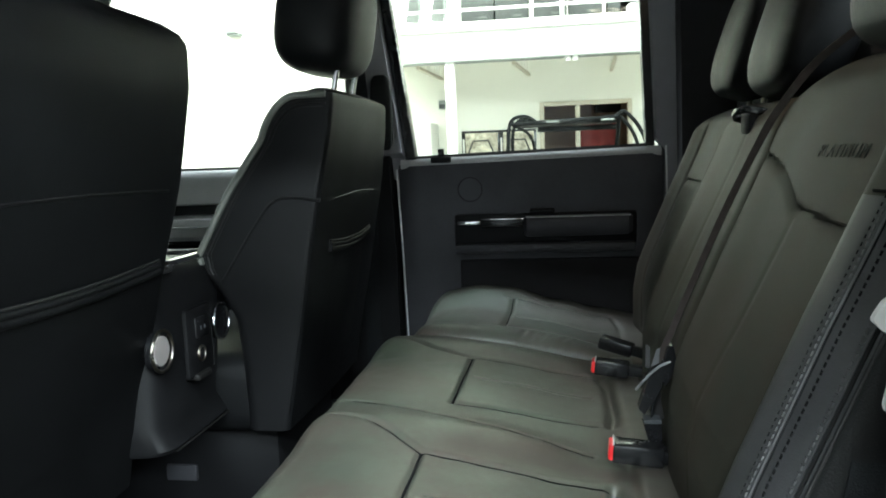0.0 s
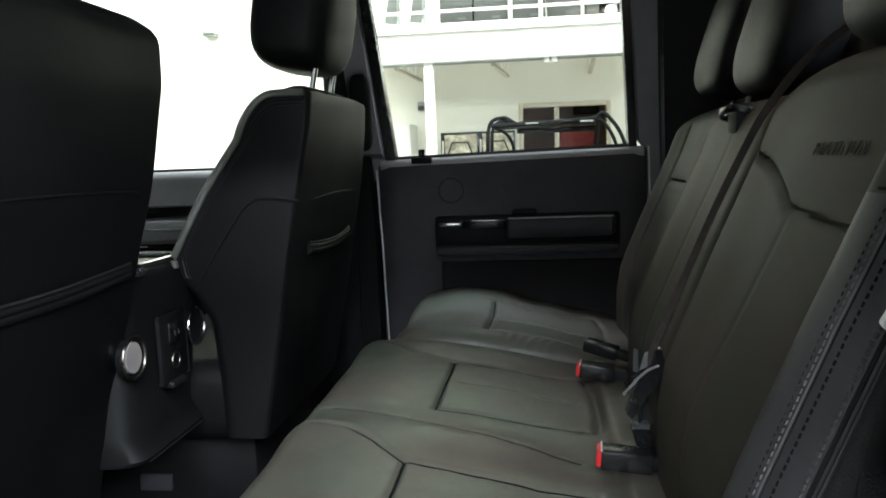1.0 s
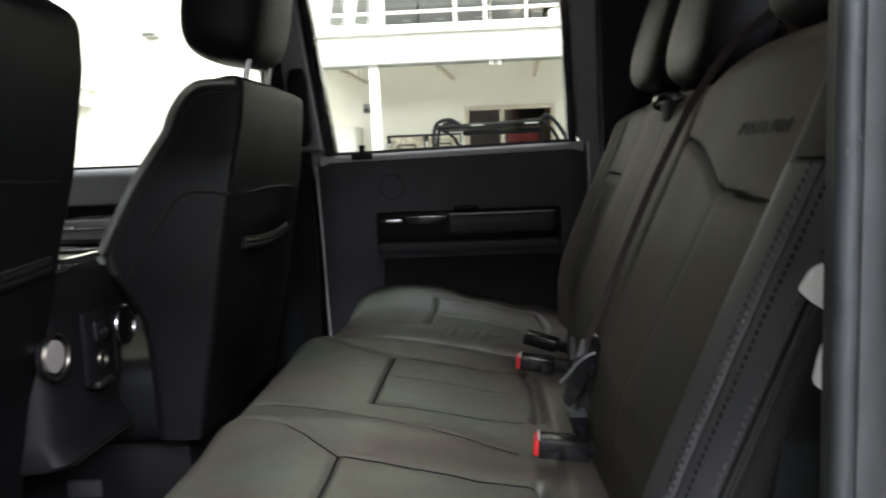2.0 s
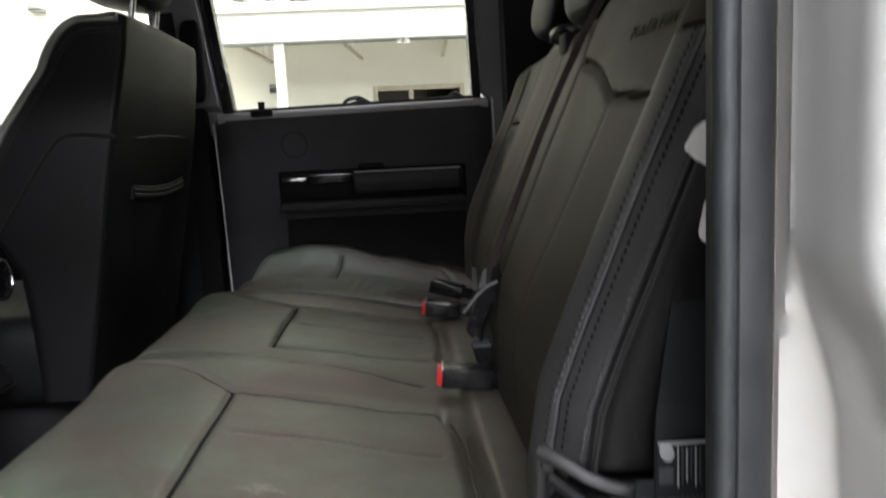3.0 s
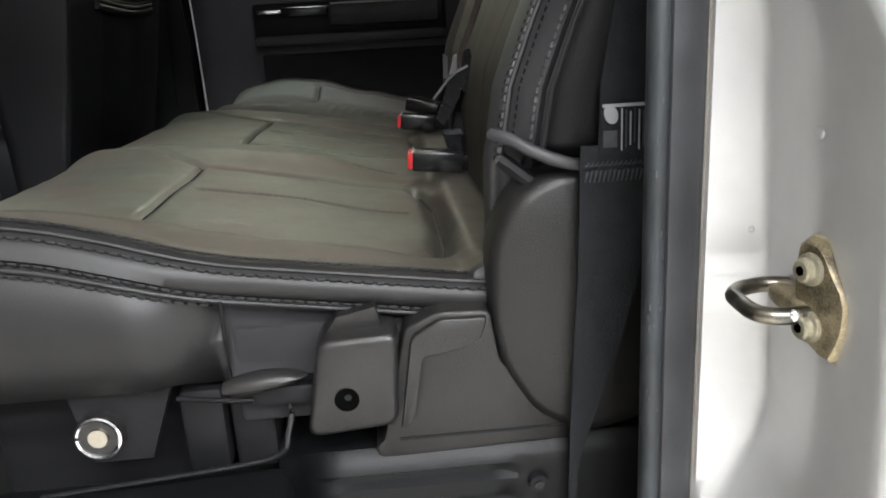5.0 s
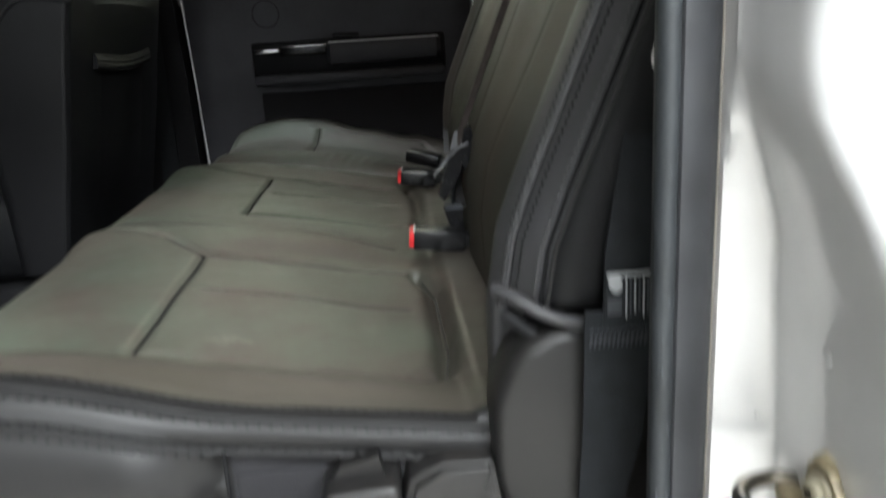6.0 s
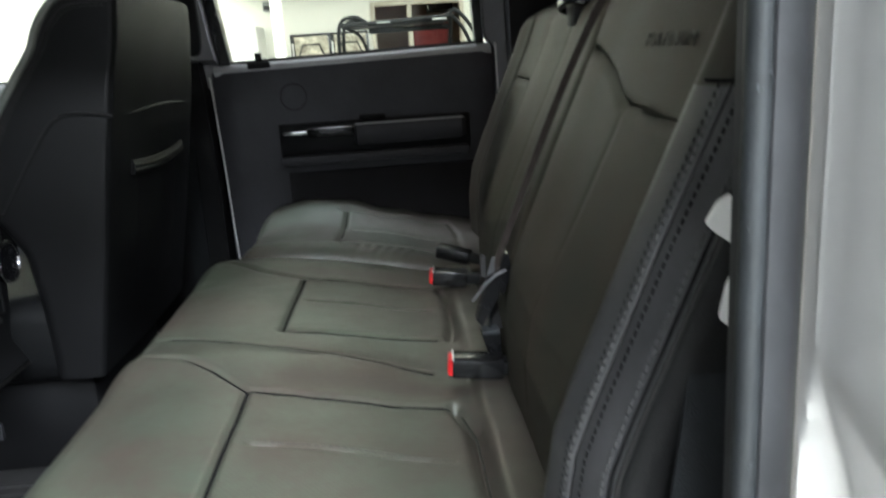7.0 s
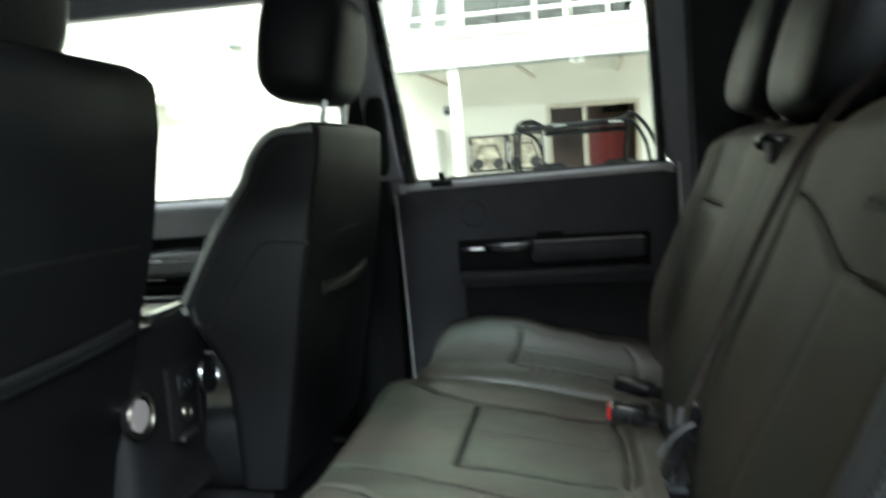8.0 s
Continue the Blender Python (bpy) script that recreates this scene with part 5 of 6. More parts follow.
# thread rows and seam lines along the stitched outer edge
ZS, ZT = 1.225, 1.518
part("puckered_edge", stitches(bm_new(), edge_line(-0.0232, -0.7068, ZS - 0.02, ZT), (-0.8, -0.55, 0.2), 0.0042, 0.0022, 0.0027, -0.0010), PUCKER, back)
part("edge_stitching", stitches(bm_new(), edge_line(-0.0252, -0.7025, ZS - 0.02, ZT), (-0.8, -0.55, 0.2), 0.0030, 0.0034, 0.0008, -0.0002), STITCH_DARK, back)
part("edge_stitching", stitches(bm_new(), edge_line(-0.0163, -0.7212, ZS, ZT), (-0.72, -0.69, 0.2), 0.0038, 0.0026, 0.0015, -0.0004), STITCH_DARK, back)
part("puckered_edge", stitches(bm_new(), edge_line(-0.0072, -0.7400, ZS, ZT), (-0.6, -0.8, 0.1), 0.0040, 0.0024, 0.0021, -0.0002), PUCKER, back)
for dx, yy, rr in ((-0.0193, -0.7108, 0.0011), (-0.0022, -0.7418, 0.0022)):
    part("edge_seam", tube(bm_new(), edge_line(dx, yy, ZS - 0.015, ZT), rr, 6), STITCH_DARK, back)
part("edge_piping", tube(bm_new(), edge_line(0.0014, -0.7478, ZS - 0.010, ZT), 0.0020, 8), LEATHER_SIDE, back)
# cross seam that closes the stitched band at the shoulder
part("cross_seam", tube(bm_new(), [(xb(ZT) + dx, y - 0.0006, ZT + 0.002) for dx, y in [(-drv_relief(-0.60, ZT), -0.60), (-drv_relief(-0.64, ZT), -0.64)] + [(d - 0.0006, y) for d, y in reversed(OUTER[3:])]], 0.0014, 6), STITCH_DARK, back)
# side panel behind the roll with the lower welt
part("lower_welt", tube(bm_new(), curve_pts([(0.308, -0.728, 1.228), (0.319, -0.742, 1.226), (0.334, -0.752, 1.218), (0.351, -0.7555, 1.211), (0.370, -0.7555, 1.206), (0.405, -0.754, 1.201)], 30), 0.0046, 14), BOLSTER, back)
part("frame_bracket", tube(bm_new(), [(0.314, -0.728, 1.210), (0.334, -0.736, 1.194), (0.375, -0.736, 1.180)], 0.006, 8), PLASTIC, back)

# embroidered word on the backrest
txt = bpy.data.curves.new("lettering", "FONT")
txt.body, txt.size, txt.extrude, txt.shear, txt.align_x, txt.space_character = "PLATINUM", 0.0215, 0.0006, 0.2, "CENTER", 1.22
txt.offset = -0.0005
tmp = new("lettering_source", txt)
deps = bpy.context.evaluated_depsgraph_get()
tmesh = bpy.data.meshes.new_from_object(tmp.evaluated_get(deps))
bpy.data.objects.remove(tmp)
# each letter follows the curved face of the backrest
wz = 1.541
for v in tmesh.vertices:
    y, z = -0.498 - v.co.x, wz + 0.922 * v.co.y
    v.co = (xb(z) - drv_relief(y, z) - 0.0022 - v.co.z, y, z)
word = new("embroidered_word", tmesh)
tmesh.materials.append(EMBROIDERY)
word.parent = back

# centre section
CTR = [groove(0.0015, 0.006, (-0.02, 1.60), (-0.01, 1.35), (0.0, 1.10)), groove(0.003, 0.005, (0.165, 1.64), (0.17, 1.10))]


def ctr_relief(y, z):
    return 0.004 + 0.006 * math.exp(-((y - 0.08) / 0.08) ** 2) + grooves(y, z, CTR)


part("centre_backrest", backrest_mesh(-0.186, 0.205, 1.625, ctr_relief, ny=70, nz=90, shift=0.02), LEATHER_BACK_SHADED, bench)


def headrest(parent, cy, cx, cz, hy, name="headrest"):
    m = pose(0, 0, 0, 0, 18, 0)
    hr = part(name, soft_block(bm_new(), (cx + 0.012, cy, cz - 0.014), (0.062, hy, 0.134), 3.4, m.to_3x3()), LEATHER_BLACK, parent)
    for dy in (-0.06, 0.06):
        part("post", cyl(bm_new(), (cx + 0.01, cy + dy, cz - 0.18), (cx + 0.02, cy + dy, cz - 0.06), 0.006, 12), STEEL_DARK, hr)
    return hr


headrest(bench, -0.45, 0.590, 1.790, 0.150)
headrest(bench, 0.085, 0.605, 1.772, 0.150)

# ---- rear bench, small section ----
small = thing("rear_seat_single", "worn olive-black leather single rear seat beside the far door", "car seat", (0.1, 0.6, FZ), group="rear seats")
SML = [
    groove(0.0125, 0.0050, (0.065, 0.477), (0.078, 0.69)),
    groove(0.0085, 0.0045, (0.065, 0.477), (-0.05, 0.455), (-0.17, 0.44)),
    groove(0.0085, 0.008, (0.065, 0.477), (0.20, 0.475), (0.33, 0.47)),
    groove(0.0085, 0.008, (0.066, 0.69), (0.20, 0.70), (0.32, 0.70)),
    groove(0.0045, 0.0035, (0.09, 0.585), (0.31, 0.585)),
    groove(0.0060, 0.006, (0.335, 0.48), (0.345, 0.54), (0.345, 0.64), (0.33, 0.69)),
] + [groove(0.004, 0.004, (0.10 + 0.022 * k, 0.385), (0.112 + 0.022 * k, 0.402), (0.118 + 0.024 * k, 0.425)) for k in range(6)]


def z_edge_s(x):
    return lerp_table(x, [(-0.20, 1.168), (-0.02, 1.187), (0.07, 1.184), (0.20, 1.152), (0.30, 1.130), (0.42, 1.108)])


def z_small(x, y):
    w = smooth01((y - 0.60) / 0.12)
    z = zi(x - 0.06) * (1 - w) + z_edge_s(x) * w
    z += 0.012 * math.exp(-((y - 0.425) / 0.035) ** 2) * smooth01((0.34 - x) / 0.12)
    z += 0.006 * math.exp(-((y - 0.585) / 0.09) ** 2) * math.exp(-((x - 0.18) / 0.08) ** 2)
    z += 0.009 * math.exp(-((x + 0.0) / 0.09) ** 2) * smooth01((y - 0.42) / 0.2)
    z += grooves(x, y, SML)
    return z + 0.0022 * noise.noise((x * 9, y * 9, 7.1)) + 0.0010 * noise.noise((x * 30, y * 26, 4.7))


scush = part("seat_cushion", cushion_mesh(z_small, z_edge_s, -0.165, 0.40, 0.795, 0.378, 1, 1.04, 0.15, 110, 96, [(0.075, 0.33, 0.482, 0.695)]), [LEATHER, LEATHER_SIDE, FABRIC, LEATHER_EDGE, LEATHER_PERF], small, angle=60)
seam_thread(z_small, ((0.065, 0.477), (0.078, 0.69)), scush)
PAS = [groove(0.009, 0.0045, (0.215, 1.55), (0.26, 1.53), (0.30, 1.49), (0.36, 1.475), (0.60, 1.475)), groove(0.0065, 0.006, (0.30, 1.49), (0.31, 1.12)), groove(0.0065, 0.006, (0.60, 1.6), (0.60, 1.12))]


def pas_relief(y, z):
    r = 0.006 * math.exp(-((y - 0.26) / 0.05) ** 2) + 0.014 * math.exp(-((y - 0.68) / 0.05) ** 2)
    r += 0.008 * math.exp(-((y - 0.45) / 0.12) ** 2) * math.exp(-((z - 1.25) / 0.10) ** 2)
    return r + grooves(y, z, PAS)


part("backrest", backrest_mesh(0.215, 0.745, 1.640, pas_relief, ny=90, nz=100, crown=0.045, shift=0.062), LEATHER_BACK_SHADED, small)
headrest(small, 0.455, 0.612, 1.795, 0.150)
for nm, th_, y0, y1 in (("seat_base", bench, -0.66, 0.36), ("seat_base", small, 0.40, 0.78)):
    part(nm, box(bm_new(), -0.12, 0.62, y0, y1, FZ, 1.045, 0.01), PLASTIC, th_)

# ---- hardware on the near end of the bench ----
# lever, square cover, trim and big hinge cover
bm = bm_new()
rings = []
for i in range(15):
    s = i / 14
    x = 0.100 + 0.062 * s
    h = 0.0066 * math.sin(math.pi * min(1, 0.12 + s * 0.95)) ** 0.6 + 0.001
    w = 0.009 * math.sin(math.pi * min(1, 0.10 + 0.9 * s)) ** 0.5 + 0.002
    cz = 1.0570 + 0.011 * s - 0.005 * s * s
    rings.append([(x, -0.748 + w * math.cos(a / 14 * math.tau), cz + h * math.sin(a / 14 * math.tau)) for a in range(14)])
lever = part("fold_lever", loft(bm, rings), PLASTIC_GREY, bench, "grey plastic fold lever")
part("lever_arm", box(bm_new(), 0.118, 0.172, -0.742, -0.722, 1.036, 1.052, 0.004), PLASTIC, lever)


def outline_round(pts, r, n=5):
    """Rounds the corners of an outline (u, v)."""
    out = []
    m = len(pts)
    for i in range(m):
        p, a, b = Vector((*pts[i], 0)), Vector((*pts[i - 1], 0)), Vector((*pts[(i + 1) % m], 0))
        rr = r[i] if isinstance(r, (list, tuple)) else r
        u, v = (a - p), (b - p)
        p0, p1 = p + u.normalized() * min(rr, u.length * 0.49), p + v.normalized() * min(rr, v.length * 0.49)
        for k in range(n + 1):
            t = k / n
            q = p0 * (1 - t) ** 2 + p * 2 * t * (1 - t) + p1 * t * t
            out.append((q.x, q.y))
    return out


def cover(name, pts, y_face, depth, mat, parent, chamfer=0.003, label=""):
    cx, cz = sum(p[0] for p in pts) / len(pts), sum(p[1] for p in pts) / len(pts)
    rad = max(math.hypot(p[0] - cx, p[1] - cz) for p in pts)

    def shrink(d):
        k = 1 - d / rad
        return [(cx + (u - cx) * k, cz + (v - cz) * k) for u, v in pts]
    lay = [(pts, y_face + depth), (pts, y_face + chamfer), (shrink(chamfer * 0.4), y_face + chamfer * 0.35), (shrink(chamfer * 1.3), y_face)]
    return part(name, loft(bm_new(), [[(u, y, v) for u, v in q] for q, y in lay]), mat, parent, label)


sq = cover("latch_cover", outline_round([(0.158, 1.014), (0.172, 1.091), (0.231, 1.094), (0.2265, 1.019)], 0.011), -0.758, 0.05, PLASTIC_GREY, bench, 0.005, "grey plastic latch cover")
# black disc laid on the cover face; no hole is cut
part("screw_hole_disc", cyl(bm_new(), (0.190, -0.7588, 1.0445), (0.190, -0.750, 1.0445), 0.0092, 24, 0.009), HOLE, sq)
part("screw", cyl(bm_new(), (0.191, -0.7592, 1.0465), (0.191, -0.757, 1.0465), 0.0026, 12), PLASTIC, sq)
part("cover_tab", loft(bm_new(), [[(0.176, y, 1.088), (0.186, y, 1.102), (0.215, y, 1.108), (0.219, y, 1.090)] for y in (-0.738, -0.720)]), PLASTIC_GREY, sq)
tr = cover("side_trim", outline_round([(0.207, 0.996), (0.214, 1.00), (0.236, 1.092), (0.262, 1.103), (0.300, 1.101), (0.306, 1.06), (0.372, 0.998), (0.372, 0.990), (0.21, 0.985)], 0.006), -0.746, 0.04, PLASTIC_GREY, bench, 0.0025, "grey plastic seat side trim")
cover("raised_lip", outline_round([(0.240, 1.086), (0.262, 1.099), (0.298, 1.098), (0.291, 1.079), (0.262, 1.073), (0.247, 1.071), (0.238, 1.02), (0.228, 1.01)], 0.005), -0.7515, 0.008, PLASTIC_GREY, tr, 0.002)
part("trim_slot", box(bm_new(), 0.2265, 0.365, -0.7468, -0.742, 1.0005, 1.0025), PLASTIC, tr)
hg = cover("hinge_cover", outline_round([(0.300, 1.09), (0.3015, 1.15), (0.318, 1.186), (0.345, 1.203), (0.385, 1.208), (0.43, 1.20), (0.44, 1.10), (0.42, 1.00), (0.372, 0.990), (0.332, 1.012), (0.309, 1.05)], 0.014), -0.752, 0.045, PLASTIC_GREY, bench, 0.012, "grey plastic hinge cover")
# ribbed kick panel below and the storage rail under the cushion
kick = thing("kick_panel", "slate grey ribbed plastic kick panel below the seat", "trim panel", (0.25, -0.74, FZ))
bm = bm_new()
rings = []
for i in range(29):
    x = 0.125 + 0.315 * i / 28
    f = smooth01((x - 0.125) / 0.05)
    ring = []
    for z, o in ((FZ, 0.0), (0.90, 0.012), (0.935, 0.012), (0.940, 0.005), (0.945, 0.005), (0.950, 0.012), (0.962, 0.012), (0.966, 0.005), (0.971, 0.005), (0.976, 0.012), (0.984, 0.010), (0.992, 0.0)):
        rib = 1.0 if 0.165 < x < 0.315 else 0.0
        oo = o if o != 0.005 else (0.005 * rib + 0.012 * (1 - rib))
        ring.append((x, -0.705 - (0.035 + oo) * f, z - 0.022 * (1 - f)))
    rings.append(ring + [(x, -0.66, 0.985), (x, -0.66, FZ)])
part("panel", loft(bm, rings), PLASTIC_SILL, kick)
sc = part("screw", cyl(bm_new(), (0.332, -0.758, 0.958), (0.332, -0.749, 0.958), 0.0075, 18, 0.0085), PLASTIC, kick)
part("screw_head", cyl(bm_new(), (0.332, -0.7595, 0.958), (0.332, -0.757, 0.958), 0.0038, 6), PLASTIC_GREY, sc)
rail = thing("storage_rail", "dark metal seat rail and bracket below the cushion", "seat rail", (0.03, -0.7, FZ))
part("sill_lip", box(bm_new(), -0.30, 0.135, -0.765, -0.70, FZ, 0.963, 0.012, 3), PLASTIC_SILL, rail)
part("cross_rod", tube(bm_new(), curve_pts([(0.055, -0.715, 1.036), (0.10, -0.722, 1.034), (0.14, -0.722, 1.030), (0.138, -0.722, 1.0), (0.130, -0.722, 0.984), (0.09, -0.722, 0.976), (-0.06, -0.722, 0.964)], 40), 0.0023, 8), GLOSS_BLACK, rail)
part("bracket", loft(bm_new(), [[(u, y, v) for u, v in ((-0.03, 1.045), (0.05, 1.045), (0.028, 0.985), (-0.018, 0.985))] for y in (-0.712, -0.700)]), PLASTIC, rail)
pk = part("cap", cyl(bm_new(), (-0.007, -0.712, 1.012), (-0.007, -0.722, 1.012), 0.0185, 32, 0.017), PLASTIC_GREY, rail, "bright round cap")
part("cap_center", cyl(bm_new(), (-0.007, -0.7215, 1.012), (-0.007, -0.7245, 1.012), 0.0085, 24, 0.0075), STEEL, pk)
part("cap_rim", tube(bm_new(), [(-0.007 + 0.0165 * math.cos(a / 32 * math.tau), -0.7225, 1.012 + 0.0165 * math.sin(a / 32 * math.tau)) for a in range(33)], 0.0022, 8), CHROME, pk)
for bx in (0.05, 0.09):
    part("storage_box", box(bm_new(), bx, bx + 0.036, -0.700, -0.66, FZ + 0.16, 1.035, 0.006), PLASTIC, rail)

# ---- seat belts ----
sb1 = thing("seat_belt", "black seat belt webbing hanging beside the rear pillar", "seat belt", (0.385, -0.78, 1.2), group="seat belts")
zs = [0.88, 0.955, 0.985, 1.03, 1.08, 1.13, 1.18, 1.21, 1.222]
cx = [0.3535, 0.3555, 0.357, 0.3645, 0.3735, 0.381, 0.3835, 0.3838, 0.3845]
wd = [0.006, 0.006, 0.008, 0.020, 0.034, 0.043, 0.0455, 0.046, 0.046]
part("webbing", ribbon(bm_new(), [(c, -0.768 - 0.008 * math.sin((z - 0.95) * 3.2), z) for c, z in zip(cx, zs)], (1, 0, 0), wd, 0.0018), WEB, sb1)
part("upper_webbing", ribbon(bm_new(), [(0.3955, -0.7755, 1.200), (0.3975, -0.775, 1.26), (0.418, -0.752, 1.34), (0.442, -0.732, 1.42), (0.475, -0.728, 1.56), (0.50, -0.73, 1.70), (0.52, -0.74, 1.84)], (1, 0, 0), 0.046, 0.0018), WEB, sb1)
lab = part("sewn_label", ribbon(bm_new(), [(0.3965, -0.7785, 1.2165), (0.3972, -0.7790, 1.2505)], (1, 0, 0), 0.0455, 0.0008), WEB, sb1)
bm = bm_new()
random.seed(3)
for k in range(13):
    x = 0.3632 + 0.0031 * k
    for q in range(3):
        tube(bm, [(x + 0.0005 * random.random(), -0.7782, 1.1985 + 0.0008 * random.random()), (x + 0.0012 + 0.0007 * q, -0.7786, 1.2060 + 0.001 * random.random())], 0.00035, 5)
for k in range(26):
    x = 0.3632 + 0.0016 * k
    tube(bm, [(x, -0.7784, 1.2095), (x + 0.0012, -0.7786, 1.2110 + 0.0015 * (k % 2))], 0.00035, 5)
part("bartack_stitches", bm, SCUFF, sb1)
tagged(part("label_mark", loft(bm_new(), [[(0.3802 + 0.0046 * math.cos(q / 20 * math.tau) - 0.001 * math.sin(q / 20 * math.tau), y, 1.2435 + 0.0062 * math.sin(q / 20 * math.tau)) for q in range(20)] for y in (-0.7806, -0.7795)]), LABEL_INK, lab), "pale oval mark")
part("label_header", box(bm_new(), 0.3746, 0.4190, -0.7802, -0.7795, 1.2482, 1.2503), LABEL_INK, lab)
for k in range(6):
    z0 = 1.2195 + 0.0016 * ((k * 5) % 4)
    part("label_bar", box(bm_new(), 0.3872 + 0.0029 * k, 0.3880 + 0.0029 * k, -0.7803, -0.7795, z0, 1.2470 - 0.0010 * (k % 3)), SCUFF if k % 2 else LABEL_INK, lab)
part("label_block", box(bm_new(), 0.3752, 0.3845, -0.7802, -0.7795, 1.2220, 1.2330), SCUFF, lab)
# pale latch plate hanging on the webbing
bm = bm_new()
# chevron plate above, bent tongue below: offsets from the plate's tip
TIP = (0.4045, -0.749, 1.435)
plate = [(0, 0), (0.0074, 0.013), (0.0150, 0.0178), (0.018, 0.0160), (0.0185, 0.0074), (0.014, 0.003), (0.0255, -0.0007), (0.0255, -0.0185), (0.0190, -0.0155), (0.0074, -0.0074)]
loft(bm, [[(TIP[0] + u, y, TIP[2] + v) for u, v in outline_round(plate, 0.0030, 3)] for y in (-0.752, -0.746)])
part("latch_plate", bevel_all(bm, 0.0012), WHITE_PLASTIC, sb1, "white latch plate")
bm = bm_new()
tongue = [(0.0096, -0.0555), (0.0133, -0.0378), (0.0185, -0.0262), (0.0255, -0.0320), (0.0255, -0.047), (0.018, -0.0507), (0.0165, -0.0545), (0.0255, -0.0593), (0.0255, -0.0660), (0.016, -0.0637), (0.0108, -0.06)]
loft(bm, [[(TIP[0] + u - 0.0105, y, TIP[2] + v + 0.004) for u, v in outline_round(tongue, 0.0018, 3)] for y in (-0.7755, -0.773)])
part("latch_tongue", bm, WHITE_PLASTIC, sb1, "white metal tongue")


def buckle(at, yaw, pitch, body=0.070):
    b = thing("seat_belt_buckle", "black seat belt buckle with a red release button", "buckle", at, group="seat belt buckles")
    m = Matrix.Translation(at) @ pose(0, 0, 0, 0, pitch, yaw)
    bm = bm_new()
    box(bm, 0.004, body, -0.019, 0.019, -0.014, 0.014, 0.004, m=m)
    bd = part("housing", bm, GLOSS_BLACK, b)
    part("release_button", box(bm_new(), -0.002, 0.010, -0.0165, 0.0165, -0.0115, 0.0125, 0.003, m=m), RED, bd, "red release button")
    part("button_rim", box(bm_new(), 0.0035, 0.0055, -0.018, 0.018, 0.0125, 0.0150, 0.0005, m=m), WHITE_PLASTIC, bd)
    bm = bm_new()
    box(bm, body - 0.005, body + 0.06, -0.013, 0.013, -0.010, 0.010, 0.004, m=m)
    part("stalk", bm, PLASTIC, b)
    return b


buckle((0.258, 0.190, 1.137), -6, 6)
buckle((0.262, -0.224, 1.131), -4, 5, 0.075)
# black stowed buckle of the single seat
b3 = thing("stowed_buckle", "plain black seat belt buckle lying on the cushion", "buckle", (0.30, 0.30, 1.15), group="seat belt buckles")
m = Matrix.Translation((0.284, 0.300, 1.157)) @ pose(0, 0, 0, 0, 13, -18)
part("housing", box(bm_new(), -0.005, 0.065, -0.018, 0.018, -0.013, 0.013, 0.005, m=m), GLOSS_BLACK, b3)
part("stalk", box(bm_new(), 0.06, 0.10, -0.012, 0.012, -0.009, 0.009, 0.004, m=m), PLASTIC, b3)
# centre belt: down the joint between the backrests to its twin tongues
cb = thing("centre_seat_belt", "black centre seat belt lying along the backrest joint", "seat belt", (0.36, -0.1, 1.2), group="seat belts")
pts = [(0.560, -0.345, 1.70), (0.515, -0.275, 1.655), (0.487, -0.215, 1.60), (0.470, -0.192, 1.56), (0.430, -0.188, 1.475), (0.388, -0.184, 1.375), (0.352, -0.178, 1.285), (0.333, -0.165, 1.235), (0.322, -0.135, 1.215)]
part("webbing", ribbon(bm_new(), curve_pts(pts, 40), (0.75, -0.6, 0.3), 0.0105, 0.0016), BELT_WARM_LIT, cb)
# folded tongues, grips and anchor gathered in the gap between the backrests
for nm, mt, y0, y1, outline in (
        ("tongue_plate", STEEL_DULL, -0.172, -0.169, [(0.344, 1.2669), (0.3345, 1.2637), (0.3264, 1.237), (0.3375, 1.2428)]),
        ("tongue_plate", RUBBER_DARK, -0.160, -0.157, [(0.3204, 1.2679), (0.3269, 1.2636), (0.3269, 1.2311), (0.3193, 1.233)]),
        ("tongue_grip", GLOSS_BLACK, -0.190, -0.172, [(0.3558, 1.2735), (0.3613, 1.2469), (0.3453, 1.2117), (0.3384, 1.2301), (0.3432, 1.2492), (0.3475, 1.2693)]),
        ("tongue_grip", GLOSS_BLACK, -0.188, -0.166, [(0.3232, 1.2301), (0.3451, 1.2473), (0.3394, 1.2091), (0.3294, 1.1918), (0.3146, 1.1694), (0.3066, 1.1778), (0.3126, 1.1966)]),
        ("anchor_block", GLOSS_BLACK, -0.194, -0.166, [(0.313, 1.1569), (0.3389, 1.1569), (0.3389, 1.1057), (0.3269, 1.1057)]),
        ("anchor_top", SCUFF, -0.193, -0.167, [(0.3145, 1.1622), (0.3389, 1.1622), (0.3389, 1.1574), (0.3145, 1.1574)])):
    bm = bm_new()
    loft(bm, [[(x, y, z) for x, z in outline_round(outline, 0.0016, 3)] for y in (y0, y1)])
    part(nm, bevel_all(bm, 0.0008), mt, cb)
blade = [(0.3518, 1.2503), (0.3365, 1.2435), (0.3232, 1.2319), (0.3021, 1.2075)]
part("tongue", ribbon(bm_new(), [(x, -0.190, z) for x, z in blade], (0.5, -0.5, -0.7), 0.0036, 0.0016), STEEL_DULL, cb, "dull steel tongue")
part("lower_strap", ribbon(bm_new(), curve_pts([(0.338, -0.168, 1.205), (0.329, -0.170, 1.175), (0.330, -0.172, 1.150), (0.334, -0.175, 1.120)], 16), (0.3, 1, 0.2), 0.020, 0.002), WEB, cb)
part("loop_strap", ribbon(bm_new(), curve_pts([(0.345, -0.155, 1.215), (0.336, -0.150, 1.185), (0.340, -0.155, 1.150)], 14), (0.6, 0.6, 0.2), 0.022, 0.002), RUBBER_DARK, cb)
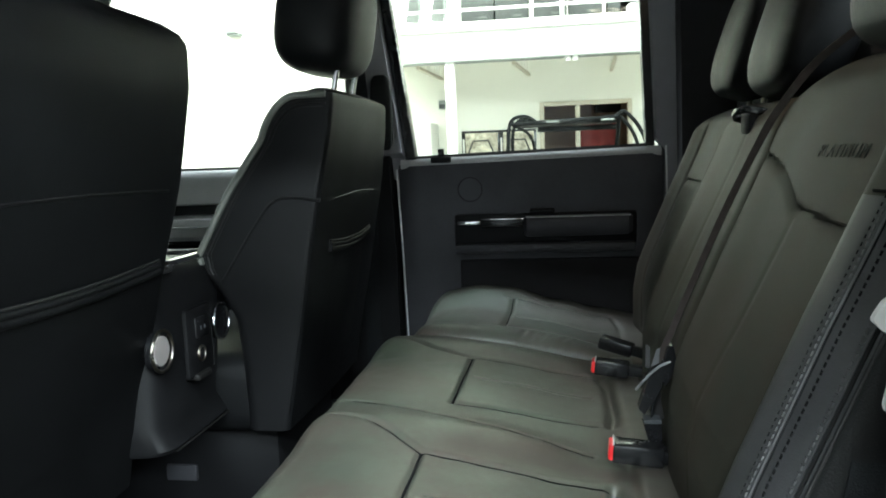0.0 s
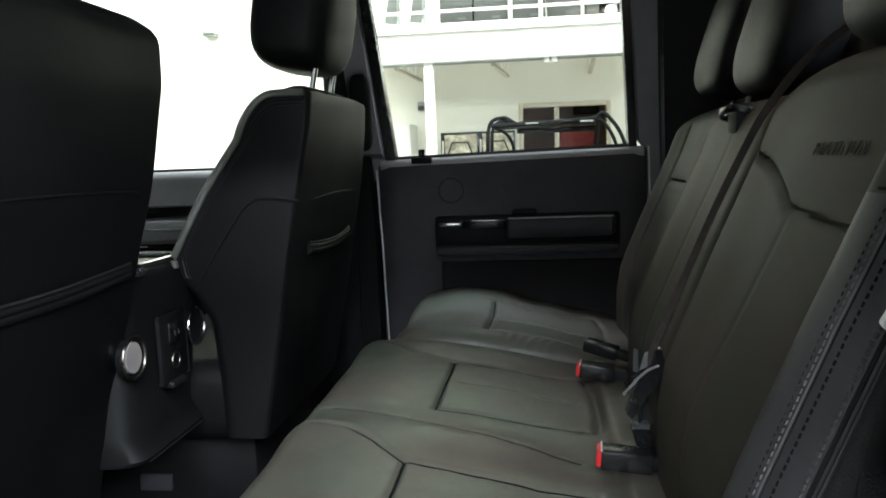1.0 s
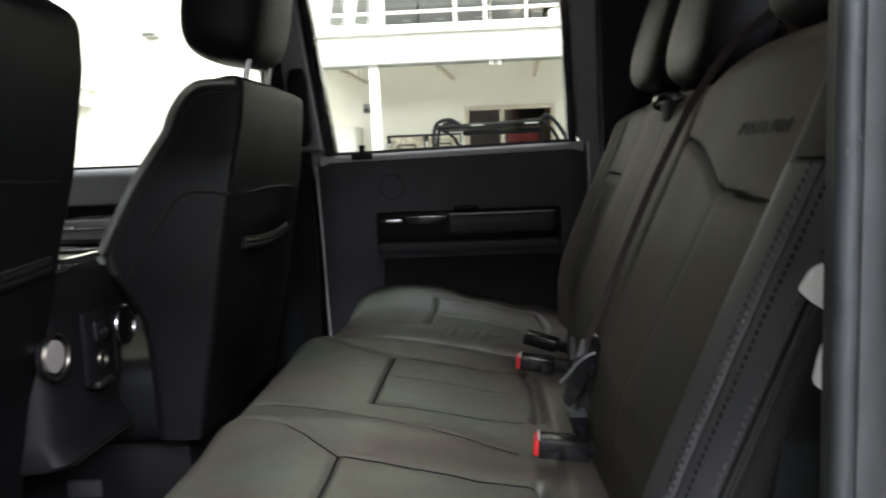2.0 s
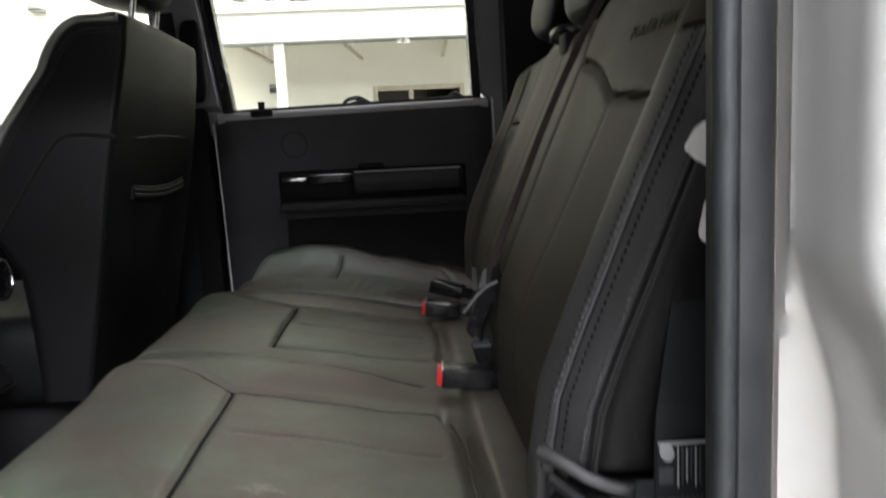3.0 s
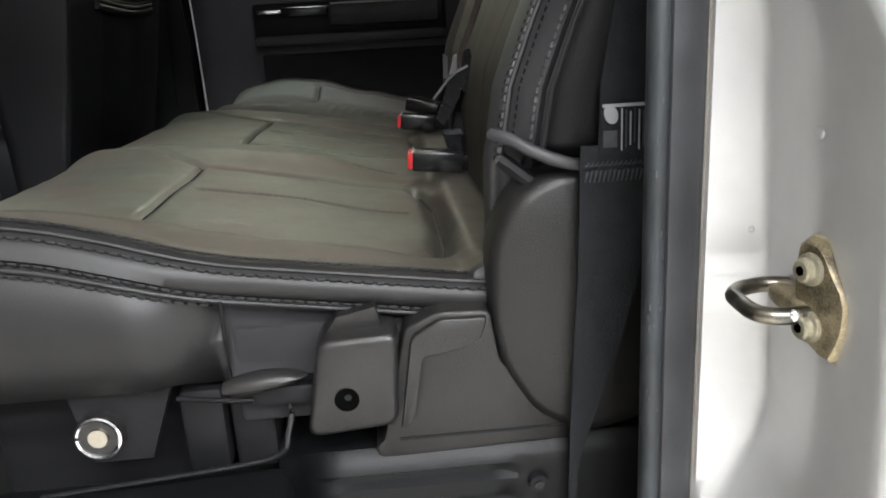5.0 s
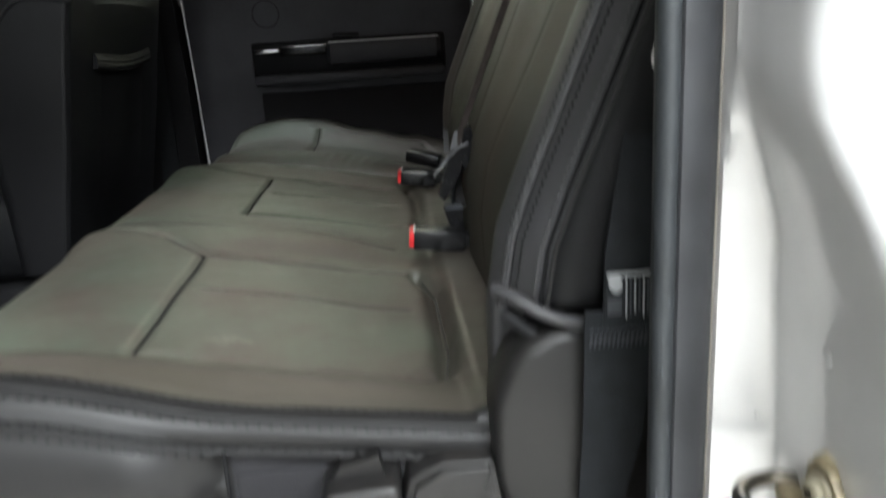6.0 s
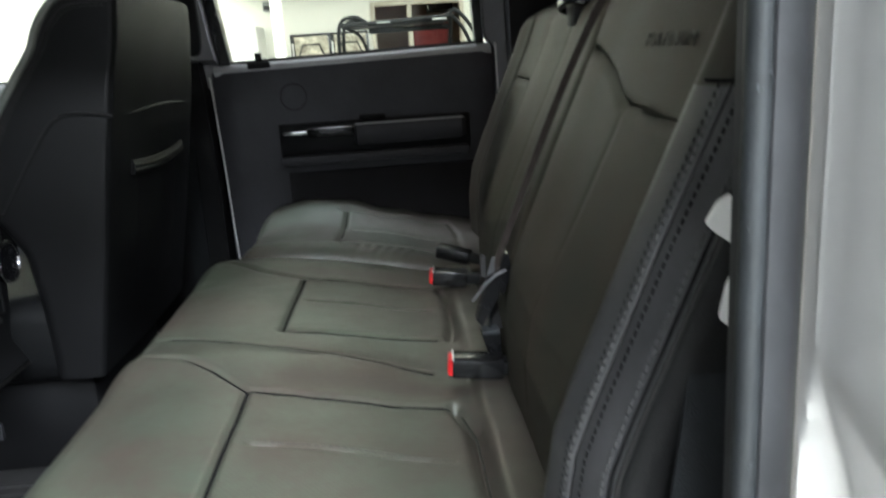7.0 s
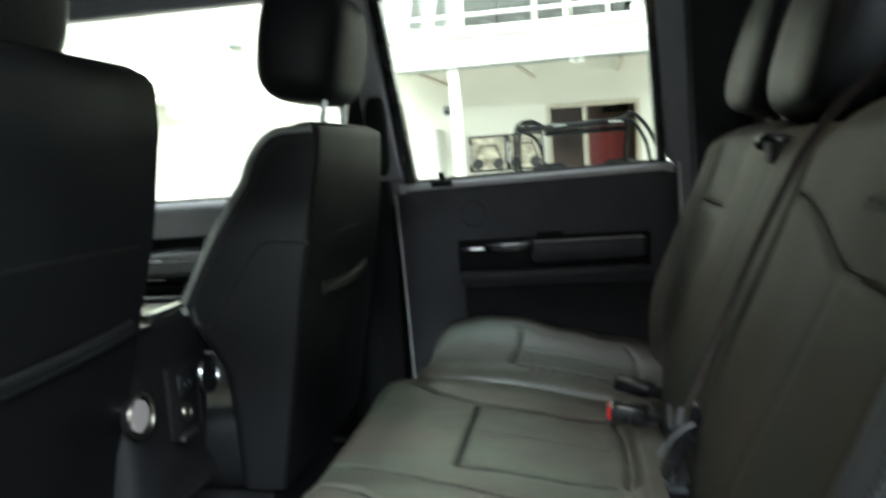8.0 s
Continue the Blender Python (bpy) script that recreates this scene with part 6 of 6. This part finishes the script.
part("white_spot", box(bm_new(), 0.319, 0.3235, -0.199, -0.1945, 1.116, 1.127, 0.001), WHITE_PLASTIC, cb, "small white spot")
# belt guide loop at the top of the centre backrest
gd = thing("belt_guide", "black plastic belt guide loop on top of the backrest", "belt guide", (0.47, 0.02, 1.62))
bm = bm_new()
tube(bm, curve_pts([(x + 0.026, y, z - 0.006) for x, y, z in ((0.456, 0.012, 1.606), (0.452, -0.01, 1.612), (0.462, -0.040, 1.616), (0.490, -0.046, 1.610), (0.498, -0.02, 1.602), (0.476, 0.010, 1.600), (0.456, 0.012, 1.606))], 30), 0.0042, 8, 1.5)
part("loop", bm, GLOSS_BLACK, gd)
part("foot", box(bm_new(), 0.490, 0.56, -0.04, 0.012, 1.570, 1.606, 0.008), PLASTIC, gd)
# ---- front seats ----
def seat_ring(xf, xr, y0, y1, rf=0.030, rr=0.013):
    """Plan of a seat back: tight corners behind, round ones in front, faces slightly padded."""
    pts = []
    for cx, cy, r, a0 in ((xr - rr, y1 - rr, rr, 0), (xf + rf, y1 - rf, rf, 90), (xf + rf, y0 + rf, rf, 180), (xr - rr, y0 + rr, rr, 270)):
        r = min(r, (xr - xf) * 0.45)
        cx = xr - r if cx > (xf + xr) / 2 else xf + r
        cy = y1 - r if cy > (y0 + y1) / 2 else y0 + r
        pts += [(cx + r * math.cos(math.radians(a0 + 15 * i)), cy + r * math.sin(math.radians(a0 + 15 * i))) for i in range(7)]
    for i in range(1, 9):
        s = i / 9
        pts.append((xr + 0.006 * math.sin(math.pi * s), y0 + min(rr, 0.013) + (y1 - y0 - 0.026) * s))
    return pts


def side_faces(k):
    return 3 <= k <= 12 or 14 <= k <= 23


def front_seat(name, label, yc, hy, table, top_round, at, taper, shoulder=0.022, waist=0.0):
    """table: z, front x, rear x."""
    s = thing(name, label, "car seat", at, group="front seats")
    bm = bm_new()
    rings = []
    z0, z1 = table[0][0], table[-1][0]
    N = 60
    for i in range(N + 1):
        z = z0 + (z1 - z0) * i / N
        xf = line_table(z, [(t[0], t[1]) for t in table])
        xr = line_table(z, [(t[0], t[2]) for t in table])
        h = hy - taper * smooth01((z - 1.45) / 0.25) - waist * math.exp(-((z - 1.41) / 0.10) ** 2)
        # rounded top: long towards the front, tight at the back and the sides
        qf = max(0.0, (z - (z1 - top_round)) / top_round)
        xf += min(0.045, (xr - xf) * 0.5) * (1 - math.sqrt(max(0.0, 1 - qf ** 2)))
        q = max(0.0, (z - (z1 - shoulder)) / shoulder)
        ins = shoulder * (1 - math.sqrt(max(0.0, 1 - q * q)))
        bulge = 0.004 * math.sin(math.pi * min(1, max(0, (z - z0) / (z1 - z0))))
        rings.append([(x, y, z) for x, y in seat_ring(xf + min(ins, 0.022) * 0.5, xr - min(ins, 0.022), yc - h - bulge + ins, yc + h + bulge - ins)])
    loft(bm, rings)
    n = len(rings[0])
    for k, f in enumerate(list(bm.faces)):
        f.material_index = 1 if k < N * n and side_faces(k % n) else 0
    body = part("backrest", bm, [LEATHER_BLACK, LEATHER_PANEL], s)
    return s, body


# z, front x, rear x of the two seat backs
PT = [(1.02, -0.436, -0.345), (1.15, -0.438, -0.320), (1.25, -0.447, -0.299), (1.30, -0.474, -0.290), (1.345, -0.512, -0.282), (1.38, -0.518, -0.276), (1.50, -0.450, -0.252), (1.62, -0.370, -0.232), (1.697, -0.330, -0.225)]
DT = [(1.00, -0.78, -0.560), (1.18, -0.74, -0.522), (1.40, -0.66, -0.452), (1.52, -0.60, -0.420), (1.68, -0.54, -0.385), (1.775, -0.52, -0.382)]
pas, pbody = front_seat("passenger_armchair_seat", "black leather front passenger seat with stitched piping", 0.39, 0.272, PT, 0.055, (-0.5, 0.39, FZ), 0.03)
drv, dbody = front_seat("driver_armchair_seat", "black leather driver seat seen from behind", -0.40, 0.302, DT, 0.07, (-0.7, -0.40, FZ), 0.012, 0.036, 0.012)


def rear_x(table, z):
    return line_table(z, [(t[0], t[2]) for t in table])


for seat, yc, hy, tab, zs in ((pbody, 0.39, 0.272, PT, (1.478, 1.392)), (dbody, -0.40, 0.298, DT, (1.517, 1.407))):
    wide = 0.84 if seat == dbody else 0.62
    # seam above the pocket, elastic lip of the pocket and its sagging front
    us = [i / 12 - 1 for i in range(25)]
    zw = [zs[0] + 0.006 * math.cos(t * 1.5) for t in us]
    part("upper_seam", tube(bm_new(), [(rear_x(tab, z) + 0.004 * math.cos(t * 1.4) + 0.001, yc + hy * wide * t, z) for t, z in zip(us, zw)], 0.0022, 8), LEATHER_PANEL, seat)
    # driver's lip takes lighter vinyl: its highlight is put into the colour
    for dz, r, mat in ((0.0, 0.0026, LEATHER_SIDE if yc < 0 else LEATHER_BLACK), (-0.0075, 0.0060, LEATHER_BLACK), (-0.017, 0.0075, LEATHER_BLACK)):
        pts = [(rear_x(tab, zs[1] + dz) + 0.0045 + 0.004 * math.cos(t * 1.4), yc + hy * wide * t, zs[1] + dz - 0.010 * math.cos(t * 1.5)) for t in us]
        part("pocket_lip", tube(bm_new(), pts, r, 10), mat, seat)
    bm = bm_new()
    rings = []
    for z in [zs[1] - 0.020 - 0.25 * i / 12 for i in range(13)]:
        x = rear_x(tab, z)
        rings.append([(x - 0.02, yc - hy * wide, z), (x - 0.001, yc - hy * (wide - 0.02), z), (x + 0.004, yc - hy * 0.5, z), (x + 0.009, yc, z), (x + 0.004, yc + hy * 0.5, z), (x - 0.001, yc + hy * (wide - 0.02), z), (x - 0.02, yc + hy * wide, z)])
    part("map_pocket", loft(bm, rings), LEATHER_BLACK, seat)


def side_y(z):
    """Inner side face of the passenger seat back."""
    return 0.39 - (0.272 - 0.03 * smooth01((z - 1.45) / 0.25)) - 0.004 * math.sin(math.pi * min(1, max(0, (z - 1.02) / 0.677))) - 0.0004


# piping on the passenger seat side
def front_line(off, z_from, n=60):
    """Line on the side face, parallel to the front edge and over the top."""
    pts = []
    for i in range(n):
        s = i / (n - 1)
        if s < 0.62:
            z = z_from + (1.60 - z_from) * s / 0.62
            x = line_table(z, [(t[0], t[1]) for t in PT]) + 0.030 + off
        else:
            a = (s - 0.62) / 0.38
            z = 1.60 + (0.066 - off) * math.sin(min(1, a * 1.5) * math.pi / 2)
            x0 = line_table(1.60, [(t[0], t[1]) for t in PT]) + 0.030 + off
            x = x0 + (-0.240 - x0) * a ** 1.4
        pts.append((x, side_y(z), z))
    return pts


part("side_piping", tube(bm_new(), front_line(0.0, 1.34), 0.0020, 6), LEATHER_SIDE, pbody)
# added tube that draws the sheen on the front edge
part("front_sheen", tube(bm_new(), front_line(-0.017, 1.36), 0.0070, 8), EDGE_SHEEN, pbody, "pale tube drawing window sheen on the front edge")
for off in (-0.006, 0.007):
    part("top_stitching", stitches(bm_new(), front_line(off, 1.34), (0, -1, 0), 0.0055, 0.0030, 0.0009), STITCH, pbody)
pts = [(rear_x(PT, 1.06 + 0.60 * i / 40) - 0.006, side_y(1.06 + 0.60 * i / 40) + 0.0022, 1.06 + 0.60 * i / 40) for i in range(41)]
part("corner_seam", tube(bm_new(), pts, 0.0016, 6), STITCH_DARK, pbody)
seam = curve_pts([(-0.252, 0, 1.478), (-0.30, 0, 1.485), (-0.345, 0, 1.480), (-0.385, 0, 1.435), (-0.46, 0, 1.325)], 30)
part("side_seam", tube(bm_new(), [(p[0], side_y(p[2]) - 0.0004, p[2]) for p in seam], 0.0020, 6), STITCH_DARK, pbody)
part("side_seam", tube(bm_new(), [(p[0], side_y(p[2]) - 0.0004, p[2] + 0.004) for p in seam], 0.0016, 6), LEATHER_SIDE, pbody)


def front_headrest(parent, cx, cy, cz, hx, hy, hz, tilt):
    m = pose(0, 0, 0, 0, tilt, 0).to_3x3()
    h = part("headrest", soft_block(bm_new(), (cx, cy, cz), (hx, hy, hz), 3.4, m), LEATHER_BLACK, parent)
    for dy in (-0.075, 0.075):
        part("post", cyl(bm_new(), (cx + 0.016, cy + dy, cz - hz - 0.09), (cx + 0.040, cy + dy, cz - hz + 0.03), 0.0065, 14), CHROME, h, "chrome headrest post")
    return h


front_headrest(pas, -0.296, 0.385, 1.855, 0.092, 0.150, 0.116, 10)
front_headrest(drv, -0.455, -0.405, 1.850, 0.068, 0.158, 0.108, 10)
for seat, yc, xr in ((pas, 0.39, -0.345), (drv, -0.40, -0.56)):
    part("seat_cushion", box(bm_new(), xr - 0.62, xr - 0.02, yc - 0.26, yc + 0.26, 1.0, 1.17, 0.05, 3), LEATHER_BLACK, seat)
    part("seat_base", box(bm_new(), xr - 0.52, xr - 0.05, yc - 0.20, yc + 0.20, FZ, 1.02, 0.02), PLASTIC, seat)

# made-up block standing for a pale patch near the floor
part("pale_block", box(bm_new(), -0.650, -0.580, 0.176, 0.189, 0.882, 0.918, 0.005), DOOR_PANEL, pas, "small grey block below the passenger seat")

# far middle pillar belt and its trim
fb = thing("front_seat_belt", "black front passenger belt on the middle pillar", "seat belt", (-0.33, 0.84, 1.5), group="seat belts")
part("webbing", ribbon(bm_new(), [(-0.34, 0.838, 0.95), (-0.335, 0.836, 1.3), (-0.335, 0.832, 1.62), (-0.345, 0.81, 1.80)], (1, 0, 0), 0.046, 0.002), WEB, fb)
bm = bm_new()
soft_block(bm, (-0.285, 0.835, 1.68), (0.030, 0.020, 0.105), 4)
part("height_adjuster", bm, PLASTIC, fb)

# ---- centre console ----
con = thing("centre_console", "black plastic centre console with round vents and chrome trim", "console", (-0.7, 0.03, FZ))
bm = bm_new()
rings = []
for z, xr, hw in ((FZ, -0.82, 0.12), (1.0, -0.76, 0.125), (1.048, -0.64, 0.14), (1.054, -0.482, 0.147), (1.062, -0.476, 0.15), (1.10, -0.498, 0.15), (1.30, -0.485, 0.155), (1.355, -0.495, 0.152), (1.375, -0.515, 0.14)):
    rings.append([(x, y, z) for x, y in squircle((xr - 1.2) / 2, 0.028, (xr + 1.2) / 2, hw, 9, 48)])
part("body", loft(bm, rings), CONSOLE, con)


def ring_path(c, r, ax, n=33):
    return [(c[0], c[1] + r * math.cos(i / (n - 1) * math.tau), c[2] + r * math.sin(i / (n - 1) * math.tau)) if ax == "x" else
            (c[0] + r * math.cos(i / (n - 1) * math.tau), c[1] + r * math.sin(i / (n - 1) * math.tau), c[2]) for i in range(n)]


for vy in (-0.100, 0.138):
    v = part("vent", cyl(bm_new(), (-0.494, vy, 1.242), (-0.4815, vy, 1.242), 0.0355, 32, 0.0345), GLOSS_BLACK, con, "round air vent")
    part("vent_ring", tube(bm_new(), ring_path((-0.4800, vy, 1.242), 0.0355, "x"), 0.0028, 8), CHROME if vy > 0 else STEEL_DARK, v, "round vent rim")
    if vy < 0:
        part("vent_disc", cyl(bm_new(), (-0.483, vy - 0.006, 1.244), (-0.4775, vy - 0.006, 1.244), 0.0265, 28, 0.0255), VENT, v, "pale turned vent disc")
ob = part("outlet_panel", box(bm_new(), -0.484, -0.474, -0.02, 0.085, 1.165, 1.295, 0.008), CONSOLE, con)
part("power_outlet", box(bm_new(), -0.476, -0.470, 0.008, 0.062, 1.235, 1.275, 0.004), GLOSS_BLACK, ob)
bm = bm_new()
for dy in (0.025, 0.040):
    box(bm, -0.4705, -0.4695, dy, dy + 0.004, 1.250, 1.258)
part("outlet_slots", bm, SCUFF, ob)
part("socket_ring", tube(bm_new(), ring_path((-0.472, 0.028, 1.205), 0.014, "x"), 0.0022, 8), STEEL_DARK, ob, "dull steel socket ring")
part("socket_lid", cyl(bm_new(), (-0.476, 0.028, 1.205), (-0.4715, 0.028, 1.205), 0.013, 24), GLOSS_BLACK, ob)
part("lower_edge", tube(bm_new(), [(-0.475, 0.13, 1.0565), (-0.4745, 0.02, 1.0575), (-0.475, -0.09, 1.0585)], 0.0016, 6), PLASTIC_GREY, con)
part("lower_latch", box(bm_new(), -0.498, -0.466, 0.0, 0.055, 1.158, 1.170, 0.004), PLASTIC_GREY, con)
part("cup_tray", box(bm_new(), -0.80, -0.515, -0.075, 0.150, 1.366, 1.378, 0.006), GLOSS_BLACK, con)
for cxx in (-0.60, -0.71):
    part("cup_ring", tube(bm_new(), ring_path((cxx, 0.02, 1.380), 0.042, "z"), 0.0035, 8), GLOSS_BLACK, con)
oval = squircle(-0.655, 0.064, 0.150, 0.112, 5, 48)
part("chrome_trim", tube(bm_new(), [(x, y, 1.381) for x, y in oval + oval[:1]], 0.0052, 8, 1.3), CHROME, con, "chrome trim loop round the cup holders")
# plate added to imitate the window's reflection on the glossy corner
part("corner_glint", loft(bm_new(), [[(-0.512, 0.030, z), (-0.487, -0.030, z), (-0.487, -0.105, z), (-0.560, -0.105, z), (-0.560, -0.058, z)] for z in (1.370, 1.3765)]), CHROME, con, "chrome plate standing for a window reflection on the corner", smooth=False)
part("armrest_lid", box(bm_new(), -1.15, -0.80, -0.11, 0.165, 1.36, 1.44, 0.025, 3), LEATHER_BLACK, con)
# rubber mat edge and floor hardware glimpsed between the seats
fm = thing("floor_mat", "black ribbed rubber floor mat with pale edge label", "floor mat", (-0.45, 0.45, FZ))
part("mat", box(bm_new(), -0.62, -0.16, 0.10, 0.80, FZ + 0.002, FZ + 0.012, 0.004), RUBBER_DARK, fm)
part("mat_rib", box(bm_new(), -0.60, -0.18, 0.12, 0.13, FZ + 0.012, FZ + 0.018, 0.002), RUBBER_DARK, fm)
